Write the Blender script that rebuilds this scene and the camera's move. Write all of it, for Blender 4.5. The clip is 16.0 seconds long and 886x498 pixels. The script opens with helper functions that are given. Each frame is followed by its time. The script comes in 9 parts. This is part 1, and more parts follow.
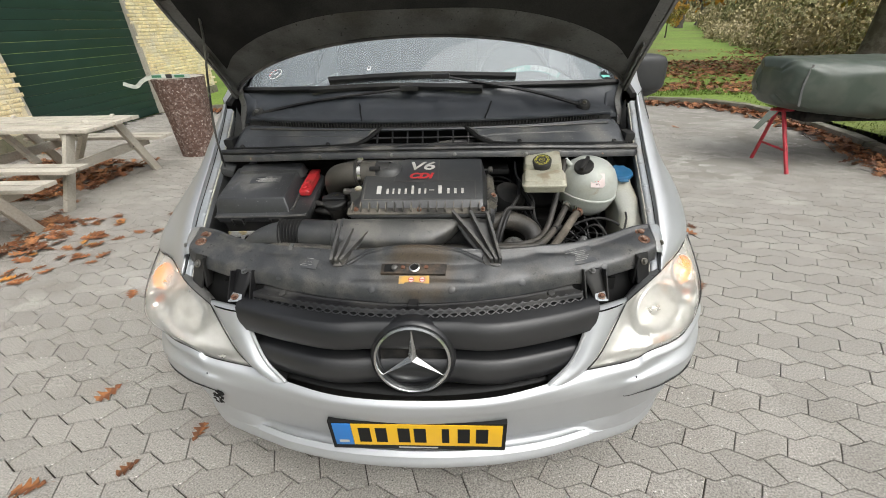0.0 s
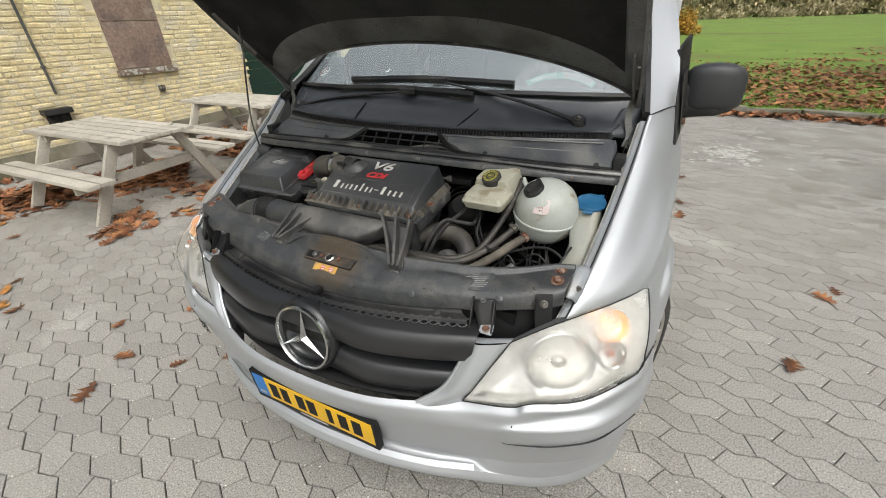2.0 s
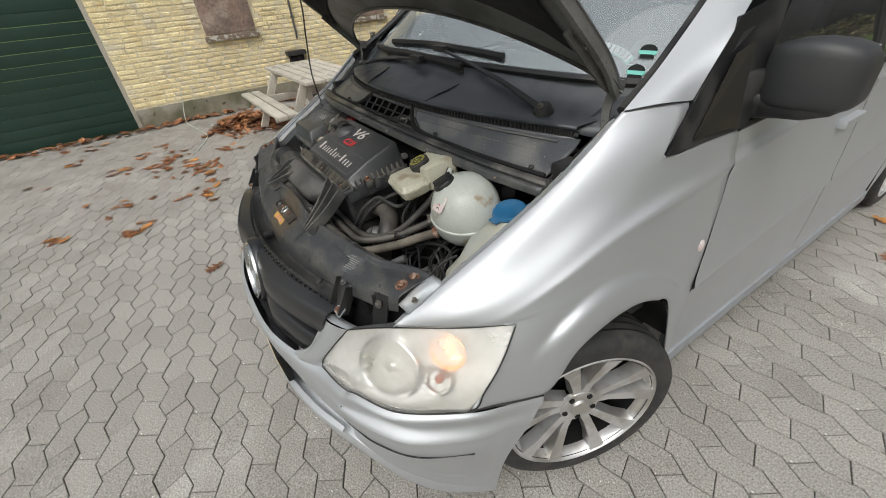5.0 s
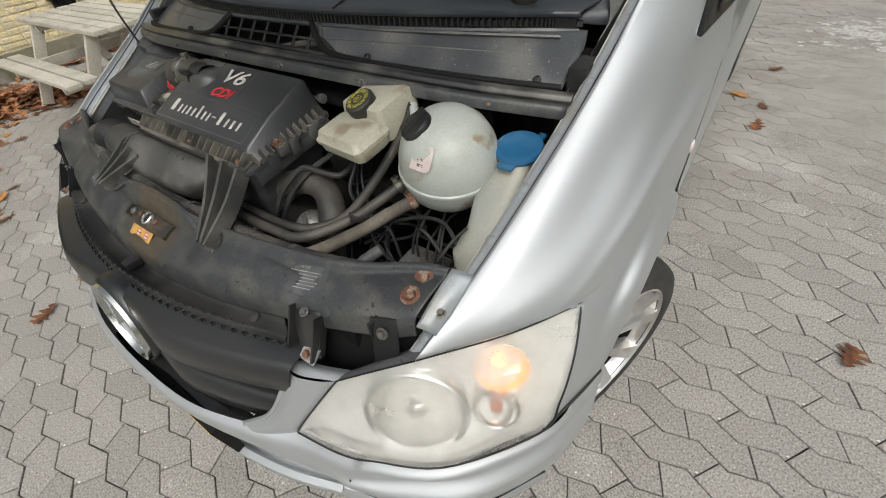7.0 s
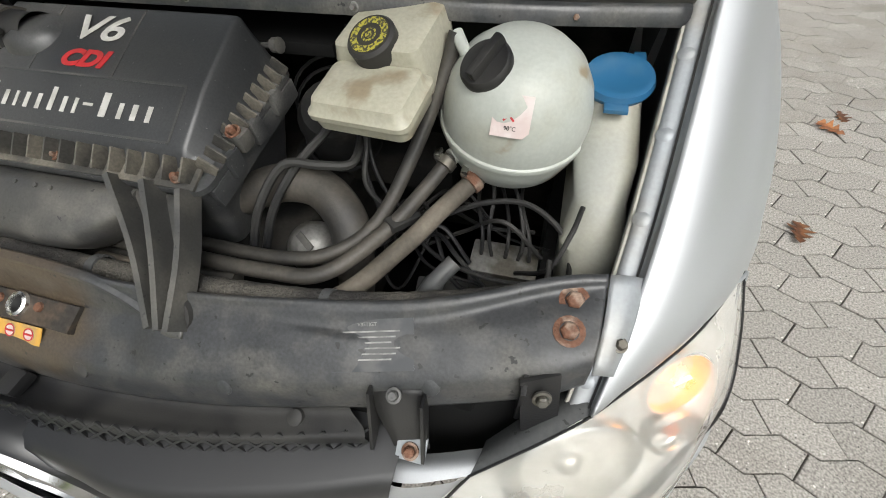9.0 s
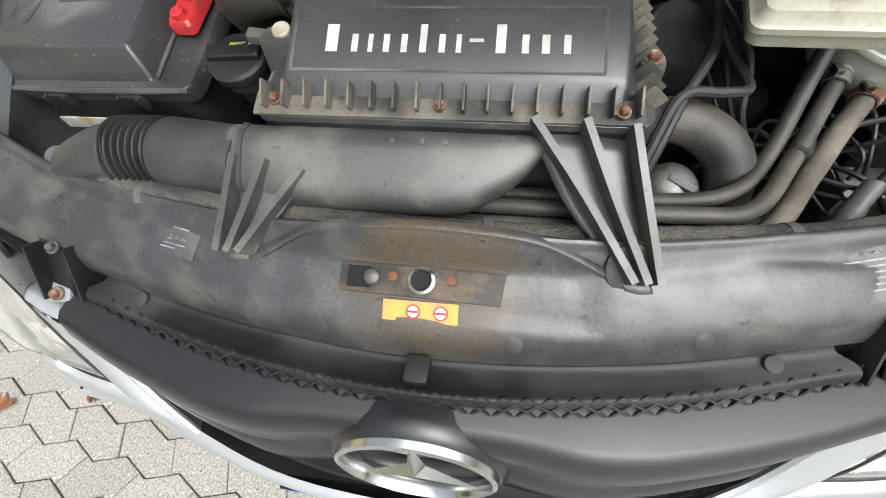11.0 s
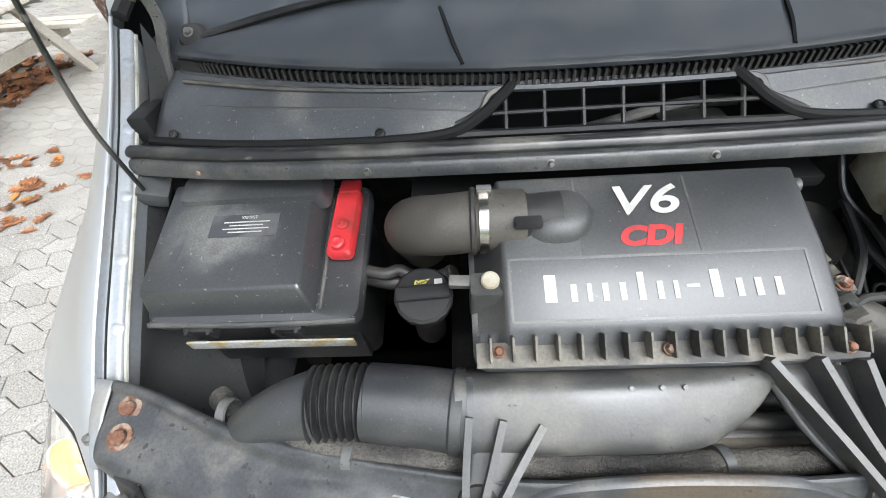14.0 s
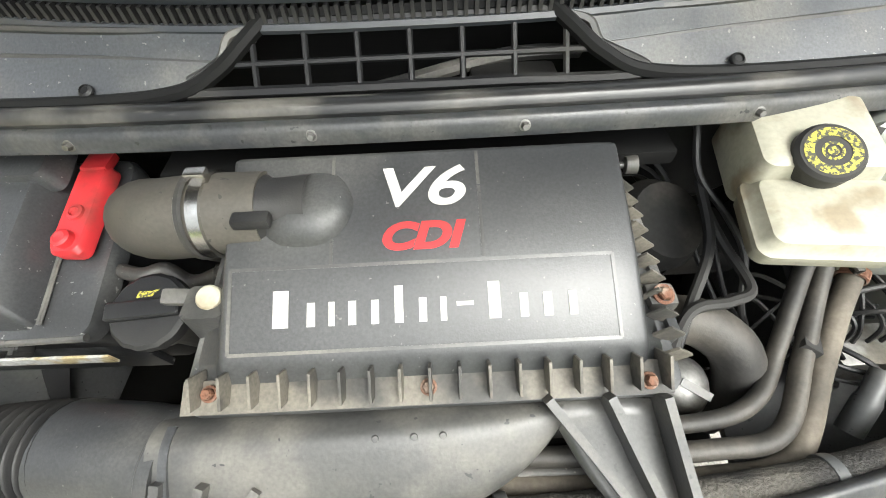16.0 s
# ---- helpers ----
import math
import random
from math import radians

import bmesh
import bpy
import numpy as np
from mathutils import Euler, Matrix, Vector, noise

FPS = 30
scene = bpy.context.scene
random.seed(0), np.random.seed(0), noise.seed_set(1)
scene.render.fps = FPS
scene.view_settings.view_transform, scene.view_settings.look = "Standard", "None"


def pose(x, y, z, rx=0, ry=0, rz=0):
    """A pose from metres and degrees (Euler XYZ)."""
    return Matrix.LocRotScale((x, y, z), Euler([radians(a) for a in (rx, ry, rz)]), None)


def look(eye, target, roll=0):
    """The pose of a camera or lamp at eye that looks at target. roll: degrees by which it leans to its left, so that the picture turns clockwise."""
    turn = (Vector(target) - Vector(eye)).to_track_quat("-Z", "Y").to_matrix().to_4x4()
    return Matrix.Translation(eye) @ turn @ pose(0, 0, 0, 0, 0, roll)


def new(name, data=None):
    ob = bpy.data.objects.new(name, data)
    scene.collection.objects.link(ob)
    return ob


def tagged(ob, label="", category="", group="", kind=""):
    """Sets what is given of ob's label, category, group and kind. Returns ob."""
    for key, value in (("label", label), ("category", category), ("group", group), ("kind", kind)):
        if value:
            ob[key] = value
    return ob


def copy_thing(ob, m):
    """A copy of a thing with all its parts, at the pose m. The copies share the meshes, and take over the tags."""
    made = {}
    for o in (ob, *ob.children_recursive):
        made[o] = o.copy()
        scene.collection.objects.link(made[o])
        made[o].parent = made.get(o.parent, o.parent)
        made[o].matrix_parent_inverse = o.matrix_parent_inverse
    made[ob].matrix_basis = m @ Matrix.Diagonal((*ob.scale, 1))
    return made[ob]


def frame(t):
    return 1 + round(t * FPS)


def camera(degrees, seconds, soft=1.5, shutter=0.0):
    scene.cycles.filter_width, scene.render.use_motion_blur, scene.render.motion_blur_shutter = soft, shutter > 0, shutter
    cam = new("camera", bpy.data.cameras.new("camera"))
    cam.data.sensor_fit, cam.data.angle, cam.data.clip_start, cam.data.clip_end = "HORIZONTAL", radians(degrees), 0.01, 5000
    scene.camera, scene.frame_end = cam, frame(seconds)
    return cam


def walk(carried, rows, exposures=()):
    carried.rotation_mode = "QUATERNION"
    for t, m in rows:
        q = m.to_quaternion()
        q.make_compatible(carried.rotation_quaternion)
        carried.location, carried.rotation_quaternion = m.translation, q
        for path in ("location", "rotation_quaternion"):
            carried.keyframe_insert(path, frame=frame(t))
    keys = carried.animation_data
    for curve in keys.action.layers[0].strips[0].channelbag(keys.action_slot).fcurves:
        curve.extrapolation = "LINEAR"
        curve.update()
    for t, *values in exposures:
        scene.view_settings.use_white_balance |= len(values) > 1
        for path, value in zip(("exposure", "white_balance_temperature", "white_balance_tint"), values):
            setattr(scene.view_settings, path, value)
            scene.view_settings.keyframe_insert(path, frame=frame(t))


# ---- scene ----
EXPOSURES = [(0.0, 0.02, 6450, 8), (2.0, -0.13, 6450, 8), (3.0, -0.27, 6450, 8), (5.5, -0.34, 6400, 8), (8.0, -0.28, 6500, 7), (10.5, 0.56, 6300, 8), (12.5, 0.66, 6250, 7), (13.5, 0.80, 6150, 8), (14.5, 0.96, 5900, 7), (15.0, 1.12, 6200, 6), (16.0, 1.24, 6450, 5)]
cam = camera(95.60, 16.0, soft=0.95)
PATH = [
    (0, (0.135, -0.761, 1.574), (0.046, 0.978, 0.591), -1.7),
    (0.5, (0.346, -0.779, 1.586), (0.098, 0.942, 0.599), -1.9),
    (1, (0.51, -0.745, 1.574), (0.087, 0.941, 0.586), -2.0),
    (1.5, (0.672, -0.659, 1.583), (0.055, 0.969, 0.598), -2.1),
    (2, (0.826, -0.588, 1.595), (0.026, 0.957, 0.609), -2.2),
    (2.5, (1.02, -0.523, 1.611), (0.055, 0.923, 0.623), -2.1),
    (3, (1.129, -0.44, 1.605), (0.023, 0.894, 0.606), -2.3),
    (3.2, (1.157, -0.391, 1.608), (0.005, 0.897, 0.601), -2.2),
    (5.3, (1.421, 0.035, 1.61), (-0.002, 0.875, 0.484), -5.4),
    (5.5, (1.41, 0.03, 1.603), (0.021, 0.901, 0.458), -5.1),
    (6, (1.319, 0.028, 1.585), (0.03, 0.966, 0.377), -6.0),
    (6.5, (1.119, 0.026, 1.541), (0.003, 1.064, 0.245), -6.8),
    (7, (0.999, 0.044, 1.48), (0.088, 1.167, 0.099), -7.0),
    (7.5, (0.891, 0.116, 1.441), (0.142, 1.26, -0.018), -7.2),
    (8, (0.818, 0.174, 1.411), (0.21, 1.329, -0.105), -6.4),
    (8.2, (0.795, 0.184, 1.401), (0.237, 1.342, -0.132), -6.1),
    (10.3, (0.253, -0.002, 1.363), (-0.018, 1.095, -0.287), -5.4),
    (10.5, (0.202, 0.002, 1.355), (-0.062, 1.101, -0.295), -5.4),
    (11, (0.082, 0.011, 1.354), (-0.184, 1.089, -0.31), -7.2),
    (11.5, (-0.044, 0.01, 1.358), (-0.308, 1.102, -0.297), -8.8),
    (12, (-0.226, 0.021, 1.37), (-0.45, 1.157, -0.26), -8.9),
    (12.5, (-0.366, 0.069, 1.401), (-0.548, 1.272, -0.187), -8.3),
    (13, (-0.418, 0.108, 1.442), (-0.567, 1.388, -0.088), -7.3),
    (13.5, (-0.37, 0.138, 1.486), (-0.496, 1.477, 0.005), -6.5),
    (14, (-0.234, 0.158, 1.51), (-0.328, 1.51, 0.039), -5.4),
    (14.5, (-0.121, 0.177, 1.502), (-0.176, 1.511, 0.013), -4.4),
    (15, (-0.053, 0.204, 1.481), (-0.086, 1.498, -0.043), -4.0),
    (15.5, (-0.007, 0.234, 1.462), (-0.018, 1.474, -0.107), -3.4),
    (16, (0.024, 0.274, 1.433), (0.024, 1.462, -0.176), -2.8),
]
walk(cam, [(t, look(eye, target, roll)) for t, eye, target, roll in PATH], EXPOSURES)

# overcast autumn daylight
world = bpy.data.worlds.new("overcast_sky")
scene.world = world
world.use_nodes = True
wn, wl = world.node_tree.nodes, world.node_tree.links
sky = wn.new("ShaderNodeTexSky")
sky.sky_type = "NISHITA"
sky.sun_disc = False
sky.sun_elevation, sky.sun_rotation = radians(55), radians(139)
sky.dust_density, sky.air_density = 8.0, 1.0
hsv = wn.new("ShaderNodeHueSaturation")
hsv.inputs["Saturation"].default_value = 0.22
wl.new(sky.outputs["Color"], hsv.inputs["Color"])
# a clouded sky is brighter overhead than at the horizon
sep = wn.new("ShaderNodeSeparateXYZ")
wl.new(wn.new("ShaderNodeTexCoord").outputs["Generated"], sep.inputs["Vector"])
rise = wn.new("ShaderNodeMapRange")
rise.inputs["To Min"].default_value, rise.inputs["To Max"].default_value = 0.85, 1.55
wl.new(sep.outputs["Z"], rise.inputs["Value"])
sky_mix = wn.new("ShaderNodeMix")
sky_mix.data_type, sky_mix.blend_type = "RGBA", "MULTIPLY"
sky_mix.inputs["Factor"].default_value = 1.0
wl.new(hsv.outputs["Color"], sky_mix.inputs["A"])
wl.new(rise.outputs["Result"], sky_mix.inputs["B"])
wl.new(sky_mix.outputs["Result"], wn["Background"].inputs["Color"])
wn["Background"].inputs["Strength"].default_value = 0.13
sun_lamp = bpy.data.lights.new("sun", "SUN")
sun_lamp.energy, sun_lamp.angle, sun_lamp.color = 0.95, radians(95), (1.0, 0.97, 0.93)
sun = new("sun", sun_lamp)
sun.matrix_world = look((3.4, -3.9, 7.4), (0, 0, 0))
# ---- materials ----
def material(name, base, rough=0.6, metal=0.0, second=None, scale=8.0, low=0.42, high=0.62, grain=0.0, grain_scale=180.0,
             bump=0.0, bump_scale=60.0, coat=0.0, detail=5.0, rough_var=0.0, random_tint=0.0, island=False, third=None, third_scale=2.0, third_low=0.5, third_high=0.68, specular=0.5, chips=None, chip_scale=70.0, chip_low=0.66, chip_high=0.70, pits=0.0, scratch=None, scratch_turn=(0.3, 0.5, 0.7), stain=None):
    """A surface of a base colour with a second colour (dust, stain) in soft patches, a third in larger ones, fine grain and relief."""
    m = bpy.data.materials.new(name)
    m.use_nodes = True
    n, l = m.node_tree.nodes, m.node_tree.links
    b = n["Principled BSDF"]
    b.inputs["Roughness"].default_value, b.inputs["Metallic"].default_value = rough, metal
    b.inputs["Coat Weight"].default_value = coat
    b.inputs["Coat Roughness"].default_value = 0.08
    b.inputs["Specular IOR Level"].default_value = specular
    co = n.new("ShaderNodeTexCoord").outputs["Object"]

    def noise_at(s, d=5.0):
        t = n.new("ShaderNodeTexNoise")
        t.inputs["Scale"].default_value, t.inputs["Detail"].default_value = s, d
        l.new(co, t.inputs["Vector"])
        return t.outputs["Fac"]

    def ramp(fac, a, c):
        r = n.new("ShaderNodeMapRange")
        r.interpolation_type = "SMOOTHSTEP"
        r.inputs["From Min"].default_value, r.inputs["From Max"].default_value = a, c
        l.new(fac, r.inputs["Value"])
        return r.outputs["Result"]

    def mixed(fac, a, c, mode="MIX"):
        x = n.new("ShaderNodeMix")
        x.data_type, x.blend_type = "RGBA", mode
        for sock, val in ((x.inputs["Factor"], fac), (x.inputs["A"], a), (x.inputs["B"], c)):
            if isinstance(val, bpy.types.NodeSocket):
                l.new(val, sock)
            elif isinstance(val, (int, float)):
                sock.default_value = val
            else:
                sock.default_value = (*val, 1)
        return x.outputs["Result"]

    col = base
    patch = None
    if second:
        patch = ramp(noise_at(scale, detail), low, high)
        col = mixed(patch, col, second)
    if third:
        col = mixed(ramp(noise_at(third_scale, 4.0), third_low, third_high), col, third)
    if stain:
        # one local stain: centre, radius, colour
        dist = n.new("ShaderNodeVectorMath")
        dist.operation = "DISTANCE"
        l.new(co, dist.inputs[0])
        dist.inputs[1].default_value = stain[0]
        wob = n.new("ShaderNodeMath")
        wob.operation = "MULTIPLY_ADD"
        l.new(noise_at(18.0, 6.0), wob.inputs[0])
        wob.inputs[1].default_value = stain[1] * 0.9
        l.new(dist.outputs["Value"], wob.inputs[2])
        col = mixed(ramp(wob.outputs["Value"], stain[1] * 1.55, stain[1] * 0.9), col, stain[2])
    if scratch:
        mp = n.new("ShaderNodeMapping")
        mp.inputs["Rotation"].default_value, mp.inputs["Scale"].default_value = scratch_turn, (14, 160, 60)
        l.new(co, mp.inputs["Vector"])
        t = n.new("ShaderNodeTexNoise")
        t.inputs["Scale"].default_value, t.inputs["Detail"].default_value = 1.0, 3.0
        l.new(mp.outputs["Vector"], t.inputs["Vector"])
        col = mixed(ramp(t.outputs["Fac"], 0.60, 0.78), col, scratch)
    if chips:
        col = mixed(ramp(noise_at(chip_scale, 2.0), chip_low, chip_high), col, chips)
    if pits:
        col = mixed(ramp(noise_at(chip_scale * 1.7, 2.0), 0.68, 0.73), col, tuple(c * pits for c in base))
    if grain:
        g = n.new("ShaderNodeMapRange")
        g.inputs["From Min"].default_value, g.inputs["From Max"].default_value = 0.3, 0.7
        g.inputs["To Min"].default_value, g.inputs["To Max"].default_value = 1 - grain, 1 + grain
        l.new(noise_at(grain_scale, 3.0), g.inputs["Value"])
        col = mixed(1.0, col, g.outputs["Result"], "MULTIPLY")
    if random_tint:
        src = n.new("ShaderNodeNewGeometry").outputs["Random Per Island"] if island else n.new("ShaderNodeObjectInfo").outputs["Random"]
        g = n.new("ShaderNodeMapRange")
        g.inputs["To Min"].default_value, g.inputs["To Max"].default_value = 1 - random_tint, 1 + random_tint
        l.new(src, g.inputs["Value"])
        col = mixed(1.0, col, g.outputs["Result"], "MULTIPLY")
    if isinstance(col, bpy.types.NodeSocket):
        l.new(col, b.inputs["Base Color"])
    else:
        b.inputs["Base Color"].default_value = (*col, 1)
    if rough_var and patch is not None:
        g = n.new("ShaderNodeMapRange")
        g.inputs["To Min"].default_value, g.inputs["To Max"].default_value = rough, min(1.0, rough + rough_var)
        l.new(patch, g.inputs["Value"])
        l.new(g.outputs["Result"], b.inputs["Roughness"])
    if bump:
        bp = n.new("ShaderNodeBump")
        bp.inputs["Strength"].default_value, bp.inputs["Distance"].default_value = bump, 0.004
        l.new(noise_at(bump_scale, 6.0), bp.inputs["Height"])
        l.new(bp.outputs["Normal"], b.inputs["Normal"])
    return m


def clear(name, tint=(1, 1, 1), rough=0.03, haze=0.0, haze_color=(0.8, 0.78, 0.7), ior=1.45, milk=0.0, vary=0.4):
    """A thin clear sheet: see-through with a real surface gloss, and a haze of fine scratches; GLASS uses it as painted
    sheen.
    """
    m = bpy.data.materials.new(name)
    m.use_nodes = True
    n, l = m.node_tree.nodes, m.node_tree.links
    n.remove(n["Principled BSDF"])
    out = n["Material Output"]
    tr, gl, df = n.new("ShaderNodeBsdfTransparent"), n.new("ShaderNodeBsdfGlossy"), n.new("ShaderNodeBsdfDiffuse")
    tr.inputs["Color"].default_value = (*tint, 1)
    gl.inputs["Roughness"].default_value = rough
    df.inputs["Color"].default_value = (*haze_color, 1)
    back = n.new("ShaderNodeBsdfTranslucent")
    back.inputs["Color"].default_value = (*haze_color, 1)
    film = n.new("ShaderNodeMixShader")
    film.inputs["Fac"].default_value = milk
    l.new(df.outputs["BSDF"], film.inputs[1])
    l.new(back.outputs["BSDF"], film.inputs[2])
    fr = n.new("ShaderNodeFresnel")
    fr.inputs["IOR"].default_value = ior
    a, c = n.new("ShaderNodeMixShader"), n.new("ShaderNodeMixShader")
    t = n.new("ShaderNodeTexNoise")
    t.inputs["Scale"].default_value, t.inputs["Detail"].default_value = 14.0, 6.0
    l.new(n.new("ShaderNodeTexCoord").outputs["Object"], t.inputs["Vector"])
    r = n.new("ShaderNodeMapRange")
    r.inputs["To Min"].default_value, r.inputs["To Max"].default_value = haze * (1 - vary), haze * (1 + vary)
    l.new(t.outputs["Fac"], r.inputs["Value"])
    l.new(r.outputs["Result"], a.inputs["Fac"])
    l.new(tr.outputs["BSDF"], a.inputs[1])
    l.new(film.outputs["Shader"], a.inputs[2])
    l.new(fr.outputs["Fac"], c.inputs["Fac"])
    l.new(a.outputs["Shader"], c.inputs[1])
    l.new(gl.outputs["BSDF"], c.inputs[2])
    l.new(c.outputs["Shader"], out.inputs["Surface"])
    return m


def glowing(name, color, strength):
    m = bpy.data.materials.new(name)
    m.use_nodes = True
    b = m.node_tree.nodes["Principled BSDF"]
    b.inputs["Base Color"].default_value = (*color, 1)
    b.inputs["Emission Color"].default_value = (*color, 1)
    b.inputs["Emission Strength"].default_value = strength
    return m


SILVER = material("silver_paint", (0.52, 0.535, 0.55), 0.50, 0.72, coat=0.10, grain=0.05, grain_scale=900, second=(0.50, 0.515, 0.53), scale=2.5, low=0.35, high=0.7)
SILVER_INNER = material("dusty_silver_flange", (0.33, 0.35, 0.37), 0.45, 0.35, second=(0.30, 0.29, 0.27), scale=9, low=0.45, high=0.75, grain=0.06)
PLASTIC = material("black_plastic", (0.012, 0.012, 0.013), 0.42, specular=0.35, second=(0.035, 0.034, 0.032), scale=6, bump=0.08, bump_scale=420, rough_var=0.2)
GRILLE_PLASTIC = material("grille_plastic", (0.0135, 0.014, 0.0155), 0.30, second=(0.022, 0.022, 0.023), scale=3, bump=0.05, bump_scale=700, rough_var=0.12, specular=0.6)
COWL_PLASTIC = material("cowl_plastic", (0.034, 0.038, 0.044), 0.30, second=(0.050, 0.054, 0.060), scale=14, detail=9.0, bump=0.04, bump_scale=600, rough_var=0.15, specular=0.6)
DUSTY = material("dusty_plastic", (0.046, 0.0475, 0.0495), 0.34, second=(0.150, 0.146, 0.136), scale=8, low=0.48, high=0.74, third=(0.034, 0.035, 0.036), third_scale=3.0, third_low=0.48, third_high=0.70, detail=10.0, rough_var=0.40, grain=0.22, grain_scale=320, bump=0.06, bump_scale=260, chips=(0.19, 0.186, 0.175), chip_scale=190, chip_low=0.71, chip_high=0.75, specular=0.75)
DUSTIER = material("very_dusty_plastic", (0.050, 0.0495, 0.048), 0.34, second=(0.135, 0.127, 0.112), scale=13, low=0.42, high=0.74, third=(0.062, 0.061, 0.057), third_scale=7, third_low=0.52, third_high=0.78, detail=10.0, rough_var=0.28, grain=0.14, grain_scale=280, bump=0.06, bump_scale=200, chips=(0.03, 0.03, 0.03), chip_scale=110, chip_low=0.70, chip_high=0.73, specular=0.7)
COVER = material("engine_cover_plastic", (0.026, 0.0272, 0.029), 0.38, second=(0.100, 0.097, 0.089), scale=5, low=0.50, high=0.74, detail=11.0, third=(0.046, 0.0465, 0.047), third_scale=3, third_low=0.46, third_high=0.66, grain=0.22, grain_scale=320, bump=0.06, bump_scale=500, rough_var=0.32, chips=(0.13, 0.127, 0.12), chip_scale=190, chip_low=0.72, chip_high=0.76, specular=0.75)
LOCK_AT = (0.02, 0.235, 0.945)
RADPANEL = material("radiator_panel", (0.036, 0.0375, 0.040), 0.36, second=(0.092, 0.088, 0.079), scale=15, low=0.46, high=0.72, detail=12.0, third=(0.056, 0.0555, 0.054), third_scale=30, third_low=0.50, third_high=0.66, grain=0.24, grain_scale=260, bump=0.20, bump_scale=60, rough_var=0.22, chips=(0.014, 0.014, 0.014), chip_scale=80, chip_low=0.68, chip_high=0.71, stain=(LOCK_AT, 0.120, (0.070, 0.053, 0.036)), specular=0.65)
ELBOW = material("dusty_elbow_rubber", (0.040, 0.037, 0.032), 0.45, second=(0.098, 0.088, 0.072), scale=5, low=0.38, high=0.70, detail=10.0, grain=0.12, grain_scale=260, rough_var=0.3, chips=(0.03, 0.028, 0.026), chip_scale=120, chip_low=0.69, chip_high=0.73)
RUBBER = material("hose_rubber", (0.026, 0.025, 0.024), 0.45, second=(0.092, 0.085, 0.074), scale=8, detail=10.0, low=0.40, high=0.78, grain=0.12, bump=0.15, bump_scale=160, chips=(0.14, 0.13, 0.11), chip_scale=170, chip_low=0.70, chip_high=0.74)
HOSE = material("dusty_coolant_hose", (0.022, 0.021, 0.0195), 0.55, second=(0.090, 0.080, 0.066), scale=9, low=0.38, high=0.74, detail=10.0, grain=0.18, bump=0.15, bump_scale=160)
TAN_HOSE = material("dusty_hose", (0.070, 0.060, 0.047), 0.75, second=(0.16, 0.138, 0.108), scale=8, grain=0.15, bump=0.2, bump_scale=120)
WEBBED = material("braided_sleeve", (0.030, 0.028, 0.026), 0.75, second=(0.085, 0.078, 0.066), scale=14, grain=0.35, grain_scale=300, bump=0.8, bump_scale=300)
SEAL = material("rubber_seal", (0.016, 0.016, 0.0165), 0.30, second=(0.115, 0.108, 0.095), scale=9, detail=10.0, low=0.46, high=0.72, grain=0.12, scratch=(0.13, 0.125, 0.115), specular=0.6)
# grimy metal made near-black: the deep shade of the bay is in this colour
BAY = material("bay_shaded_metal", (0.011, 0.011, 0.011), 0.8, specular=0.2, second=(0.030, 0.028, 0.025), scale=12, detail=9.0, grain=0.15, bump=0.2)
BAY_GREY = material("bay_grey_primer", (0.075, 0.077, 0.078), 0.45, second=(0.125, 0.122, 0.113), scale=8, detail=10.0, low=0.42, high=0.75, grain=0.10, chips=(0.03, 0.03, 0.03), chip_scale=120, chip_low=0.68, chip_high=0.72)
METAL = material("aluminium_cast", (0.24, 0.235, 0.225), 0.5, 0.7, second=(0.13, 0.12, 0.10), scale=22, grain=0.15, bump=0.3)
BRIGHT = material("bright_steel", (0.72, 0.72, 0.70), 0.25, 1.0, second=(0.5, 0.48, 0.45), scale=20)
TRAY = material("flaking_tray", (0.028, 0.029, 0.031), 0.4, 0.2, second=(0.16, 0.165, 0.17), scale=11, low=0.50, high=0.72, detail=9.0, grain=0.2, scratch=(0.30, 0.30, 0.29))
STRIP = material("chalky_strip", (0.38, 0.375, 0.36), 0.7, second=(0.34, 0.28, 0.16), scale=26, low=0.5, high=0.62, grain=0.2)
IVORY = material("ivory_primer_edge", (0.42, 0.41, 0.36), 0.6, second=(0.26, 0.24, 0.20), scale=30, low=0.5, high=0.7)
RIBDUST = material("caked_dust", (0.046, 0.044, 0.040), 0.6, second=(0.140, 0.127, 0.104), scale=14, low=0.42, high=0.62, detail=10.0, grain=0.2, grain_scale=260)
# blue-grey base paints a sky sheen onto black plastic; the patches are dust
TRAY_LID = material("sky_sheen_tray_plastic", (0.066, 0.070, 0.076), 0.30, second=(0.140, 0.136, 0.126), scale=6, low=0.50, high=0.70, third=(0.040, 0.042, 0.045), third_scale=5, third_low=0.50, third_high=0.66, detail=11.0, rough_var=0.4, grain=0.22, grain_scale=320, bump=0.06, bump_scale=260, chips=(0.24, 0.236, 0.22), chip_scale=150, chip_low=0.69, chip_high=0.73, specular=0.8)
BATTERY_LID = material("scuffed_battery_lid", (0.040, 0.041, 0.043), 0.30, second=(0.150, 0.147, 0.139), scale=9, low=0.50, high=0.70, third=(0.024, 0.0245, 0.025), third_scale=4.5, third_low=0.48, third_high=0.62, detail=11.0, rough_var=0.45, grain=0.22, grain_scale=320, bump=0.06, bump_scale=260, chips=(0.20, 0.197, 0.19), chip_scale=150, chip_low=0.69, chip_high=0.73, specular=0.8)
LINING = material("bonnet_felt", (0.017, 0.0165, 0.016), 0.85, second=(0.030, 0.029, 0.027), scale=4, grain=0.2, grain_scale=300, specular=0.1)
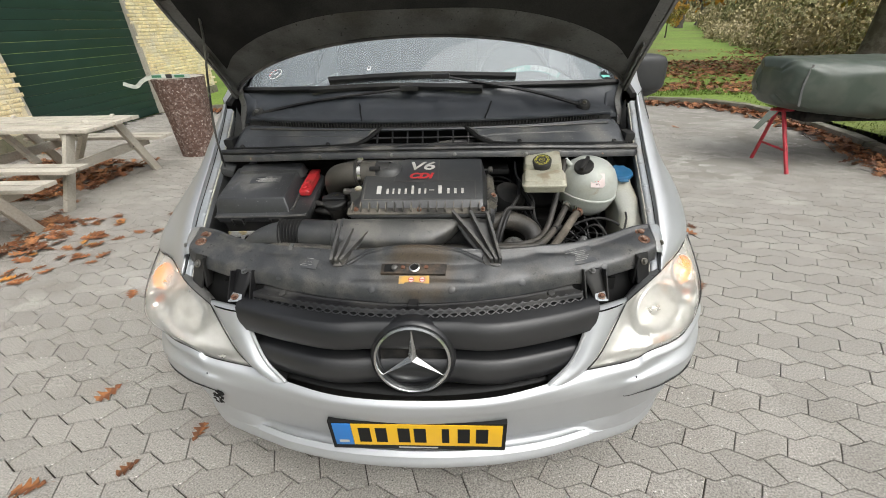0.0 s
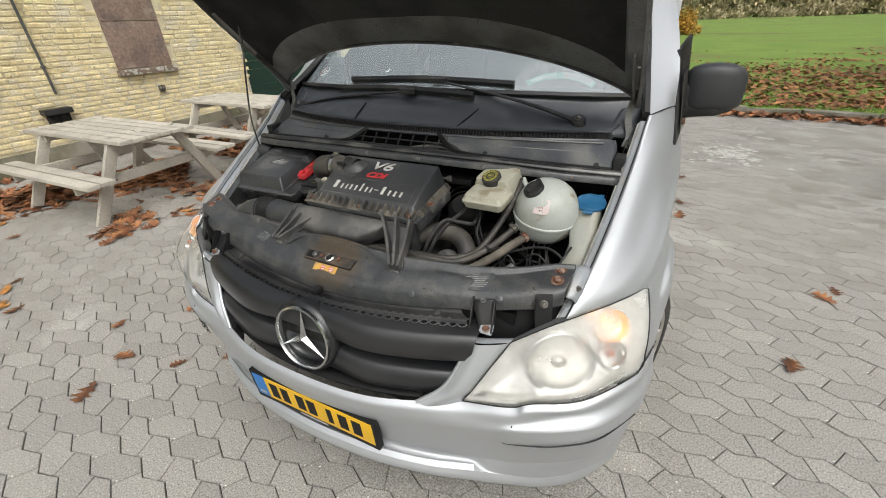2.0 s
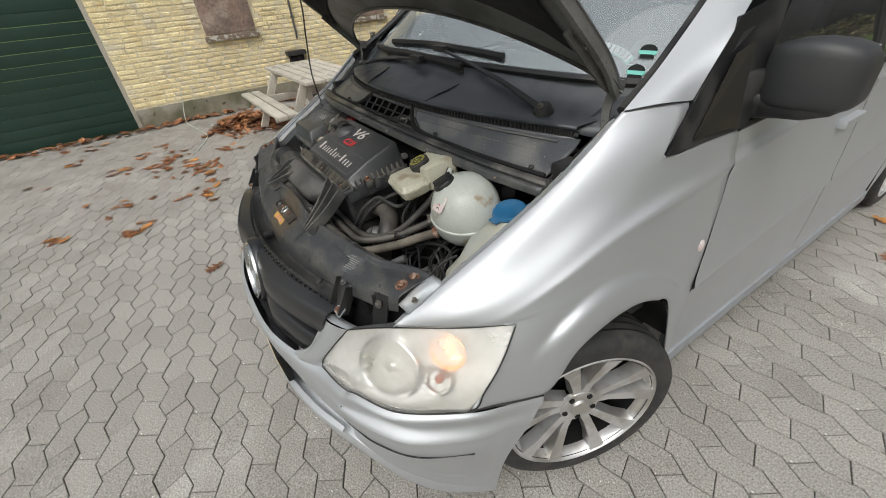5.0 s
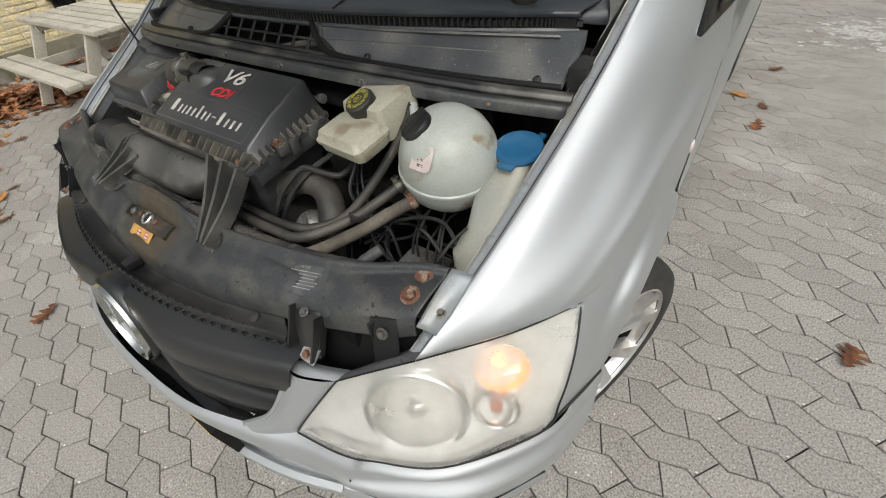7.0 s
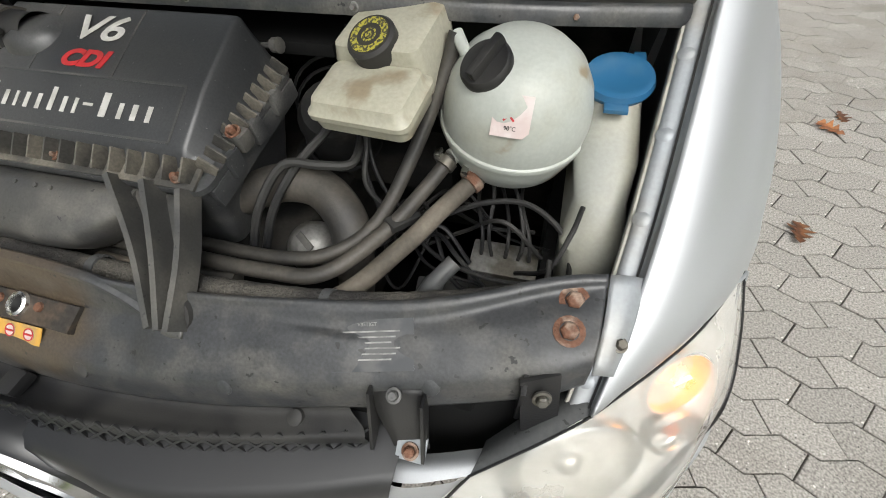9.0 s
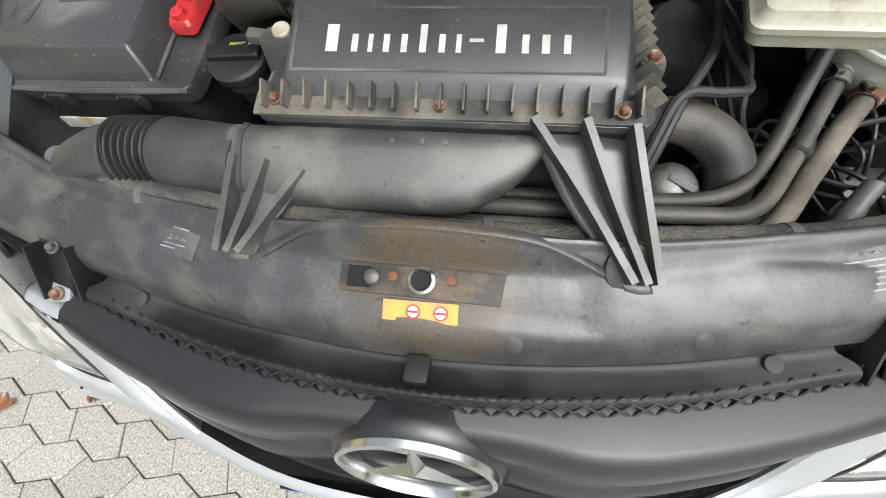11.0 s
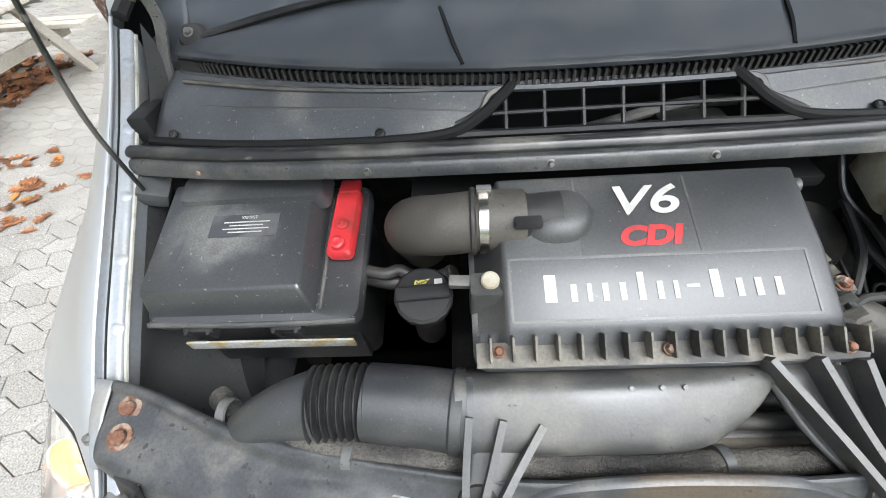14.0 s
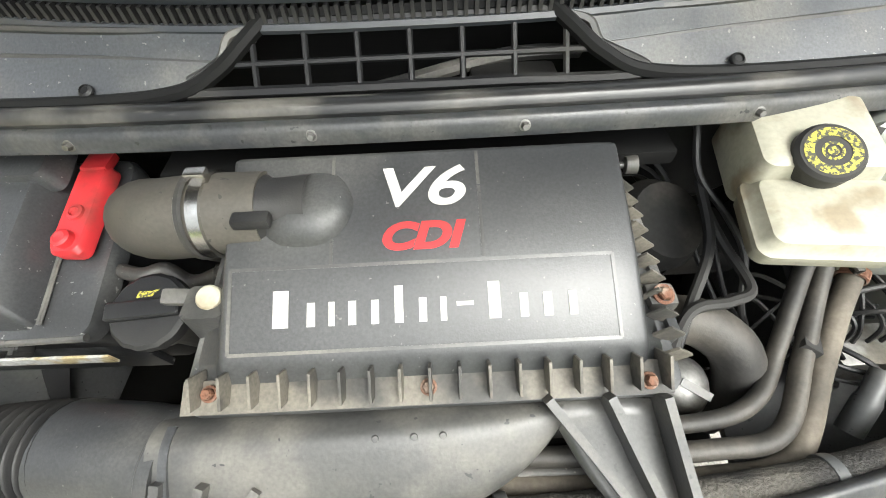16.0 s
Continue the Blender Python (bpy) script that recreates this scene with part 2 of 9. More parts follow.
BONNET_INNER = material("dirty_bonnet_panel", (0.15, 0.148, 0.14), 0.45, 0.2, second=(0.085, 0.080, 0.070), scale=7, low=0.40, high=0.66, detail=10.0, grain=0.15, chips=(0.04, 0.038, 0.034), chip_scale=90, chip_low=0.67, chip_high=0.71)
RUSTY_DARK = material("rusty_dark_steel", (0.042, 0.037, 0.032), 0.55, 0.4, second=(0.095, 0.070, 0.050), scale=30, low=0.45, high=0.65, detail=9.0, grain=0.2)
RUST = material("rusty_steel", (0.16, 0.075, 0.045), 0.75, 0.3, second=(0.30, 0.22, 0.17), scale=60, grain=0.25, bump=0.4, bump_scale=300)
CHROME = material("chrome", (0.80, 0.80, 0.81), 0.12, 1.0)
SATIN = material("satin_chrome", (0.62, 0.63, 0.63), 0.22, 1.0, second=(0.5, 0.51, 0.51), scale=15)
TANK = material("milky_plastic", (0.41, 0.43, 0.395), 0.35, second=(0.34, 0.335, 0.275), scale=9, low=0.48, high=0.72, detail=9.0, third=(0.26, 0.21, 0.14), third_scale=13, third_low=0.63, third_high=0.72, grain=0.05)
OLD_TANK = material("yellowed_plastic", (0.40, 0.385, 0.305), 0.4, second=(0.26, 0.215, 0.145), scale=16, low=0.5, high=0.68, detail=9.0, grain=0.08)
WASH = material("washer_plastic", (0.29, 0.295, 0.265), 0.4, second=(0.34, 0.33, 0.27), scale=6, grain=0.06)
BLUE = material("blue_cap_plastic", (0.02, 0.115, 0.24), 0.45, second=(0.10, 0.19, 0.27), scale=10, low=0.45, high=0.8)
RED = material("red_cap_plastic", (0.50, 0.03, 0.035), 0.4, second=(0.24, 0.035, 0.03), scale=22, low=0.45, high=0.7)
WHITE_INK = material("white_print", (0.52, 0.51, 0.48), 0.6, second=(0.40, 0.39, 0.36), scale=40)
RED_INK = material("red_print", (0.48, 0.025, 0.03), 0.45, second=(0.34, 0.03, 0.03), scale=40)
YELLOW_INK = material("yellow_print", (0.42, 0.38, 0.05), 0.6, second=(0.05, 0.05, 0.03), scale=260, low=0.45, high=0.55)
LABEL_PALE = material("label_pale", (0.72, 0.75, 0.74), 0.5, second=(0.62, 0.66, 0.65), scale=30)
FADED_INK = material("faded_print", (0.30, 0.30, 0.285), 0.6, second=(0.16, 0.16, 0.155), scale=60)
LABEL_BLACK = material("label_film", (0.05, 0.053, 0.058), 0.35, second=(0.10, 0.10, 0.10), scale=20)
LABEL_WHITE = material("label_white", (0.62, 0.56, 0.54), 0.5, second=(0.55, 0.45, 0.43), scale=30)
LABEL_GOLD = material("label_amber", (0.55, 0.31, 0.06), 0.5, second=(0.38, 0.25, 0.10), scale=30)
PLATE_YELLOW = material("plate_yellow", (0.80, 0.47, 0.012), 0.4, second=(0.74, 0.43, 0.012), scale=6)
PLATE_BLUE = material("plate_blue", (0.02, 0.17, 0.50), 0.4)
# black of plate print and black parts; also stands in for shade in voids
PLATE_VOID_BLACK = material("plate_void_black", (0.009, 0.009, 0.009), 0.55, specular=0.2)
TYRE = material("tyre_rubber", (0.022, 0.022, 0.022), 0.75, second=(0.04, 0.038, 0.034), scale=12, grain=0.15, bump=0.3, bump_scale=90)
ALLOY = material("alloy_silver", (0.70, 0.70, 0.70), 0.3, 0.75, second=(0.48, 0.46, 0.43), scale=9, coat=0.3)
INTERIOR = material("interior_grey", (0.055, 0.058, 0.062), 0.7, second=(0.08, 0.082, 0.085), scale=8, grain=0.08)
SEAT_CLOTH = material("seat_cloth", (0.05, 0.05, 0.055), 0.9, grain=0.25, grain_scale=250)
# the bluish-white haze paints the sky's reflection into the windscreen
GLASS = clear("sky_sheen_glass", (0.80, 0.86, 0.85), 0.02, 0.26, (0.72, 0.81, 0.86), ior=2.6, vary=0.06)
SIDE_DARK = material("dark_pane", (0.012, 0.013, 0.012), 0.06, second=(0.03, 0.028, 0.024), scale=3, specular=0.25)
MIRROR_PLASTIC = material("mirror_plastic", (0.030, 0.031, 0.033), 0.5, second=(0.036, 0.036, 0.037), scale=8, bump=0.10, bump_scale=500)
SIDE_GLASS = clear("tinted_side_glass", (0.42, 0.46, 0.45), 0.02, 0.02, ior=1.6)
LENS = clear("hazy_lamp_lens", (0.97, 0.965, 0.95), 0.05, 0.32, (0.87, 0.86, 0.82), ior=1.35, milk=0.5)
BOWL = material("lamp_bowl", (0.66, 0.655, 0.63), 0.16, 0.9, second=(0.58, 0.57, 0.54), scale=12)
REFLECTOR = material("lamp_reflector", (0.80, 0.795, 0.775), 0.30, 0.45, second=(0.74, 0.73, 0.70), scale=10)
PROJECTOR = clear("projector_glass", (0.93, 0.92, 0.90), 0.05, 0.10, (0.7, 0.67, 0.6), 1.5)
AMBER_GLOW = glowing("amber_lamp", (0.80, 0.42, 0.12), 0.22)
AMBER_HOT = glowing("amber_filament", (1.0, 0.80, 0.40), 2.4)
RED_BULB = material("orange_bulb", (0.45, 0.10, 0.03), 0.2)
PAVER_LOOK = dict(second=(0.255, 0.238, 0.213), scale=3.0, low=0.35, high=0.7, third=(0.40, 0.384, 0.352), third_scale=1.1, third_low=0.56, third_high=0.75, grain=0.45, grain_scale=150, pits=0.12, bump=0.35, bump_scale=160, random_tint=0.09)
PAVER = material("smooth_paver", (0.300, 0.283, 0.257), 0.85, chips=(0.44, 0.425, 0.40), chip_scale=60, chip_low=0.69, chip_high=0.72, **PAVER_LOOK)
PAVER_FLECKED = material("flecked_paver", (0.300, 0.283, 0.257), 0.85, chips=(0.58, 0.55, 0.52), chip_scale=66, chip_low=0.68, chip_high=0.705, **PAVER_LOOK)
PAVER_STUFF = material("smooth_paver_far", (0.300, 0.283, 0.257), 0.85, chips=(0.44, 0.425, 0.40), chip_scale=60, chip_low=0.69, chip_high=0.72, island=True, **PAVER_LOOK)
PAVER_FLECKED_STUFF = material("flecked_paver_far", (0.300, 0.283, 0.257), 0.85, chips=(0.58, 0.55, 0.52), chip_scale=66, chip_low=0.68, chip_high=0.705, island=True, **PAVER_LOOK)
JOINT = material("joint_soil", (0.055, 0.049, 0.038), 0.95, second=(0.035, 0.032, 0.025), scale=2, grain=0.4, grain_scale=80, bump=0.6)
GRASS = material("lawn_grass", (0.125, 0.20, 0.026), 0.9, second=(0.16, 0.235, 0.038), scale=0.6, low=0.35, high=0.65, third=(0.13, 0.13, 0.04), third_scale=0.15, grain=0.4, grain_scale=25, bump=0.8, bump_scale=12)
BRICK = material("yellow_brick", (0.78, 0.67, 0.40), 0.88, second=(0.68, 0.55, 0.30), scale=9, low=0.4, high=0.7, grain=0.2, grain_scale=60, bump=0.5, bump_scale=60, random_tint=0.13, third=(0.66, 0.60, 0.46), third_scale=3.1, third_low=0.5, third_high=0.72, chips=(0.34, 0.30, 0.22), chip_scale=24, chip_low=0.66, chip_high=0.73)
BRICK_STUFF = material("yellow_brick_far", (0.78, 0.67, 0.40), 0.88, second=(0.68, 0.55, 0.30), scale=9, low=0.4, high=0.7, grain=0.2, grain_scale=60, bump=0.5, bump_scale=60, random_tint=0.13, island=True, third=(0.66, 0.60, 0.46), third_scale=3.1, third_low=0.5, third_high=0.72, chips=(0.34, 0.30, 0.22), chip_scale=24, chip_low=0.66, chip_high=0.73)
MORTAR = material("lime_mortar", (0.70, 0.62, 0.43), 0.95, second=(0.56, 0.48, 0.32), scale=3, grain=0.25, third=(0.30, 0.27, 0.20), third_scale=2.2, third_low=0.60, third_high=0.74, bump=0.5)
PLINTH = material("concrete_plinth", (0.21, 0.195, 0.14), 0.9, second=(0.115, 0.112, 0.068), scale=2.2, low=0.40, high=0.66, third=(0.30, 0.28, 0.23), third_scale=1.6, third_low=0.52, third_high=0.66, grain=0.25, bump=0.4, chips=(0.07, 0.065, 0.05), chip_scale=11, chip_low=0.64, chip_high=0.72)
GREEN_DOOR = material("green_door_paint", (0.010, 0.034, 0.023), 0.45, second=(0.014, 0.042, 0.029), scale=1.2, grain=0.1)
BOARD = material("weathered_plywood", (0.27, 0.19, 0.15), 0.8, second=(0.20, 0.145, 0.12), scale=4, grain=0.25, grain_scale=30, third=(0.34, 0.27, 0.22), third_scale=2.5, bump=0.3)
SILL = material("lichen_sill", (0.20, 0.15, 0.11), 0.9, second=(0.50, 0.48, 0.43), scale=16, low=0.5, high=0.56, grain=0.2, bump=0.4)
GREYWOOD = material("weathered_timber", (0.47, 0.435, 0.37), 0.85, second=(0.37, 0.345, 0.29), scale=3, low=0.40, high=0.72, grain=0.10, grain_scale=45, third=(0.25, 0.25, 0.15), third_scale=1.6, third_low=0.64, third_high=0.85, random_tint=0.12, scratch=(0.24, 0.22, 0.18), scratch_turn=(0.0, 0.0, 0.0), bump=0.25, bump_scale=50)
BARK = material("log_bark", (0.105, 0.062, 0.048), 0.95, second=(0.17, 0.12, 0.10), scale=22, low=0.48, high=0.58, grain=0.4, grain_scale=60, bump=1.0, bump_scale=45, chips=(0.36, 0.30, 0.26), chip_scale=34, chip_low=0.60, chip_high=0.66, pits=0.3)
TREE_BARK = material("tree_bark", (0.07, 0.058, 0.045), 0.95, second=(0.11, 0.10, 0.08), scale=8, grain=0.3, bump=1.0, bump_scale=20)
LEAF = material("oak_leaf_brown", (0.150, 0.056, 0.022), 0.6, second=(0.26, 0.105, 0.036), scale=14, grain=0.3, grain_scale=60, random_tint=0.5)
LEAF_STUFF = material("oak_leaf_litter", (0.185, 0.072, 0.030), 0.65, second=(0.30, 0.135, 0.055), scale=6, grain=0.3, grain_scale=60, random_tint=0.6, island=True)
LEAF_YELLOW = material("oak_leaf_yellow", (0.38, 0.17, 0.035), 0.65, second=(0.30, 0.12, 0.03), scale=14, grain=0.3, grain_scale=60, random_tint=0.4)
FOLIAGE = material("autumn_foliage", (0.42, 0.22, 0.03), 0.8, second=(0.22, 0.19, 0.03), scale=0.8, random_tint=0.4, island=True)
HEDGE = material("hedge_foliage", (0.19, 0.185, 0.085), 0.9, second=(0.33, 0.27, 0.14), scale=0.35, random_tint=0.45, island=True)
STRAW = material("dry_reed", (0.42, 0.36, 0.22), 0.95, second=(0.26, 0.22, 0.11), scale=0.7, random_tint=0.35, island=True)
TARP = material("green_tarpaulin", (0.060, 0.078, 0.062), 0.42, second=(0.085, 0.10, 0.082), scale=5, bump=0.3, bump_scale=14)
RED_PAINT = material("red_stand_paint", (0.48, 0.03, 0.05), 0.5, second=(0.33, 0.04, 0.04), scale=20, grain=0.1)
KERB = material("granite_kerb", (0.22, 0.205, 0.17), 0.9, second=(0.13, 0.125, 0.09), scale=5, grain=0.3, bump=0.6, bump_scale=30)
STRAP = material("printed_strap", (0.55, 0.58, 0.52), 0.6, second=(0.45, 0.48, 0.44), scale=20)
STRAP_GREEN = material("strap_green", (0.05, 0.18, 0.10), 0.6)
SAND = material("sandy_film", (0.270, 0.256, 0.228), 0.95, second=(0.205, 0.192, 0.168), scale=2.2, low=0.35, high=0.7, third=(0.34, 0.325, 0.295), third_scale=0.9, third_low=0.5, third_high=0.7, grain=0.25, grain_scale=150, pits=0.4, bump=0.3, bump_scale=160)
LIME = material("lime_residue", (0.50, 0.49, 0.46), 0.95, second=(0.34, 0.33, 0.30), scale=30, grain=0.3)
TEAL = material("sticker_teal", (0.16, 0.50, 0.43), 0.5)
# ---- builders ----
def thing(name, label, category, group="", kind="", at=(0, 0, 0)):
    ob = new(name)
    ob.location = at
    return tagged(ob, label, category, group, kind)


def part(name, bm, mat, parent=None, label="", smooth=True, angle=40.0):
    """Links a bmesh as one mesh object under a thing or a part; edges sharper than the angle stay sharp."""
    bm.normal_update()
    if smooth:
        for f in bm.faces:
            f.smooth = True
        lim = radians(angle)
        for e in bm.edges:
            if len(e.link_faces) == 2 and e.calc_face_angle(0) > lim:
                e.smooth = False
    me = bpy.data.meshes.new(name)
    bm.to_mesh(me)
    bm.free()
    me.materials.append(mat)
    ob = new(name, me)
    ob.parent = parent
    if label:
        tagged(ob, label)
    return ob


def thick(ob, t, offset=-1.0):
    s = ob.modifiers.new("thickness", "SOLIDIFY")
    s.thickness, s.offset = t, offset
    return ob


def spline(points, n):
    """n points along a smooth curve through the given ones (even steps per point index)."""
    p = [np.array(q, float) for q in points]
    if len(p) == 2:
        return [p[0] + (p[1] - p[0]) * i / (n - 1) for i in range(n)]
    p = [2 * p[0] - p[1]] + p + [2 * p[-1] - p[-2]]
    res, segs = [], len(p) - 3
    for i in range(n):
        u = i / (n - 1) * segs
        k = min(int(u), segs - 1)
        t = u - k
        a, b, c, d = p[k:k + 4]
        res.append(0.5 * (2 * b + (c - a) * t + (2 * a - 5 * b + 4 * c - d) * t * t + (3 * b - a - 3 * c + d) * t ** 3))
    return res


def surface(rows, nu=24, nv=12, flip=False, mirror=False, bm=None):
    """A smooth skin over rows of guide points."""
    lines = [spline(r, nu) for r in rows]
    grid = [spline([ln[i] for ln in lines], nv) for i in range(nu)]
    bm = bm or bmesh.new()
    sx = -1 if mirror else 1
    v = [[bm.verts.new((sx * q[0], q[1], q[2])) for q in col] for col in grid]
    turn = flip != mirror
    for i in range(nu - 1):
        for j in range(nv - 1):
            f = [v[i][j], v[i + 1][j], v[i + 1][j + 1], v[i][j + 1]]
            bm.faces.new(f[::-1] if turn else f)
    return bm


def tube(points, radius, sides=10, n=None, bm=None, caps=True, flat=1.0):
    """A round pipe along a smooth curve; radius is a number or a function of 0..1."""
    n = n or max(8, 6 * (len(points) - 1))
    c = spline(points, n)
    bm = bm or bmesh.new()
    rings, up = [], None
    for i, q in enumerate(c):
        t = c[min(i + 1, n - 1)] - c[max(i - 1, 0)]
        t = t / (np.linalg.norm(t) + 1e-9)
        if up is None:
            up = np.array((0, 0, 1.0)) if abs(t[2]) < 0.9 else np.array((0, 1.0, 0))
        s = np.cross(t, up)
        s /= np.linalg.norm(s) + 1e-9
        up = np.cross(s, t)
        r = radius(i / (n - 1)) if callable(radius) else radius
        rings.append([bm.verts.new(q + r * (math.cos(a) * s + flat * math.sin(a) * up)) for a in (2 * math.pi * k / sides for k in range(sides))])
    for a, b in zip(rings, rings[1:]):
        for k in range(sides):
            bm.faces.new((a[k], a[(k + 1) % sides], b[(k + 1) % sides], b[k]))
    if caps:
        bm.faces.new(rings[0][::-1])
        bm.faces.new(rings[-1])
    bmesh.ops.recalc_face_normals(bm, faces=bm.faces)
    return bm


def block(size, at=(0, 0, 0), bevel=0.004, rot=None, bm=None, seg=2, taper=1.0):
    """A box with rounded edges; taper scales its top."""
    out = bm or bmesh.new()
    b = bmesh.new()
    bmesh.ops.create_cube(b, size=1.0)
    for v in b.verts:
        k = taper if v.co.z > 0 else 1.0
        v.co = Vector((v.co.x * size[0] * k, v.co.y * size[1] * k, v.co.z * size[2]))
    if bevel:
        bmesh.ops.bevel(b, geom=list(b.edges), offset=min(bevel, min(size) * 0.45), segments=seg, affect="EDGES", profile=0.7)
    m = (rot or Matrix()).to_4x4()
    for v in b.verts:
        v.co = m @ v.co + Vector(at)
    me = bpy.data.meshes.new("tmp")
    b.to_mesh(me)
    b.free()
    out.from_mesh(me)
    bpy.data.meshes.remove(me)
    return out


def turned(profile, sides=32, m=None, bm=None, squash=(1, 1), wobble=None):
    """A lathe shape round z from (radius, z) pairs."""
    bm = bm or bmesh.new()
    m = m or Matrix()
    rings = []
    for r, z in profile:
        if r <= 1e-6:
            rings.append([bm.verts.new(m @ Vector((0, 0, z)))])
        else:
            ring = []
            for k in range(sides):
                a = 2 * math.pi * k / sides
                rr = r * (wobble(a, z) if wobble else 1)
                ring.append(bm.verts.new(m @ Vector((rr * math.cos(a) * squash[0], rr * math.sin(a) * squash[1], z))))
            rings.append(ring)
    for a, b in zip(rings, rings[1:]):
        for k in range(sides):
            q = [a[k % len(a)], a[(k + 1) % len(a)], b[(k + 1) % len(b)], b[k % len(b)]]
            q = list(dict.fromkeys(q))
            if len(q) > 2:
                bm.faces.new(q)
    bmesh.ops.recalc_face_normals(bm, faces=bm.faces)
    return bm


def aim(at, axis):
    """A matrix at a place, whose z points along the axis."""
    return Matrix.Translation(at) @ Vector(axis).to_track_quat("Z", "Y").to_matrix().to_4x4()


def slab(outline, depth, m=None, bm=None, bevel=0.0):
    """A flat plate with the given outline (x, y), its top at z = 0 of m."""
    out = bm or bmesh.new()
    b = bmesh.new()
    f = b.faces.new([b.verts.new((x, y, 0)) for x, y in outline])
    if f.normal.z < 0 or True:
        f.normal_update()
        if f.normal.z < 0:
            f.normal_flip()
    r = bmesh.ops.extrude_face_region(b, geom=[f])
    for v in r["geom"]:
        if isinstance(v, bmesh.types.BMVert):
            v.co.z -= depth
    bmesh.ops.recalc_face_normals(b, faces=b.faces)
    if bevel:
        bmesh.ops.bevel(b, geom=[e for e in b.edges if abs(e.verts[0].co.z) < 1e-6 and abs(e.verts[1].co.z) < 1e-6], offset=bevel, segments=2, affect="EDGES", profile=0.7)
    m = m or Matrix()
    for v in b.verts:
        v.co = m @ v.co
    me = bpy.data.meshes.new("tmp")
    b.to_mesh(me)
    b.free()
    out.from_mesh(me)
    bpy.data.meshes.remove(me)
    return out


def plane_frame(o, ux, uy):
    """A matrix whose x and y run along two ways (made square), z out of their plane."""
    x = Vector(ux).normalized()
    z = x.cross(Vector(uy)).normalized()
    y = z.cross(x)
    m = Matrix((x, y, z)).transposed().to_4x4()
    m.translation = Vector(o)
    return m


def lettering(text, size, m, mat, parent, name="lettering", shear=0.0, bold=0.0, sx=1.0, label=""):
    c = bpy.data.curves.new(name, "FONT")
    c.body, c.size, c.extrude, c.shear, c.offset = text, size, 0.0003, shear, bold
    c.align_x, c.align_y = "CENTER", "CENTER"
    tmp = new("tmp", c)
    me = bpy.data.meshes.new_from_object(tmp.evaluated_get(bpy.context.evaluated_depsgraph_get()))
    bpy.data.objects.remove(tmp)
    bpy.data.curves.remove(c)
    me.transform(m @ Matrix.Diagonal((sx, 1, 1, 1)))
    me.materials.clear()
    me.materials.append(mat)
    ob = new(name, me)
    ob.parent = parent
    if label:
        tagged(ob, label)
    return ob


def bars(rows, m, mat, parent, name="print", label="", h=0.0004):
    """Plain printed bars: (x, y, width, height) on the plane of m."""
    bm = bmesh.new()
    for x, y, w, hh in rows:
        block((w, hh, h), (x, y, 0), 0, bm=bm)
    for v in bm.verts:
        v.co = m @ v.co
    return part(name, bm, mat, parent, label, smooth=False)


def bolt(at, axis, r, mat, parent, name="bolt", washer=1.5):
    bm = turned([(0, 0.0), (r * washer, 0.0), (r * washer, 0.0025), (r * 1.05, 0.003)], 16, aim(at, axis))
    turned([(r, 0.002), (r, 0.007), (r * 0.8, 0.009), (0, 0.009)], 6, aim(at, axis), bm)
    return part(name, bm, mat, parent, angle=25)


def ribbon(points, width, t, up=(0, 0, 1), bm=None):
    """A flat strap along a curve."""
    c = spline(points, 8 * (len(points) - 1) + 1)
    bm = bm or bmesh.new()
    prev = None
    for i, q in enumerate(c):
        d = c[min(i + 1, len(c) - 1)] - c[max(i - 1, 0)]
        s = np.cross(d, up)
        s = s / (np.linalg.norm(s) + 1e-9) * width / 2
        u = np.cross(s, d)
        u = u / (np.linalg.norm(u) + 1e-9) * t / 2
        ring = [bm.verts.new(q + a) for a in (s + u, s - u, -s - u, -s + u)]
        if prev:
            for k in range(4):
                bm.faces.new((prev[k], prev[(k + 1) % 4], ring[(k + 1) % 4], ring[k]))
        else:
            bm.faces.new(ring[::-1])
        prev = ring
    bm.faces.new(prev)
    bmesh.ops.recalc_face_normals(bm, faces=bm.faces)
    return bm
# ---- ground, pavement and building ----
YARD_X0, YARD_X1, YARD_Y0, YARD_Y1 = -6.5, 7.2, -7.5, 8.05
WALL_X = -6.4


def flat(x0, x1, y0, y1, z, bm=None, step=None):
    bm = bm or bmesh.new()
    nx, ny = (1, 1) if not step else (max(1, round((x1 - x0) / step)), max(1, round((y1 - y0) / step)))
    v = [[bm.verts.new((x0 + (x1 - x0) * i / nx, y0 + (y1 - y0) * j / ny, z)) for j in range(ny + 1)] for i in range(nx + 1)]
    for i in range(nx):
        for j in range(ny):
            bm.faces.new((v[i][j], v[i + 1][j], v[i + 1][j + 1], v[i][j + 1]))
    return bm


ground = tagged(part("ground", flat(-400, 400, -400, 400, -0.02), GRASS, smooth=False), "flat green grassland round the paved yard", "ground", kind="structure")


lawn_bm = bmesh.new()
xs = [-60, -30, -12, -6, -2, 0, 1, 2, 3, 4, 5, 5.6, 7, 9, 12, 16, 22, 30, 45, 70, 120]
ys = [8.25, 9, 10, 11.5, 13, 15, 18, 22, 28, 36, 48, 65, 90, 130, 200, 300]
grid = [[lawn_bm.verts.new((x, y, 0.11 + 0.04 * noise.noise((x * 0.2, y * 0.2, 0)))) for y in ys] for x in xs]
for i in range(len(xs) - 1):
    for j in range(len(ys) - 1):
        lawn_bm.faces.new((grid[i][j], grid[i + 1][j], grid[i + 1][j + 1], grid[i][j + 1]))
low = [[lawn_bm.verts.new((x, y, 0.11)) for y in (3.0, 5.0, 7.0, 8.25)] for x in (5.75, 8, 12, 30, 120)]
for i in range(4):
    for j in range(3):
        lawn_bm.faces.new((low[i][j], low[i + 1][j], low[i + 1][j + 1], low[i][j + 1]))
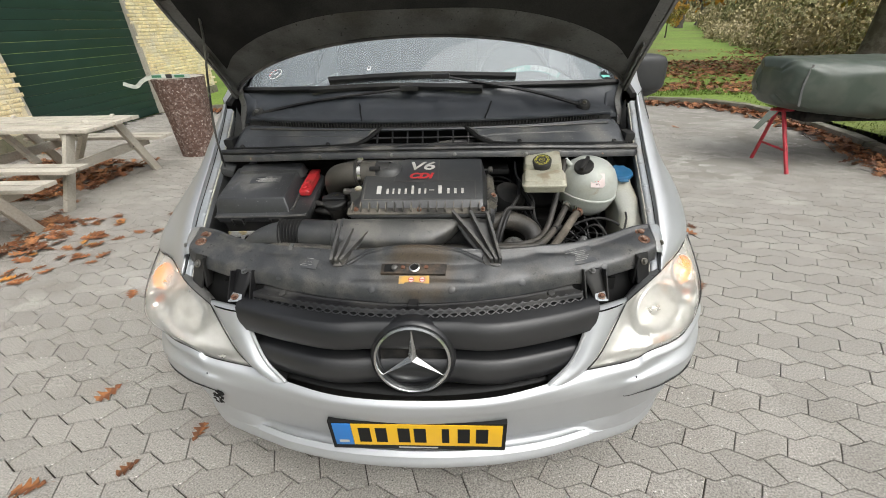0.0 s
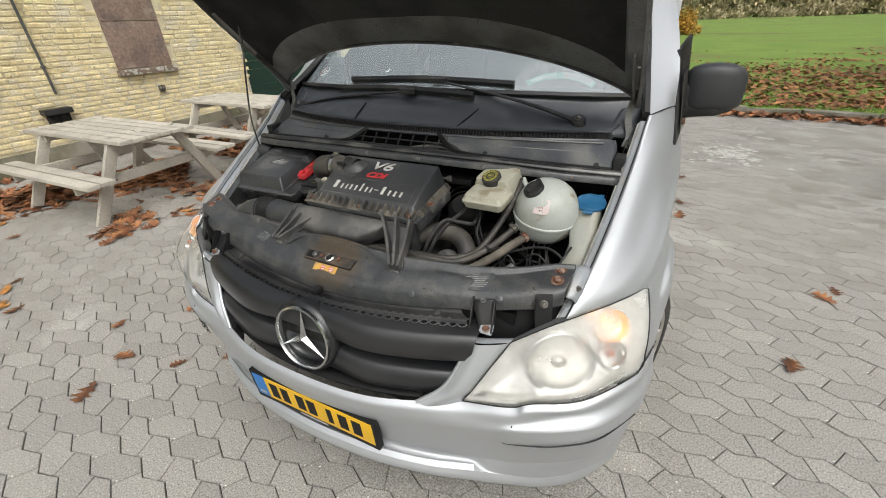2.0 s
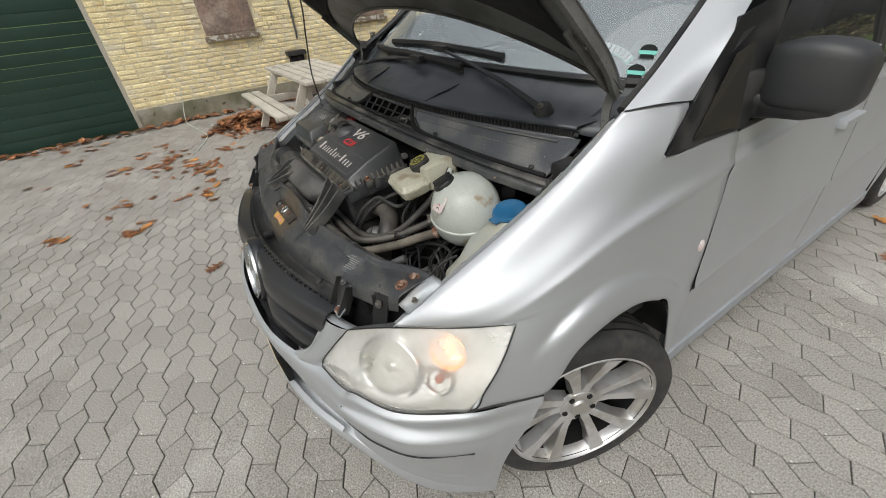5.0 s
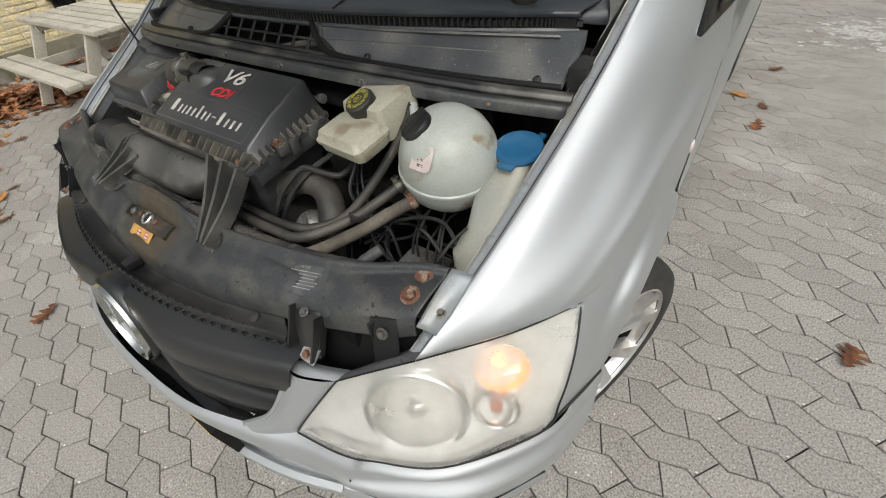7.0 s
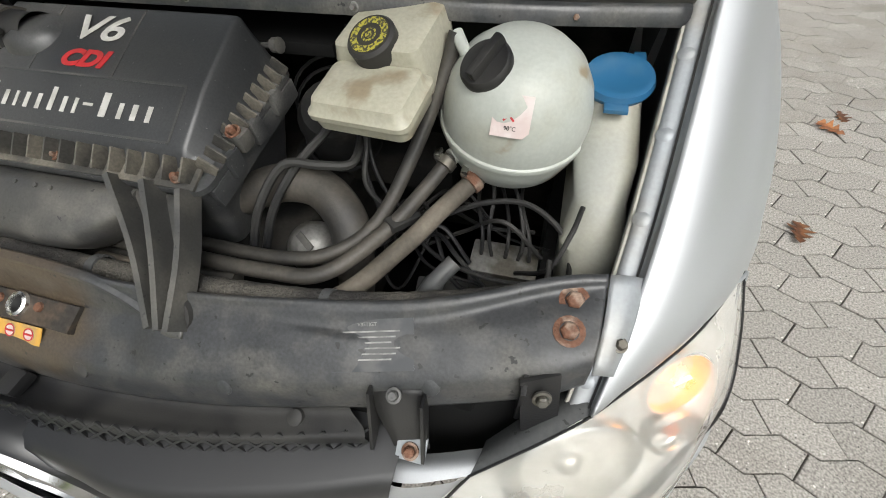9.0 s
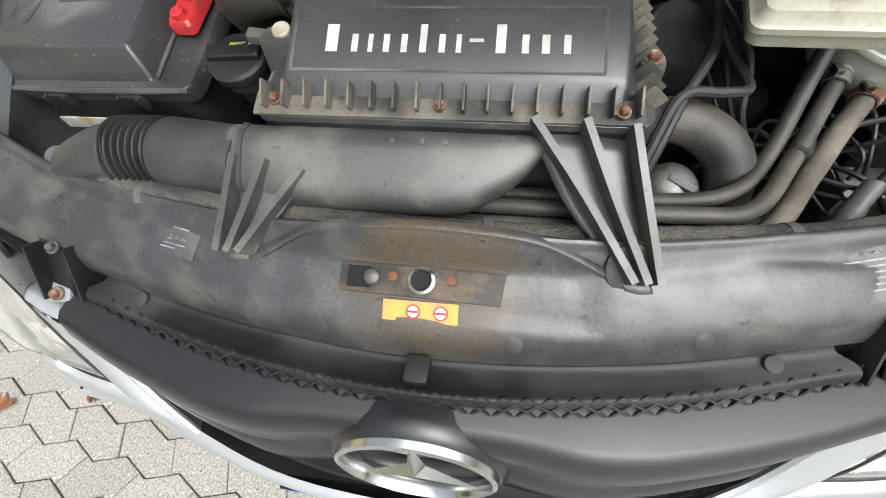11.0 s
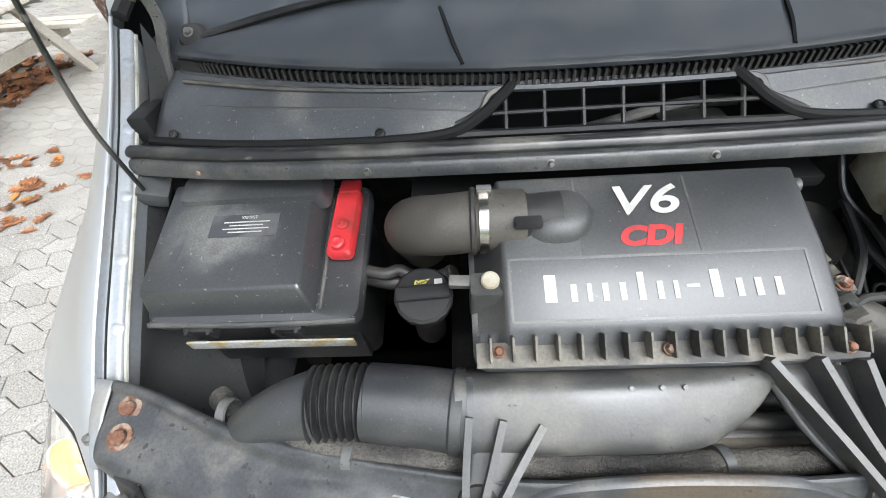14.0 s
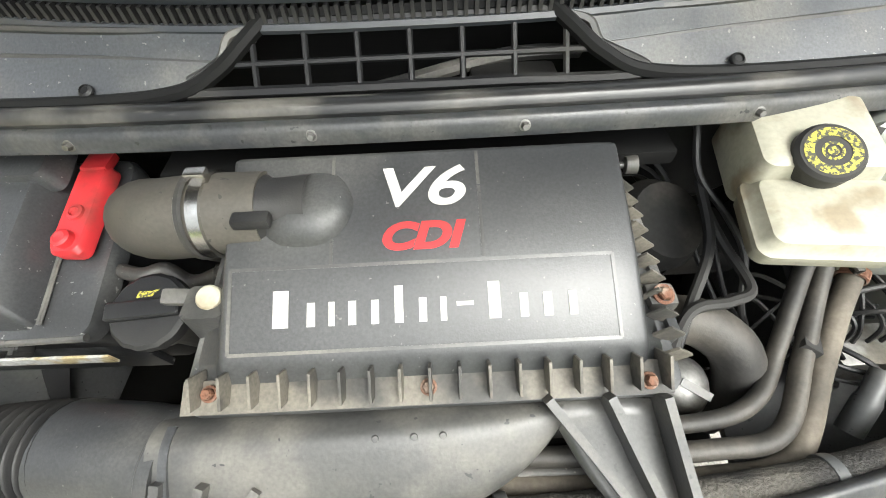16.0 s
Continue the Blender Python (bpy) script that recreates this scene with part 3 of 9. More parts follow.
lawn = tagged(part("lawn", lawn_bm, GRASS), "mown green lawn strewn with fallen leaves behind the kerb", "lawn", kind="structure")

# interlocking pavers: rows between zigzag joints, the cross joints leaning one way in every other row
PITCH, ROW, ZIG, TURNED = 0.2003, 0.1139, 0.039, radians(-6.5)
PHASE, SLIP, FIRST = 0.071, 0.0024, -0.3695


def paver_shape(kind):
    p, h = PITCH, PITCH / 2
    z = 0.25 * ZIG
    if kind:
        return [(h - 0.025, ZIG - z), (h, ZIG), (p, 0), (p + h - 0.025, ZIG - z), (p + 0.026, ROW + z), (p, ROW), (h, ROW + ZIG), (0.026, ROW + z)]
    return [(0.025 - h, ZIG - z), (0, 0), (h, ZIG), (h + 0.025, ZIG - z), (p - 0.026, ROW + z), (h, ROW + ZIG), (0, ROW), (-0.026, ROW + z)]


def inset(pts, d):
    """The outline drawn in by d along all of its edges."""
    out = []
    for k in range(len(pts)):
        a, b, c = (Vector(pts[(k + i) % len(pts)]) for i in (-1, 0, 1))
        n1, n2 = Vector((a.y - b.y, b.x - a.x)).normalized(), Vector((b.y - c.y, c.x - b.x)).normalized()
        m = (n1 + n2) / max(0.3, 1 + n1.dot(n2))
        out.append((b.x + m.x * d, b.y + m.y * d))
    return out


def paver_mesh(kind):
    pts = paver_shape(kind)
    n = len(pts)
    v, f = [], []
    for d, z in ((0.0016, -0.018), (0.0016, -0.0045), (0.0024, -0.0010), (0.0042, 0.0)):
        v += [(x, y, z) for x, y in inset(pts, d)]
    for r in range(3):
        for i in range(n):
            a, b = r * n + i, r * n + (i + 1) % n
            f.append((a, b, b + n, a + n))
    f.append(tuple(range(3 * n, 4 * n)))
    return v, f


pavement = tagged(part("pavement", flat(YARD_X0, YARD_X1 + 0.3, YARD_Y0, YARD_Y1 + 0.2, -0.012), JOINT, smooth=False), "grey concrete zigzag pavers with sandy dark joints", "pavement", kind="structure")
paver_meshes = []
for kind in (0, 1):
    v, f = paver_mesh(kind)
    me = bpy.data.meshes.new("paver")
    me.from_pydata(v, [], f)
    me.materials.append((PAVER_FLECKED, PAVER)[kind])
    paver_meshes.append(me)
paver_spots = []
rng = random.Random(7)
ca, sa = math.cos(TURNED), math.sin(TURNED)
for j in range(-75, 90):
    for i in range(-55, 60):
        x, y = i * PITCH + PHASE + SLIP * j, FIRST + ROW * j
        X, Y = x * ca - y * sa, x * sa + y * ca
        if YARD_X0 - 0.1 < X < YARD_X1 and YARD_Y0 < Y < YARD_Y1:
            if X > 4.9 and Y > 6.6 and (X - 4.4) ** 2 + (Y - 6.9) ** 2 > 1.0:
                continue
            if X > 5.2 and Y > 3.6 or X < WALL_X - 0.05:
                continue
            paver_spots.append((X, Y, 1 - j % 2, rng.uniform(-0.0018, 0.0018), rng.uniform(-0.35, 0.35), rng.uniform(-0.4, 0.4), rng.uniform(-0.4, 0.4)))

# ---- brick outbuilding beside the yard ----
DOOR_ONE, DOOR_TWO = (-3.3, -0.45), (5.3, 8.25)
BRICK_L, BRICK_H, BED = 0.226, 0.053, 0.013
WIN_A, WIN_B = (0.86, 1.60), (3.10, 3.92)
SILL_Z, WALL_TOP, PLINTH_TOP = 1.08, 3.4, 0.30

wall_bm = bmesh.new()
for y0, y1 in ((DOOR_ONE[1], DOOR_TWO[0]), (DOOR_TWO[1], 10.5), (-5.0, DOOR_ONE[0])):
    block((0.30, y1 - y0, WALL_TOP), (WALL_X - 0.1525, (y0 + y1) / 2, WALL_TOP / 2), 0, bm=wall_bm)
for y0, y1 in (DOOR_ONE, DOOR_TWO):
    block((0.30, y1 - y0, WALL_TOP - 2.7), (WALL_X - 0.1525, (y0 + y1) / 2, (WALL_TOP + 2.7) / 2), 0, bm=wall_bm)
wall_west = tagged(part("wall_west", wall_bm, MORTAR, smooth=False), "yellow brick outbuilding wall with weathered lime joints", "wall", kind="structure")
plinth_bm = bmesh.new()
for y0, y1 in ((DOOR_ONE[1], DOOR_TWO[0]), (DOOR_TWO[1], 10.5)):
    block((0.06, y1 - y0 - 0.004, PLINTH_TOP), (WALL_X + 0.018, (y0 + y1) / 2, PLINTH_TOP / 2 - 0.02), 0.012, bm=plinth_bm)
tagged(part("plinth", plinth_bm, PLINTH), "stained grey-green concrete plinth under the brick wall", "plinth", kind="structure")
roof = tagged(part("roof", block((7.0, 16.5, 0.12), (WALL_X - 3.1, 2.8, WALL_TOP + 0.1), 0.02), PLINTH), "plain grey roof edge over the outbuilding", "roof", kind="structure")


def garage_door(name, y0, y1):
    door = thing(name, "closed dark green sectional garage door with horizontal grooves", "garage door", kind="structure")
    n = 18
    h = 2.66 / n
    bm = bmesh.new()
    for i in range(n):
        block((0.03, y1 - y0 - 0.01, h - 0.004), (WALL_X - 0.11 + 0.001 * (i % 2), (y0 + y1) / 2, h * (i + 0.5)), 0.006, bm=bm)
    part("panel", bm, GREEN_DOOR, door)
    for y in (y0 + 0.03, y1 - 0.03):
        part("jamb", block((0.10, 0.055, 2.70), (WALL_X - 0.055, y, 1.35), 0.006), GREYWOOD, door, "grey weathered timber jamb")
    return door


garage_door("door_1", *DOOR_ONE)
garage_door("door_2", *DOOR_TWO)


def boarded_window(name, y0, y1):
    w = thing(name, "boarded-up window of brown weathered plywood over a lichened sill", "window", kind="structure")
    bm = block((0.03, y1 - y0, 0.62), (WALL_X + 0.004, (y0 + y1) / 2, SILL_Z + 0.36), 0.003)
    block((0.03, y1 - y0, 0.55), (WALL_X + 0.004, (y0 + y1) / 2, SILL_Z + 0.955), 0.003, bm=bm)
    part("board", bm, BOARD, w, "weathered brown plywood board")
    part("window_sill", block((0.10, y1 - y0 + 0.06, 0.075), (WALL_X + 0.03, (y0 + y1) / 2, SILL_Z), 0.008), SILL, w, "stone sill blotched with pale lichen")
    return w


boarded_window("window_1", *WIN_A)
boarded_window("window_2", *WIN_B)
pipe = thing("downpipe", "thin grey metal pipe clamped upright to the brick wall", "pipe")
part("tube", tube([(WALL_X + 0.03, 2.22, 3.3), (WALL_X + 0.03, 2.22, 2.0), (WALL_X + 0.03, 2.22, 0.92)], 0.016, 8), BAY_GREY, pipe)
for z in (1.25, 2.1):
    part("clamp", block((0.05, 0.05, 0.02), (WALL_X + 0.022, 2.22, z), 0.003), BAY_GREY, pipe)
lampbox = thing("outdoor_heater", "small dark box heater fixed low on the brick wall", "heater")
part("body", block((0.16, 0.32, 0.07), (WALL_X + 0.08, 2.12, 0.72), 0.012), PLASTIC, lampbox)
part("foot", block((0.10, 0.24, 0.22), (WALL_X + 0.06, 2.12, 0.58), 0.02), BAY, lampbox)
socket = thing("power_socket", "grey outdoor power socket on the brick wall", "socket")
part("body", block((0.05, 0.09, 0.10), (WALL_X + 0.03, 3.62, 0.80), 0.01), METAL, socket)
part("flap", block((0.02, 0.075, 0.05), (WALL_X + 0.06, 3.62, 0.825), 0.006), BRIGHT, socket)
cable = thing("cable", "thin white cable trailing from the wall over the paving", "cable")
part("cord", tube([(WALL_X + 0.012, 0.24, 0.50), (WALL_X + 0.055, 0.20, 0.30), (WALL_X + 0.06, 0.15, 0.12), (-6.18, 0.13, 0.012), (-6.0, 0.15, 0.008), (-5.64, 0.22, 0.008), (-5.25, 0.29, 0.008), (-5.0, 0.27, 0.008), (-4.78, 0.20, 0.008), (-4.44, 0.07, 0.008)], 0.006, 6, 60), STRAP, cable)

# ---- the van: its shell ----
van = thing("van", "silver panel van with open bonnet parked on grey paving", "van")
SIDES = ((False, 1), (True, -1))


def mx(p, s):
    return (s * p[0], p[1], p[2])


def sheet(name, rows, mat, nu=24, nv=12, flip=False, mirror=False, parent=None, t=0.0, label=""):
    ob = part(name, surface(rows, nu, nv, flip, mirror), mat, parent or van, label, angle=60)
    if t:
        thick(ob, t)
    return ob


HOOD_EDGE = [(0.731, 0.271, 0.915), (0.752, 0.36, 0.972), (0.770, 0.46, 1.030), (0.785, 0.57, 1.088), (0.798, 0.68, 1.148), (0.811, 0.80, 1.222), (0.823, 0.918, 1.305)]
for mir, s in SIDES:
    # cross rows from the bonnet edge over the soft valley to the shoulder ridge
    upper = [HOOD_EDGE[:-1] + [(0.823, 0.918, 1.308)],
             [(0.738, 0.279, 0.9155), (0.771, 0.363, 0.973), (0.794, 0.464, 1.031), (0.810, 0.575, 1.089), (0.823, 0.69, 1.149), (0.837, 0.82, 1.224), (0.860, 0.995, 1.315)],
             [(0.746, 0.288, 0.9160), (0.788, 0.369, 0.968), (0.816, 0.470, 1.022), (0.834, 0.582, 1.077), (0.848, 0.70, 1.134), (0.863, 0.845, 1.212), (0.893, 1.080, 1.311)],
             [(0.756, 0.300, 0.9165), (0.806, 0.378, 0.960), (0.838, 0.478, 1.004), (0.856, 0.590, 1.050), (0.869, 0.71, 1.102), (0.886, 0.86, 1.172), (0.906, 1.025, 1.245)],
             [(0.770, 0.316, 0.9175), (0.826, 0.390, 0.949), (0.862, 0.486, 0.984), (0.880, 0.598, 1.024), (0.892, 0.72, 1.078), (0.905, 0.86, 1.134), (0.914, 0.987, 1.195)],
             [(0.790, 0.337, 0.9185), (0.845, 0.406, 0.942), (0.884, 0.500, 0.972), (0.904, 0.612, 1.014), (0.914, 0.735, 1.066), (0.922, 0.90, 1.116), (0.930, 1.12, 1.200)],
             [(0.812, 0.362, 0.9195), (0.862, 0.425, 0.936), (0.898, 0.512, 0.964), (0.918, 0.628, 1.003), (0.928, 0.765, 1.052), (0.933, 0.95, 1.092), (0.941, 1.284, 1.203)],
             [(0.828, 0.381, 0.9200), (0.873, 0.438, 0.933), (0.908, 0.520, 0.959), (0.936, 0.645, 1.005), (0.946, 0.785, 1.052), (0.950, 0.96, 1.083), (0.953, 1.2845, 1.124)],
             [(0.840, 0.396, 0.9203), (0.880, 0.447, 0.930), (0.915, 0.527, 0.953), (0.938, 0.660, 0.994), (0.946, 0.80, 1.034), (0.949, 0.97, 1.060), (0.952, 1.2845, 1.104)],
             [(0.866, 0.428, 0.9207), (0.894, 0.470, 0.926), (0.923, 0.545, 0.944), (0.944, 0.70, 0.985), (0.950, 0.83, 1.010), (0.953, 0.97, 1.022), (0.957, 1.2845, 1.055)],
             [(0.890, 0.468, 0.9208), (0.908, 0.498, 0.924), (0.932, 0.566, 0.941), (0.949, 0.73, 0.974), (0.953, 0.85, 0.988), (0.955, 0.97, 0.996), (0.9585, 1.2845, 1.020)],
             [(0.913, 0.507, 0.9206), (0.924, 0.535, 0.9285), (0.938, 0.592, 0.942), (0.951, 0.755, 0.966), (0.954, 0.87, 0.974), (0.956, 0.98, 0.979), (0.960, 1.2845, 0.990)]]
    lower = [upper[-1],
             [(0.916, 0.475, 0.880), (0.940, 0.548, 0.895), (0.952, 0.665, 0.940), (0.956, 0.79, 0.962), (0.958, 0.93, 0.950), (0.960, 1.06, 0.92), (0.961, 1.17, 0.89), (0.962, 1.2845, 0.86)],
             [(0.920, 0.437, 0.833), (0.945, 0.522, 0.832), (0.956, 0.622, 0.890), (0.959, 0.755, 0.938), (0.960, 0.92, 0.906), (0.962, 1.05, 0.835), (0.962, 1.15, 0.752), (0.962, 1.2845, 0.67)],
             [(0.923, 0.408, 0.798), (0.952, 0.520, 0.790), (0.966, 0.620, 0.862), (0.970, 0.760, 0.908), (0.970, 0.91, 0.880), (0.969, 1.035, 0.812), (0.967, 1.14, 0.728), (0.962, 1.2845, 0.56)],
             [(0.925, 0.390, 0.776), (0.960, 0.530, 0.752), (0.979, 0.630, 0.828), (0.983, 0.766, 0.868), (0.983, 0.90, 0.852), (0.980, 1.02, 0.790), (0.975, 1.13, 0.700), (0.962, 1.2845, 0.44)],
             [(0.927, 0.372, 0.755), (0.968, 0.545, 0.710), (0.984, 0.645, 0.800), (0.987, 0.770, 0.836), (0.987, 0.895, 0.830), (0.984, 1.02, 0.774), (0.977, 1.125, 0.682), (0.960, 1.2845, 0.34)],
             [(0.930, 0.353, 0.735), (0.972, 0.556, 0.676), (0.981, 0.660, 0.778), (0.983, 0.772, 0.812), (0.983, 0.893, 0.809), (0.981, 1.015, 0.757), (0.975, 1.12, 0.668), (0.958, 1.2845, 0.26)]]
    for k in range(2, 7):
        # the wheel-arch band stands proud with a short upper shelf
        for row, dx, dz in ((2, -0.005, 0.0), (3, 0.010, 0.014), (4, 0.005, 0.008), (5, 0.003, 0.0)):
            x, y, z = lower[row][k]
            lower[row][k] = (x + dx, y, z + dz)
    for row in (4, 5):
        for k in (1, 2, 3, 4):
            x, y, z = upper[row][k]
            upper[row][k] = (x, y, z + 0.006)
    skin = surface(lower, 60, 26, True, mir, surface(upper, 60, 40, True, mir))
    bmesh.ops.remove_doubles(skin, verts=skin.verts, dist=0.0006)
    rim = {v for e in skin.edges if len(e.link_faces) < 2 for v in e.verts}
    for times, floor_z in ((16, 0.90), (6, 0.0)):
        loose = [v for v in skin.verts if v not in rim and v.co.z > floor_z]
        for _ in range(times):
            bmesh.ops.smooth_vert(skin, verts=loose, factor=0.5, use_axis_x=True, use_axis_y=True, use_axis_z=True)
    for v in skin.verts:
        # the shoulder crease that runs on into the door
        off = (v.co.z - (1.062 + 0.105 * (v.co.y - 0.85))) / 0.020
        k = max(0.0, min(1.0, (v.co.y - 0.74) / 0.3))
        v.co.x += s * 0.009 * k * k * (3 - 2 * k) * math.exp(-off * off)
    fender = thick(part("fender", skin, SILVER, van, "silver painted front wing", angle=60), 0.006)
    part("wing_seam", tube([mx(p, s) for p in ((0.928, 0.352, 0.7345), (0.943, 0.41, 0.720), (0.958, 0.475, 0.700), (0.973, 0.556, 0.674))], 0.0028, 5, 16), PLASTIC, fender)
    liner = [[mx((x, 0.798 + 0.46 * math.cos(radians(a)), 0.345 + 0.46 * math.sin(radians(a))), 1) for a in range(146, -6, -17)] for x in (0.945, 0.66)]
    sheet("arch_liner", liner, PLASTIC, 30, 2, mirror=mir, parent=fender, label="black plastic wheel arch liner")
    part("door_shut", block((0.012, 0.04, 0.86), (s * 0.930, 1.286, 0.71), 0.0), SILVER_INNER, fender)
    # drip channel and flange on the bay side of the wing
    flange = [[(x + dx, y, z + dz) for x, y, z in HOOD_EDGE] for dx, dz in ((0, 0), (-0.003, -0.012), (-0.010, -0.017), (-0.022, -0.018), (-0.028, -0.026), (-0.030, -0.060))]
    sheet("inner_flange", flange, SILVER_INNER, 36, 14, mirror=mir, flip=True, parent=fender, label="dusty silver flange with spot welds")
    part("flange_lip", tube([mx((x - 0.029, y, z - 0.028), s) for x, y, z in HOOD_EDGE], 0.0032, 6, 40), IVORY, fender, "chipped ivory edge of the flange")
    part("flange_groove", tube([mx((x - 0.006, y, z - 0.0145), s) for x, y, z in HOOD_EDGE], 0.0016, 5, 40), PLASTIC, fender)
    for k in range(7):
        q = spline(HOOD_EDGE, 15)[2 * k + 1]
        part("spot_weld", turned([(0, 0.003), (0.006, 0.002), (0.010, 0.0)], 10, aim((s * (q[0] - 0.020), q[1], q[2] - 0.018), (-0.3 * s, -0.4, 0.85))), SILVER_INNER, fender)
    wallrows = [[(x - 0.030, y, z - 0.060) for x, y, z in HOOD_EDGE], [(x - 0.032, y, 0.88 if y > 0.4 else z - 0.10) for x, y, z in HOOD_EDGE], [(0.66, y + 0.02, 0.60) for x, y, z in HOOD_EDGE]]
    sheet("bay_side", wallrows, BAY_GREY, 20, 8, mirror=mir, flip=True, parent=fender, label="grey inner wing beside the engine")

# bumper skin
BUMPER = [
    [(0, 0.010, 0.646), (0.22, 0.022, 0.650), (0.40, 0.070, 0.660), (0.507, 0.111, 0.667), (0.60, 0.122, 0.681), (0.652, 0.134, 0.690), (0.690, 0.146, 0.708), (0.812, 0.208, 0.716), (0.928, 0.345, 0.731), (0.957, 0.465, 0.699), (0.974, 0.557, 0.670)],
    [(0, -0.004, 0.634), (0.22, 0.008, 0.638), (0.40, 0.052, 0.647), (0.507, 0.090, 0.654), (0.60, 0.106, 0.666), (0.655, 0.118, 0.676), (0.700, 0.134, 0.692), (0.822, 0.198, 0.700), (0.937, 0.342, 0.716), (0.963, 0.462, 0.688), (0.980, 0.550, 0.660)],
    [(0, -0.008, 0.616), (0.22, 0.006, 0.620), (0.40, 0.046, 0.626), (0.515, 0.080, 0.630), (0.60, 0.100, 0.640), (0.660, 0.114, 0.652), (0.765, 0.173, 0.668), (0.860, 0.243, 0.672), (0.937, 0.357, 0.681), (0.964, 0.455, 0.662), (0.981, 0.530, 0.640)],
    [(0, -0.008, 0.602), (0.22, 0.006, 0.604), (0.40, 0.045, 0.608), (0.52, 0.077, 0.612), (0.60, 0.094, 0.622), (0.661, 0.102, 0.640), (0.768, 0.150, 0.645), (0.864, 0.216, 0.646), (0.946, 0.342, 0.652), (0.970, 0.445, 0.645), (0.984, 0.508, 0.620)],
    [(0, -0.006, 0.590), (0.22, 0.008, 0.592), (0.40, 0.046, 0.594), (0.52, 0.077, 0.596), (0.60, 0.094, 0.604), (0.660, 0.101, 0.624), (0.770, 0.147, 0.630), (0.866, 0.214, 0.631), (0.949, 0.342, 0.637), (0.972, 0.440, 0.630), (0.985, 0.495, 0.605)],
    [(0, 0.000, 0.565), (0.22, 0.012, 0.565), (0.40, 0.050, 0.565), (0.52, 0.081, 0.566), (0.60, 0.100, 0.566), (0.655, 0.110, 0.570), (0.770, 0.152, 0.578), (0.866, 0.218, 0.582), (0.950, 0.342, 0.588), (0.972, 0.430, 0.585), (0.982, 0.470, 0.575)],
    [(0, 0.018, 0.50), (0.22, 0.029, 0.50), (0.40, 0.062, 0.498), (0.52, 0.095, 0.496), (0.62, 0.126, 0.494), (0.70, 0.158, 0.492), (0.79, 0.205, 0.492), (0.872, 0.270, 0.494), (0.940, 0.365, 0.502), (0.960, 0.420, 0.506), (0.970, 0.442, 0.508)],
    [(0, 0.030, 0.445), (0.22, 0.041, 0.443), (0.40, 0.075, 0.438), (0.52, 0.110, 0.432), (0.62, 0.145, 0.424), (0.70, 0.180, 0.414), (0.79, 0.232, 0.404), (0.868, 0.294, 0.400), (0.924, 0.372, 0.408), (0.944, 0.415, 0.415), (0.952, 0.432, 0.418)],
]
CHIN = [
    [(0, 0.006, 0.392), (0.22, 0.020, 0.390), (0.40, 0.056, 0.384), (0.52, 0.098, 0.376), (0.58, 0.124, 0.366), (0.66, 0.162, 0.345), (0.75, 0.213, 0.322), (0.84, 0.288, 0.308), (0.905, 0.368, 0.305), (0.932, 0.408, 0.308), (0.940, 0.424, 0.310)],
    [(0, -0.006, 0.368), (0.22, 0.008, 0.366), (0.40, 0.045, 0.360), (0.52, 0.088, 0.350), (0.58, 0.115, 0.338), (0.66, 0.154, 0.318), (0.75, 0.206, 0.294), (0.84, 0.284, 0.280), (0.905, 0.366, 0.280), (0.931, 0.406, 0.284), (0.938, 0.422, 0.286)],
    [(0, 0.010, 0.340), (0.22, 0.024, 0.338), (0.40, 0.060, 0.332), (0.52, 0.102, 0.322), (0.58, 0.128, 0.310), (0.66, 0.167, 0.291), (0.75, 0.218, 0.268), (0.84, 0.294, 0.254), (0.90, 0.372, 0.256), (0.926, 0.410, 0.260), (0.934, 0.426, 0.262)],
    [(0, 0.10, 0.27), (0.22, 0.11, 0.27), (0.40, 0.14, 0.26), (0.52, 0.18, 0.25), (0.58, 0.20, 0.24), (0.66, 0.24, 0.23), (0.75, 0.29, 0.22), (0.83, 0.35, 0.22), (0.885, 0.41, 0.225), (0.90, 0.43, 0.23), (0.91, 0.44, 0.23)],
]


def both(row):
    return [(-x, y, z) for x, y, z in row[:0:-1]] + row


bumper = sheet("bumper", [both(r) for r in BUMPER], SILVER, 120, 50, flip=True, label="silver painted front bumper with a scuffed corner")
sheet("chin", [both(r) for r in CHIN], SILVER, 80, 12, flip=True, parent=bumper, label="silver lower bumper lip")
recess_top, recess_low = both(BUMPER[-1]), both(CHIN[0])
deep = [(a, b, 0.034 * max(0.0, min(1.0, (0.64 - abs(a[0])) / 0.12))) for a, b in zip(recess_top, recess_low)]
sheet("air_slot", [recess_top, [(a[0], a[1] + d, a[2] - 0.008) for a, b, d in deep], [((a[0] + b[0]) / 2, (a[1] + b[1]) / 2 + d, (a[2] + b[2]) / 2) for a, b, d in deep], [(b[0], b[1] + d, b[2] + 0.004) for a, b, d in deep], recess_low], SILVER, 80, 14, flip=True, parent=bumper, label="shaded lower slot of the bumper")
trim = [(0, 0.006, 0.409), (0.22, 0.019, 0.407), (0.40, 0.054, 0.402), (0.545, 0.104, 0.397)]
part("chrome_strip", ribbon([(-x, y, z) for x, y, z in trim[:0:-1]] + trim, 0.018, 0.010, up=(0, -0.65, 0.75)), SILVER, bumper, "thin bright strip in the bumper slot")
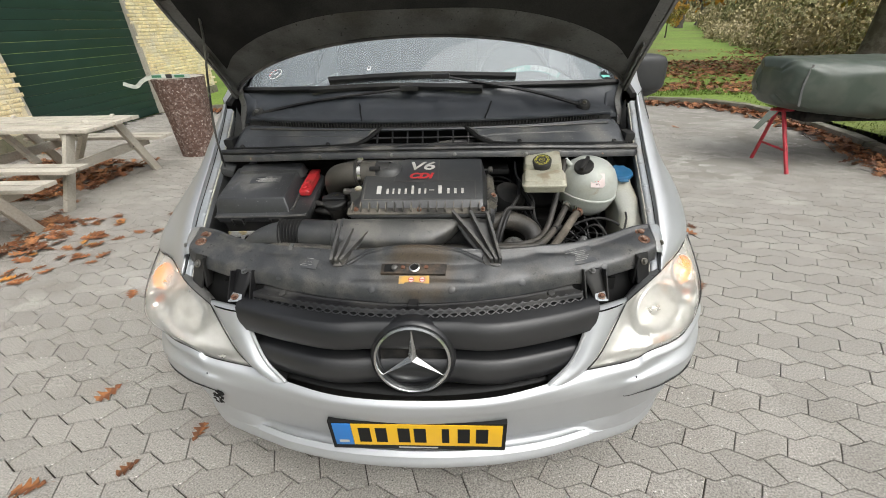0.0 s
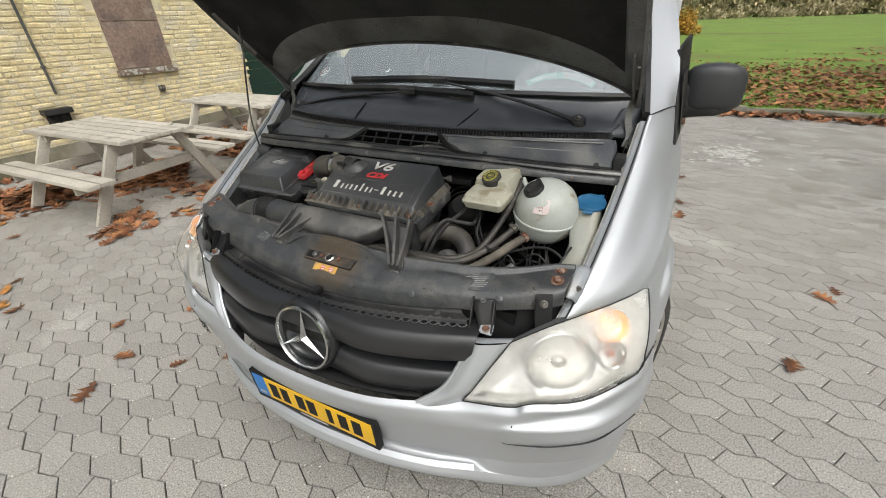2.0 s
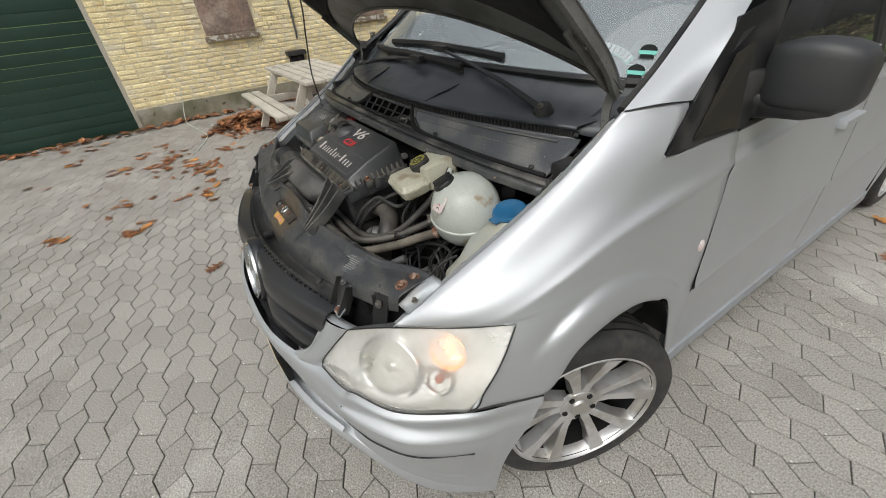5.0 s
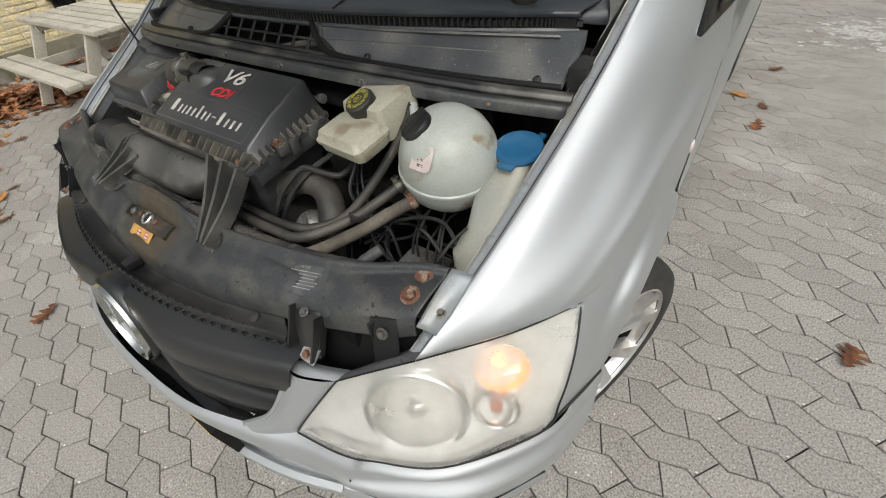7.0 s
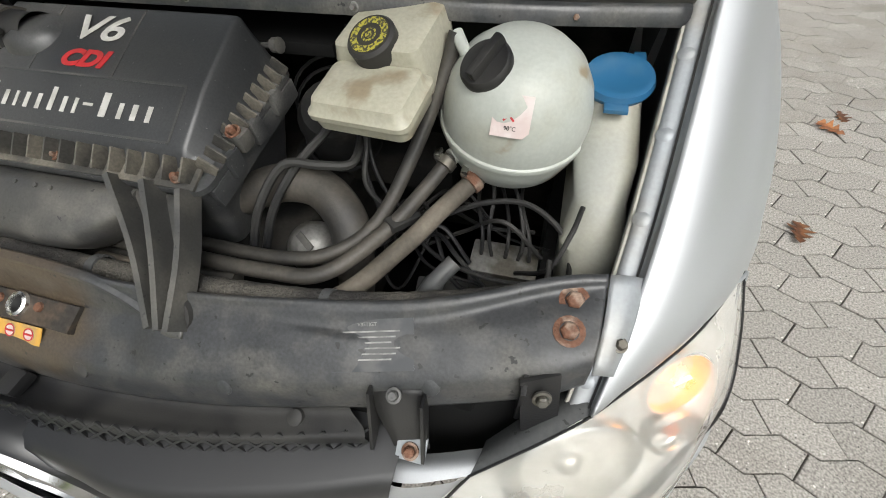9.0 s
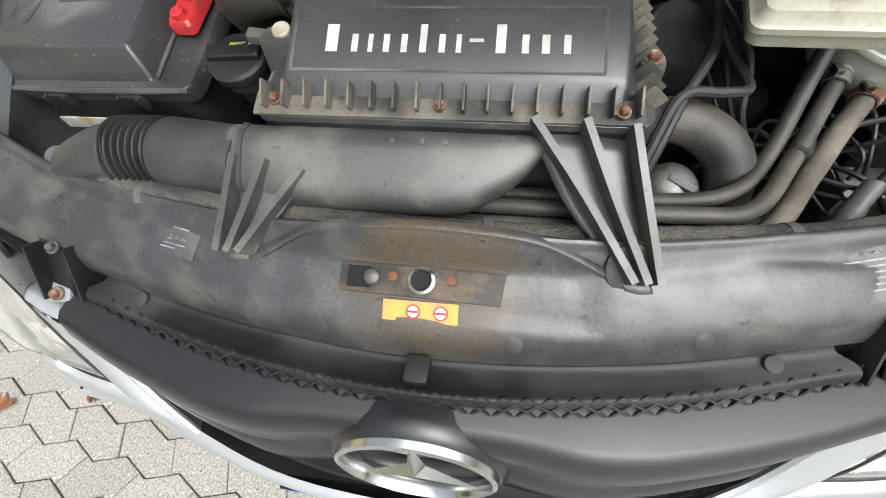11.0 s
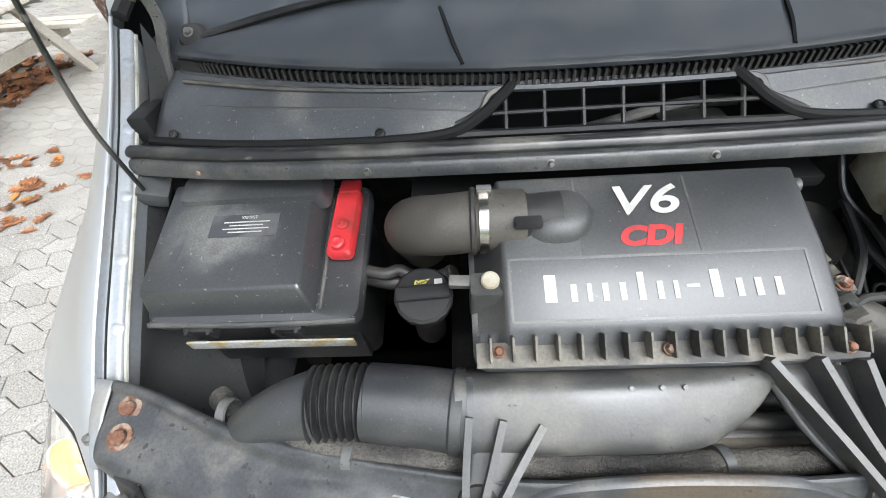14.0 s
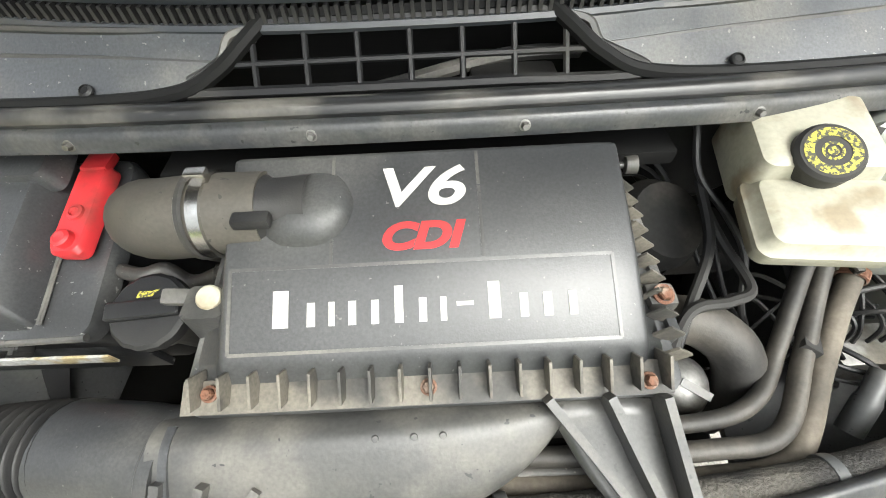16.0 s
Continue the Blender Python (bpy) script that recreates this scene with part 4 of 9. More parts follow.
for mir, s in SIDES:
    # fine seam round the painted corner strip
    seam = [(0.652, 0.107, 0.648), (0.640, 0.108, 0.612), (0.628, 0.106, 0.568), (0.70, 0.125, 0.570), (0.77, 0.1505, 0.577), (0.866, 0.2165, 0.581), (0.950, 0.3405, 0.587)]
    part("strip_seam", tube([mx((x + 0.001, y - 0.0008, z), s) for x, y, z in seam], 0.0024, 5, 50), PLASTIC, bumper)
    # grille cheek: the silver column between grille and lamp, with its ledge
    cheek = [[(0.385, 0.062, 0.658), (0.450, 0.100, 0.706), (0.487, 0.136, 0.780), (0.503, 0.164, 0.842)],
             [(0.42, 0.062, 0.657), (0.478, 0.088, 0.706), (0.518, 0.128, 0.780), (0.535, 0.160, 0.846)],
             [(0.47, 0.088, 0.662), (0.520, 0.108, 0.712), (0.563, 0.148, 0.790), (0.585, 0.176, 0.853)],
             [(0.507, 0.113, 0.667), (0.540, 0.135, 0.730), (0.580, 0.165, 0.800), (0.611, 0.190, 0.858)]]
    ck = sheet("grille_cheek", cheek, SILVER, 20, 12, mirror=mir, flip=False, parent=bumper, label="silver column beside the grille")
    lid = [[mx(p, 1) for p in ((0.503, 0.164, 0.842), (0.545, 0.166, 0.850), (0.611, 0.190, 0.858))], [(0.507, 0.180, 0.846), (0.55, 0.186, 0.853), (0.62, 0.208, 0.860)], [(0.515, 0.196, 0.836), (0.56, 0.204, 0.843), (0.625, 0.226, 0.850)]]
    sheet("cheek_ledge", lid, SILVER, 8, 8, mirror=mir, flip=False, parent=bumper)
    sheet("cheek_inner", [cheek[0], [(x + 0.01, y + 0.07, z) for x, y, z in cheek[0]], [(x + 0.03, y + 0.15, z) for x, y, z in cheek[0]]], PLATE_VOID_BLACK, 12, 5, mirror=mir, parent=bumper)
    part("inner_edge", tube([mx(p, s) for p in cheek[0]], 0.006, 6), SILVER, bumper)
# scuff on one corner of the bumper
rs = random.Random(5)
scuff = bmesh.new()
for k in range(26):
    u = rs.random()
    block((rs.uniform(0.003, 0.014), 0.0014, rs.uniform(0.003, 0.016)), (-0.640 - 0.03 * u + rs.uniform(-0.014, 0.014), 0.100 + 0.022 * u + rs.uniform(-0.001, 0.003), 0.570 - 0.075 * u), 0, bm=scuff, rot=Euler((0, rs.uniform(-0.6, 0.6), -0.36)).to_matrix())
part("scuff_mark", scuff, PLATE_VOID_BLACK, bumper, "black scuff on the bumper corner")

# grille
grille = part("grille", block((0.98, 0.02, 0.26), (0, 0.235, 0.765), 0.004), PLATE_VOID_BLACK, van, "black slatted grille with a chrome ring badge")


def gy(x, z):
    """Front line of the grille at a height."""
    return 0.060 + 0.40 * x * x + 0.20 * (z - 0.66) * 0.6


for z0, half, profile in ((0.818, 0.520, ((0.048, 0.078), (0.050, 0.016), (0.044, 0.004), (0.020, -0.004), (-0.024, -0.004), (-0.034, 0.006), (-0.046, 0.034), (-0.048, 0.065))),
                          (0.700, 0.488, ((0.046, 0.078), (0.048, 0.016), (0.042, 0.004), (0.014, -0.004), (-0.022, -0.002), (-0.034, 0.008), (-0.046, 0.034), (-0.048, 0.065)))):
    rows = [[(half * (i / 16 * 2 - 1) * (1 + 0.3 * dz), gy(half * (i / 16 * 2 - 1), z0 + dz) + d - 0.010 - 0.026 * (d < 0.02) * min(1.0, max(0.0, (abs(half * (i / 16 * 2 - 1)) - 0.10) / 0.12)), z0 + dz) for i in range(17)] for dz, d in profile]
    part("slat", surface(rows, 64, len(rows), False), GRILLE_PLASTIC, grille, "satin black grille slat", angle=80)


def lattice(parent, half, za, zb, ya, yb, n, bend):
    """Two rows of black diamonds between a rear and a front line."""
    bm = bmesh.new()
    for k in range(-n // 2, n // 2):
        for row in range(2):
            for f0, f1 in ((0, 1), (1, 0)):
                q = []
                for kk, f in ((k, (row + f0) / 2), (k + 1, (row + f1) / 2)):
                    x = half * 2 * kk / n
                    q.append((x, ya + (yb - ya) * f + bend * x * x, za + (zb - za) * f))
                tube(q, 0.0022, 4, 2, bm=bm)
    return part("mesh_strip", bm, GRILLE_PLASTIC, parent, "black diamond mesh", smooth=False)


lattice(grille, 0.487, 0.886, 0.858, 0.120, 0.098, 38, 0.36)
lattice(grille, 0.455, 0.776, 0.756, 0.112, 0.098, 34, 0.40)
sheet("grille_floor", [[(x, 0.030 + 0.40 * x * x, 0.645) for x in (-0.50, -0.25, 0, 0.25, 0.50)], [(x, 0.13 + 0.40 * x * x, 0.640) for x in (-0.50, -0.25, 0, 0.25, 0.50)], [(x, 0.26, 0.66) for x in (-0.50, -0.25, 0, 0.25, 0.50)]], PLATE_VOID_BLACK, 20, 6, parent=grille, t=0.004)
# badge: housing, ring and three plain arms
BADGE = aim((0.0, 0.050, 0.765), (0, -0.985, 0.175))
part("badge_housing", turned([(0.113, -0.100), (0.119, -0.060), (0.121, -0.022), (0.118, -0.006), (0.111, 0.000), (0.100, -0.005), (0.096, -0.018), (0.094, -0.050), (0, -0.052)], 64, BADGE), GRILLE_PLASTIC, grille, "black badge housing")
part("badge_ring", turned([(0.096, -0.010), (0.096, 0.004), (0.100, 0.010), (0.106, 0.008), (0.109, -0.006)], 56, BADGE), SATIN, grille, "satin chrome badge ring")
arms = bmesh.new()
for k in range(3):
    a = math.pi / 2 + 2 * math.pi * k / 3
    up = Vector((math.cos(a), math.sin(a), 0))
    sd = Vector((-math.sin(a), math.cos(a), 0))
    tip, root_l, root_r = up * 0.099, sd * 0.0145 - up * 0.0084, sd * -0.0145 - up * 0.0084
    ridge, back = Vector((0, 0, 0.010)), Vector((0, 0, -0.004))
    pts = [arms.verts.new(BADGE @ p) for p in (tip + Vector((0, 0, 0.001)), root_l + back, ridge, root_r + back)]
    arms.faces.new((pts[0], pts[1], pts[2]))
    arms.faces.new((pts[0], pts[2], pts[3]))
bmesh.ops.recalc_face_normals(arms, faces=arms.faces)
part("badge_emblem", arms, SATIN, grille, "chrome three-armed badge", smooth=False)
part("badge_well", turned([(0.0945, -0.026), (0.060, -0.027), (0, -0.027)], 48, BADGE), BAY, grille, "deep black field behind the emblem")

# number plate with plain bars for its signs
PLATE = plane_frame((0.003, 0.006, 0.497), (1, 0, 0), (0, -0.06, 1))
plate = part("number_plate", slab([(-0.264, -0.068), (0.264, -0.068), (0.264, 0.066), (-0.264, 0.066)], 0.022, PLATE, bevel=0.004), PLATE_VOID_BLACK, van, "yellow number plate with black signs in a black holder")
UP = Matrix.Translation((0, 0, 0.0015))
part("plate_face", slab([(-0.196, -0.046), (0.252, -0.046), (0.252, 0.058), (-0.196, 0.058)], 0.003, PLATE @ UP, bevel=0.002), PLATE_YELLOW, plate)
part("country_band", slab([(-0.252, -0.046), (-0.1965, -0.046), (-0.1965, 0.058), (-0.252, 0.058)], 0.003, PLATE @ UP, bevel=0.001), PLATE_BLUE, plate)
signs = [(-0.158, 0.006, 0.036, 0.070), (-0.108, 0.006, 0.034, 0.070), (-0.040, 0.006, 0.036, 0.070), (0.008, 0.006, 0.036, 0.070), (0.084, 0.006, 0.022, 0.070), (0.138, 0.006, 0.036, 0.070), (0.192, 0.006, 0.036, 0.070)]
for sign in signs:
    bars([sign], PLATE @ Matrix.Translation((0, 0, 0.0022)), PLATE_VOID_BLACK, plate, "plate_sign")
bars([(-0.224, -0.026, 0.03, 0.012)], PLATE @ Matrix.Translation((0, 0, 0.0022)), WHITE_INK, plate, "country_mark")
bars([(0.0, -0.057, 0.12, 0.006)], PLATE @ Matrix.Translation((0, 0, 0.0008)), WHITE_INK, plate, "dealer_mark")

# headlamps
for mir, s in SIDES:
    lens = [[(0.507, 0.111, 0.670), (0.60, 0.123, 0.684), (0.652, 0.135, 0.693), (0.690, 0.147, 0.711), (0.812, 0.210, 0.719), (0.926, 0.345, 0.734)],
            [(0.538, 0.118, 0.728), (0.615, 0.134, 0.741), (0.670, 0.146, 0.752), (0.732, 0.160, 0.764), (0.842, 0.226, 0.775), (0.938, 0.388, 0.790)],
            [(0.575, 0.152, 0.795), (0.650, 0.178, 0.812), (0.708, 0.202, 0.823), (0.768, 0.230, 0.833), (0.864, 0.305, 0.842), (0.932, 0.448, 0.852)],
            [(0.611, 0.190, 0.858), (0.660, 0.222, 0.882), (0.703, 0.252, 0.900), (0.745, 0.288, 0.911), (0.842, 0.393, 0.921), (0.913, 0.505, 0.920)]]
    # pale bezel tray: shares the lens's border and lies some centimetres behind it
    tray, edge_in, deep_in = [], [0.004, 0.05, 0.05, 0.004], [0.1, 1, 1, 1, 1, 0.1]
    for r, row in enumerate(lens):
        tray.append([(x - 0.45 * edge_in[r] * k * (x - 0.55) - 0.004, y + edge_in[r] * k + 0.004, z - 0.15 * edge_in[r] * k + (0.002 if r == 0 else -0.002 if r == 3 else 0)) for (x, y, z), k in zip(row, deep_in)])
    lamp = part("headlight", surface(tray, 30, 20, False, mir), REFLECTOR, van, "hazy headlamp with its side light glowing amber")
    glass = sheet("lens", lens, LENS, 36, 20, mirror=mir, flip=False, parent=lamp, label="hazy scratched lamp lens")
    glass.visible_shadow = False
    part("lens_seal", tube([mx(p, s) for p in lens[0] + [lens[1][-1], lens[2][-1], lens[3][-1]]], 0.0022, 6, 60), PLASTIC, lamp)
    part("lens_top_seal", tube([mx(p, s) for p in lens[3]], 0.0016, 6, 30), PLASTIC, lamp)
    part("lens_inner_seal", tube([mx(p, s) for p in (lens[0][0], lens[1][0], lens[2][0], lens[3][0])], 0.002, 6, 20), PLASTIC, lamp)
    m = aim((s * 0.736, 0.238, 0.792), (0.42 * s, -0.80, 0.42)) @ Matrix.Diagonal((1.14, 1.0, 1.0, 1.0))
    part("bowl", turned([(0.084, -0.012), (0.082, -0.002), (0.078, 0.004), (0.074, 0.002), (0.068, -0.016), (0.045, -0.034), (0, -0.042)], 40, m), BOWL, lamp, "pale main beam bowl")
    part("bowl_ring", turned([(0.0845, -0.002), (0.083, 0.004), (0.079, 0.0065), (0.0755, 0.004)], 48, m), SATIN, lamp, "satin bowl ring")
    pr = part("projector", turned([(0.074, 0.001), (0.062, 0.016), (0.045, 0.026), (0.022, 0.031), (0, 0.032)], 40, m), PROJECTOR, lamp, "clear domed main beam lens")
    pr.visible_shadow = False
    part("bulb_shield", turned([(0.020, -0.030), (0.018, -0.008), (0.010, 0.0), (0, 0.001)], 20, m), BOWL, lamp)
    m = aim((s * 0.838, 0.360, 0.862), (0.5 * s, -0.75, 0.42))
    part("indicator_bowl", turned([(0.046, 0.010), (0.044, 0.002), (0.036, -0.014), (0.02, -0.024), (0, -0.028)], 28, m), AMBER_GLOW, lamp, "lit amber side lamp")
    part("indicator_ring", turned([(0.050, 0.006), (0.048, 0.012), (0.045, 0.010)], 32, m), REFLECTOR, lamp)
    part("filament_streak", tube([m @ Vector((-0.034, -0.010, -0.002)), m @ Vector((0, -0.020, -0.006)), m @ Vector((0.030, -0.012, -0.002))], 0.003, 6), AMBER_HOT if s > 0 else AMBER_GLOW, lamp)
    glow = bpy.data.lights.new("side_light", "POINT")
    glow.energy, glow.color, glow.shadow_soft_size = 0.06 if s > 0 else 0.10, (1.0, 0.30, 0.02), 0.02
    gl_ob = new("side_light", glow)
    gl_ob.location = m @ Vector((0, 0, 0.004))
    gl_ob.parent = lamp
    m = aim((s * 0.853, 0.315, 0.806), (0.5 * s, -0.80, 0.35))
    part("turn_bowl", turned([(0.038, 0.008), (0.036, 0.0), (0.026, -0.012), (0, -0.018)], 28, m), BOWL, lamp)
    part("turn_ring", turned([(0.041, 0.004), (0.039, 0.010), (0.036, 0.008)], 32, m), SATIN, lamp)
    part("turn_bulb", turned([(0, 0.008), (0.009, 0.005), (0.012, -0.006), (0.008, -0.016)], 16, m), RED_BULB, lamp, "orange turn bulb")
    # stepped bezel blades beside the lamps
    for k in range(4):
        u = 0.18 + 0.2 * k
        a, b = np.array(lens[3][-1]), np.array(lens[0][-1])
        q = [tuple((a + (b - a) * t) + np.array((-0.018 - 0.009 * k, 0.012 - 0.006 * k, -0.006))) for t in (0.06, 0.5, 0.94)]
        part("bezel_blade", ribbon([mx(p, s) for p in q], 0.008, 0.002, up=(0.3 * s, -0.8, 0.3)), BOWL, lamp)
    q = [tuple(np.array(p) + np.array((0.01, 0.018, 0.022))) for p in lens[0][:4]]
    part("lower_blade", ribbon([mx(p, s) for p in q], 0.016, 0.003, up=(0, -0.5, 0.8)), BOWL, lamp)
    # flange on top of the lamp that runs in under the bonnet line
    top = [[(0.611, 0.190, 0.858), (0.675, 0.232, 0.889), (0.737, 0.282, 0.911)], [(0.618, 0.212, 0.862), (0.672, 0.254, 0.889), (0.722, 0.298, 0.908)], [(0.622, 0.235, 0.842), (0.668, 0.275, 0.868), (0.71, 0.315, 0.885)]]
    sheet("lamp_flange", top, BAY_GREY, 12, 6, mirror=mir, parent=lamp)

# ---- the van: cab, doors, glass, wheels ----
# windscreen: base curve, and top under the roof edge
WS_BASE = [(0.80, 1.075, 1.335), (0.60, 0.985, 1.345), (0.32, 0.925, 1.352), (0, 0.905, 1.355)]
WS_TOP = [(0.655, 1.80, 1.80), (0.45, 1.72, 1.815), (0.22, 1.675, 1.822), (0, 1.66, 1.825)]


def span(row):
    return row[:-1] + [(-x, y, z) for x, y, z in row[::-1]]


def between(a, b, u, lift=0.0):
    return [tuple(np.array(p) * (1 - u) + np.array(q) * u + np.array((0, -lift * 0.5, lift))) for p, q in zip(a, b)]


ws = sheet("windscreen", [span(WS_BASE), span(between(WS_BASE, WS_TOP, 0.35, 0.02)), span(between(WS_BASE, WS_TOP, 0.7, 0.02)), span(WS_TOP)], GLASS, 40, 14, flip=True, label="clear windscreen with small stickers")
ws.visible_shadow = False
part("windscreen_frit", tube([tuple(p) for p in spline([(x, y - 0.004, z + 0.004) for x, y, z in span(WS_BASE)], 30)], 0.012, 6, 60), PLASTIC, van, "black rubber windscreen edge")
roofrows = [span(WS_TOP), [(x * 1.05, y + 0.25, z + 0.05) for x, y, z in span(WS_TOP)], [(x * 1.1, 3.2, 1.89 if abs(x) < 0.5 else 1.865) for x, y, z in span(WS_TOP)], [(x * 1.1, 4.85, 1.86) for x, y, z in span(WS_TOP)]]
roof_panel = sheet("roof_panel", roofrows, SILVER, 24, 20, flip=True, label="silver van roof")
for mir, s in SIDES:
    # A-pillar: broad silver band from the wing up to the roof
    pil = [[(0.823, 0.922, 1.309), (0.800, 1.10, 1.400), (0.755, 1.40, 1.585), (0.690, 1.72, 1.775), (0.655, 1.82, 1.82)],
           [(0.868, 1.000, 1.318), (0.850, 1.18, 1.425), (0.805, 1.46, 1.60), (0.745, 1.77, 1.775), (0.70, 1.90, 1.845)],
           [(0.895, 1.090, 1.312), (0.884, 1.215, 1.435), (0.842, 1.45, 1.595), (0.778, 1.76, 1.755), (0.74, 1.95, 1.84)]]
    sheet("pillar", pil, SILVER, 30, 10, mirror=mir, flip=True, label="silver windscreen pillar")
    part("pillar_seam", tube([mx(p, s) for p in ((0.825, 0.921, 1.307), (0.869, 1.0, 1.316), (0.896, 1.09, 1.31))], 0.0018, 5), PLASTIC, van)
    part("screen_gutter", tube([mx(p, s) for p in ((0.812, 0.93, 1.305), (0.79, 1.10, 1.392), (0.745, 1.40, 1.577), (0.68, 1.72, 1.768))], 0.013, 6, 30), PLASTIC, van, "black rubber gutter strip")
    # corner window: black panel with a dark pane set on it
    tri = [(0.915, 0.992, 1.199), (0.943, 1.315, 1.206), (0.905, 1.41, 1.52), (0.872, 1.262, 1.475), (0.896, 1.095, 1.315)]
    b = bmesh.new()
    b.faces.new([b.verts.new(mx(p, s)) for p in tri])
    bmesh.ops.recalc_face_normals(b, faces=b.faces)
    cw = thick(part("corner_window", b, PLASTIC, van, "black framed triangular corner window", smooth=False), 0.012, 0)
    g3 = bmesh.new()
    g3.faces.new([g3.verts.new(mx((x + 0.012, y, z), s)) for x, y, z in ((0.917, 1.075, 1.222), (0.936, 1.245, 1.222), (0.903, 1.285, 1.420), (0.895, 1.225, 1.400))])
    pane = thick(part("pane", g3, SIDE_DARK, cw, smooth=False), 0.003, 0)
    # body side: front door, sliding door, rear quarter
    belt = 1.200
    for name, y0, y1, lab in (("front_door", 1.2856, 2.36, "silver front door with tinted window"), ("sliding_door", 2.366, 3.42, "silver sliding door with tinted window"), ("rear_quarter", 3.426, 4.86, "silver rear side panel")):
        ny = [y0 + (y1 - y0) * k / 4 for k in range(5)]
        k0 = 0.26
        bottom = [(0.945, y, k0) for y in ny]
        if name == "rear_quarter":
            bottom = [(0.955, y, 0.26 if abs(y - 4.0) > 0.40 else 0.355 + math.sqrt(0.405 ** 2 - (y - 4.0) ** 2)) for y in [3.426, 3.60, 3.80, 4.0, 4.20, 4.40, 4.86]]
            ny = [b[1] for b in bottom]
        ridge = [1.108 + 0.036 * min(1.0, (y - 1.28) / 0.5) for y in ny]
        rows = [[(0.941, y, belt + 0.003) for y in ny], [(0.9435, y, w + 0.034) for y, w in zip(ny, ridge)], [(0.9560, y, w + 0.010) for y, w in zip(ny, ridge)], [(0.9615, y, w - 0.004) for y, w in zip(ny, ridge)], [(0.9575, y, w - 0.040) for y, w in zip(ny, ridge)], [(0.960, y, 0.998) for y in ny], [(0.964, y, 0.85) for y in ny]]
        if name != "rear_quarter":
            rows += [[(0.966, y, 0.70 + 0.05 * (y - 1.3)) for y in ny], [(0.972, y, 0.655 + 0.05 * (y - 1.3)) for y in ny], [(0.962, y, 0.63 + 0.05 * (y - 1.3)) for y in ny], [(0.958, y, 0.48) for y in ny]]
        rows.append(bottom)
        d = sheet(name, rows, SILVER, 24, 40, mirror=mir, flip=True, label=lab)
        # window band
        ya, yb = y0 + (0.10 if name == "front_door" else 0.03), y1 - 0.03
        glassrow = [[(0.925, ya + 0.0, belt + 0.02), (0.925, yb, belt + 0.02)], [(0.875, ya + (0.12 if name == "front_door" else 0), 1.42), (0.875, yb, 1.42)], [(0.79, ya + (0.50 if name == "front_door" else 0), 1.70), (0.79, yb, 1.70)]]
        p = sheet("window_pane", glassrow, SIDE_GLASS, 8, 8, mirror=mir, flip=False, parent=d, label="tinted side window")
        p.visible_shadow = False
        part("window_rubber", tube([mx(q, s) for q in ((0.938, ya - 0.10, belt + 0.006), (0.931, yb + 0.03, belt + 0.004))], 0.011, 6), PLASTIC, d)
        for yy in ([y1] if name != "rear_quarter" else []):
            part("door_post", ribbon([mx(q, s) for q in ((0.928, yy, belt), (0.880, yy, 1.42), (0.79, yy, 1.72))], 0.07, 0.02, up=(s, 0, 0.3)), SILVER if name == "sliding_door" else PLASTIC, d)
        part("header_rail", tube([mx(q, s) for q in ((0.78, y0 + (0.55 if name == "front_door" else 0), 1.73), (0.775, y1, 1.735))], 0.03, 8), SILVER, d)
    sheet("roof_side", [[(0.79, 1.80, 1.745), (0.79, 3.0, 1.76), (0.79, 4.85, 1.75)], [(0.75, 1.90, 1.82), (0.76, 3.0, 1.84), (0.76, 4.85, 1.82)], [(0.70, 1.90, 1.865), (0.72, 3.0, 1.885), (0.72, 4.85, 1.86)]], SILVER, 10, 8, mirror=mir, flip=True, parent=roof_panel)
    part("door_handle", block((0.035, 0.19, 0.035), (s * 0.972, 2.20, 1.03), 0.012), SILVER, van)
    part("sill", block((0.06, 2.2, 0.07), (s * 0.93, 2.35, 0.265), 0.015), SILVER_INNER, van, "silver sill below the doors")
    part("side_repeater", turned([(0.017, 0), (0.016, 0.006), (0.010, 0.010), (0, 0.011)], 16, aim((s * 0.960, 1.246, 0.845), (s, 0, 0.05)), squash=(0.7, 1.3)), LABEL_WHITE, van, "small clear side indicator")
    # mirrors: one folded out, the other folded back along the door
    mm = Matrix.Translation((-0.035, 0, -0.012)) if s > 0 else Matrix.Translation((-0.93, 1.34, 0)) @ Matrix.Rotation(radians(-66), 4, "Z") @ Matrix.Translation((0.93, -1.34, 0))

    def loft(sections, power=3.2, n=24):
        """A closed skin over rounded cross-sections: (x, y, z, half depth, half height)."""
        bm = bmesh.new()
        rings = []
        for x, y, z, hy, hz in sections:
            ring = []
            for k in range(n):
                a = 2 * math.pi * k / n
                ca, sa = math.cos(a), math.sin(a)
                ring.append(bm.verts.new(mm @ Vector((s * x, y + hy * math.copysign(abs(ca) ** (2 / power), ca), z + hz * math.copysign(abs(sa) ** (2 / power), sa)))))
            rings.append(ring)
        for a, b in zip(rings, rings[1:]):
            for k in range(n):
                bm.faces.new((a[k], a[(k + 1) % n], b[(k + 1) % n], b[k]))
        bm.faces.new(rings[0][::-1])
        bm.faces.new(rings[-1])
        bmesh.ops.recalc_face_normals(bm, faces=bm.faces)
        return bm

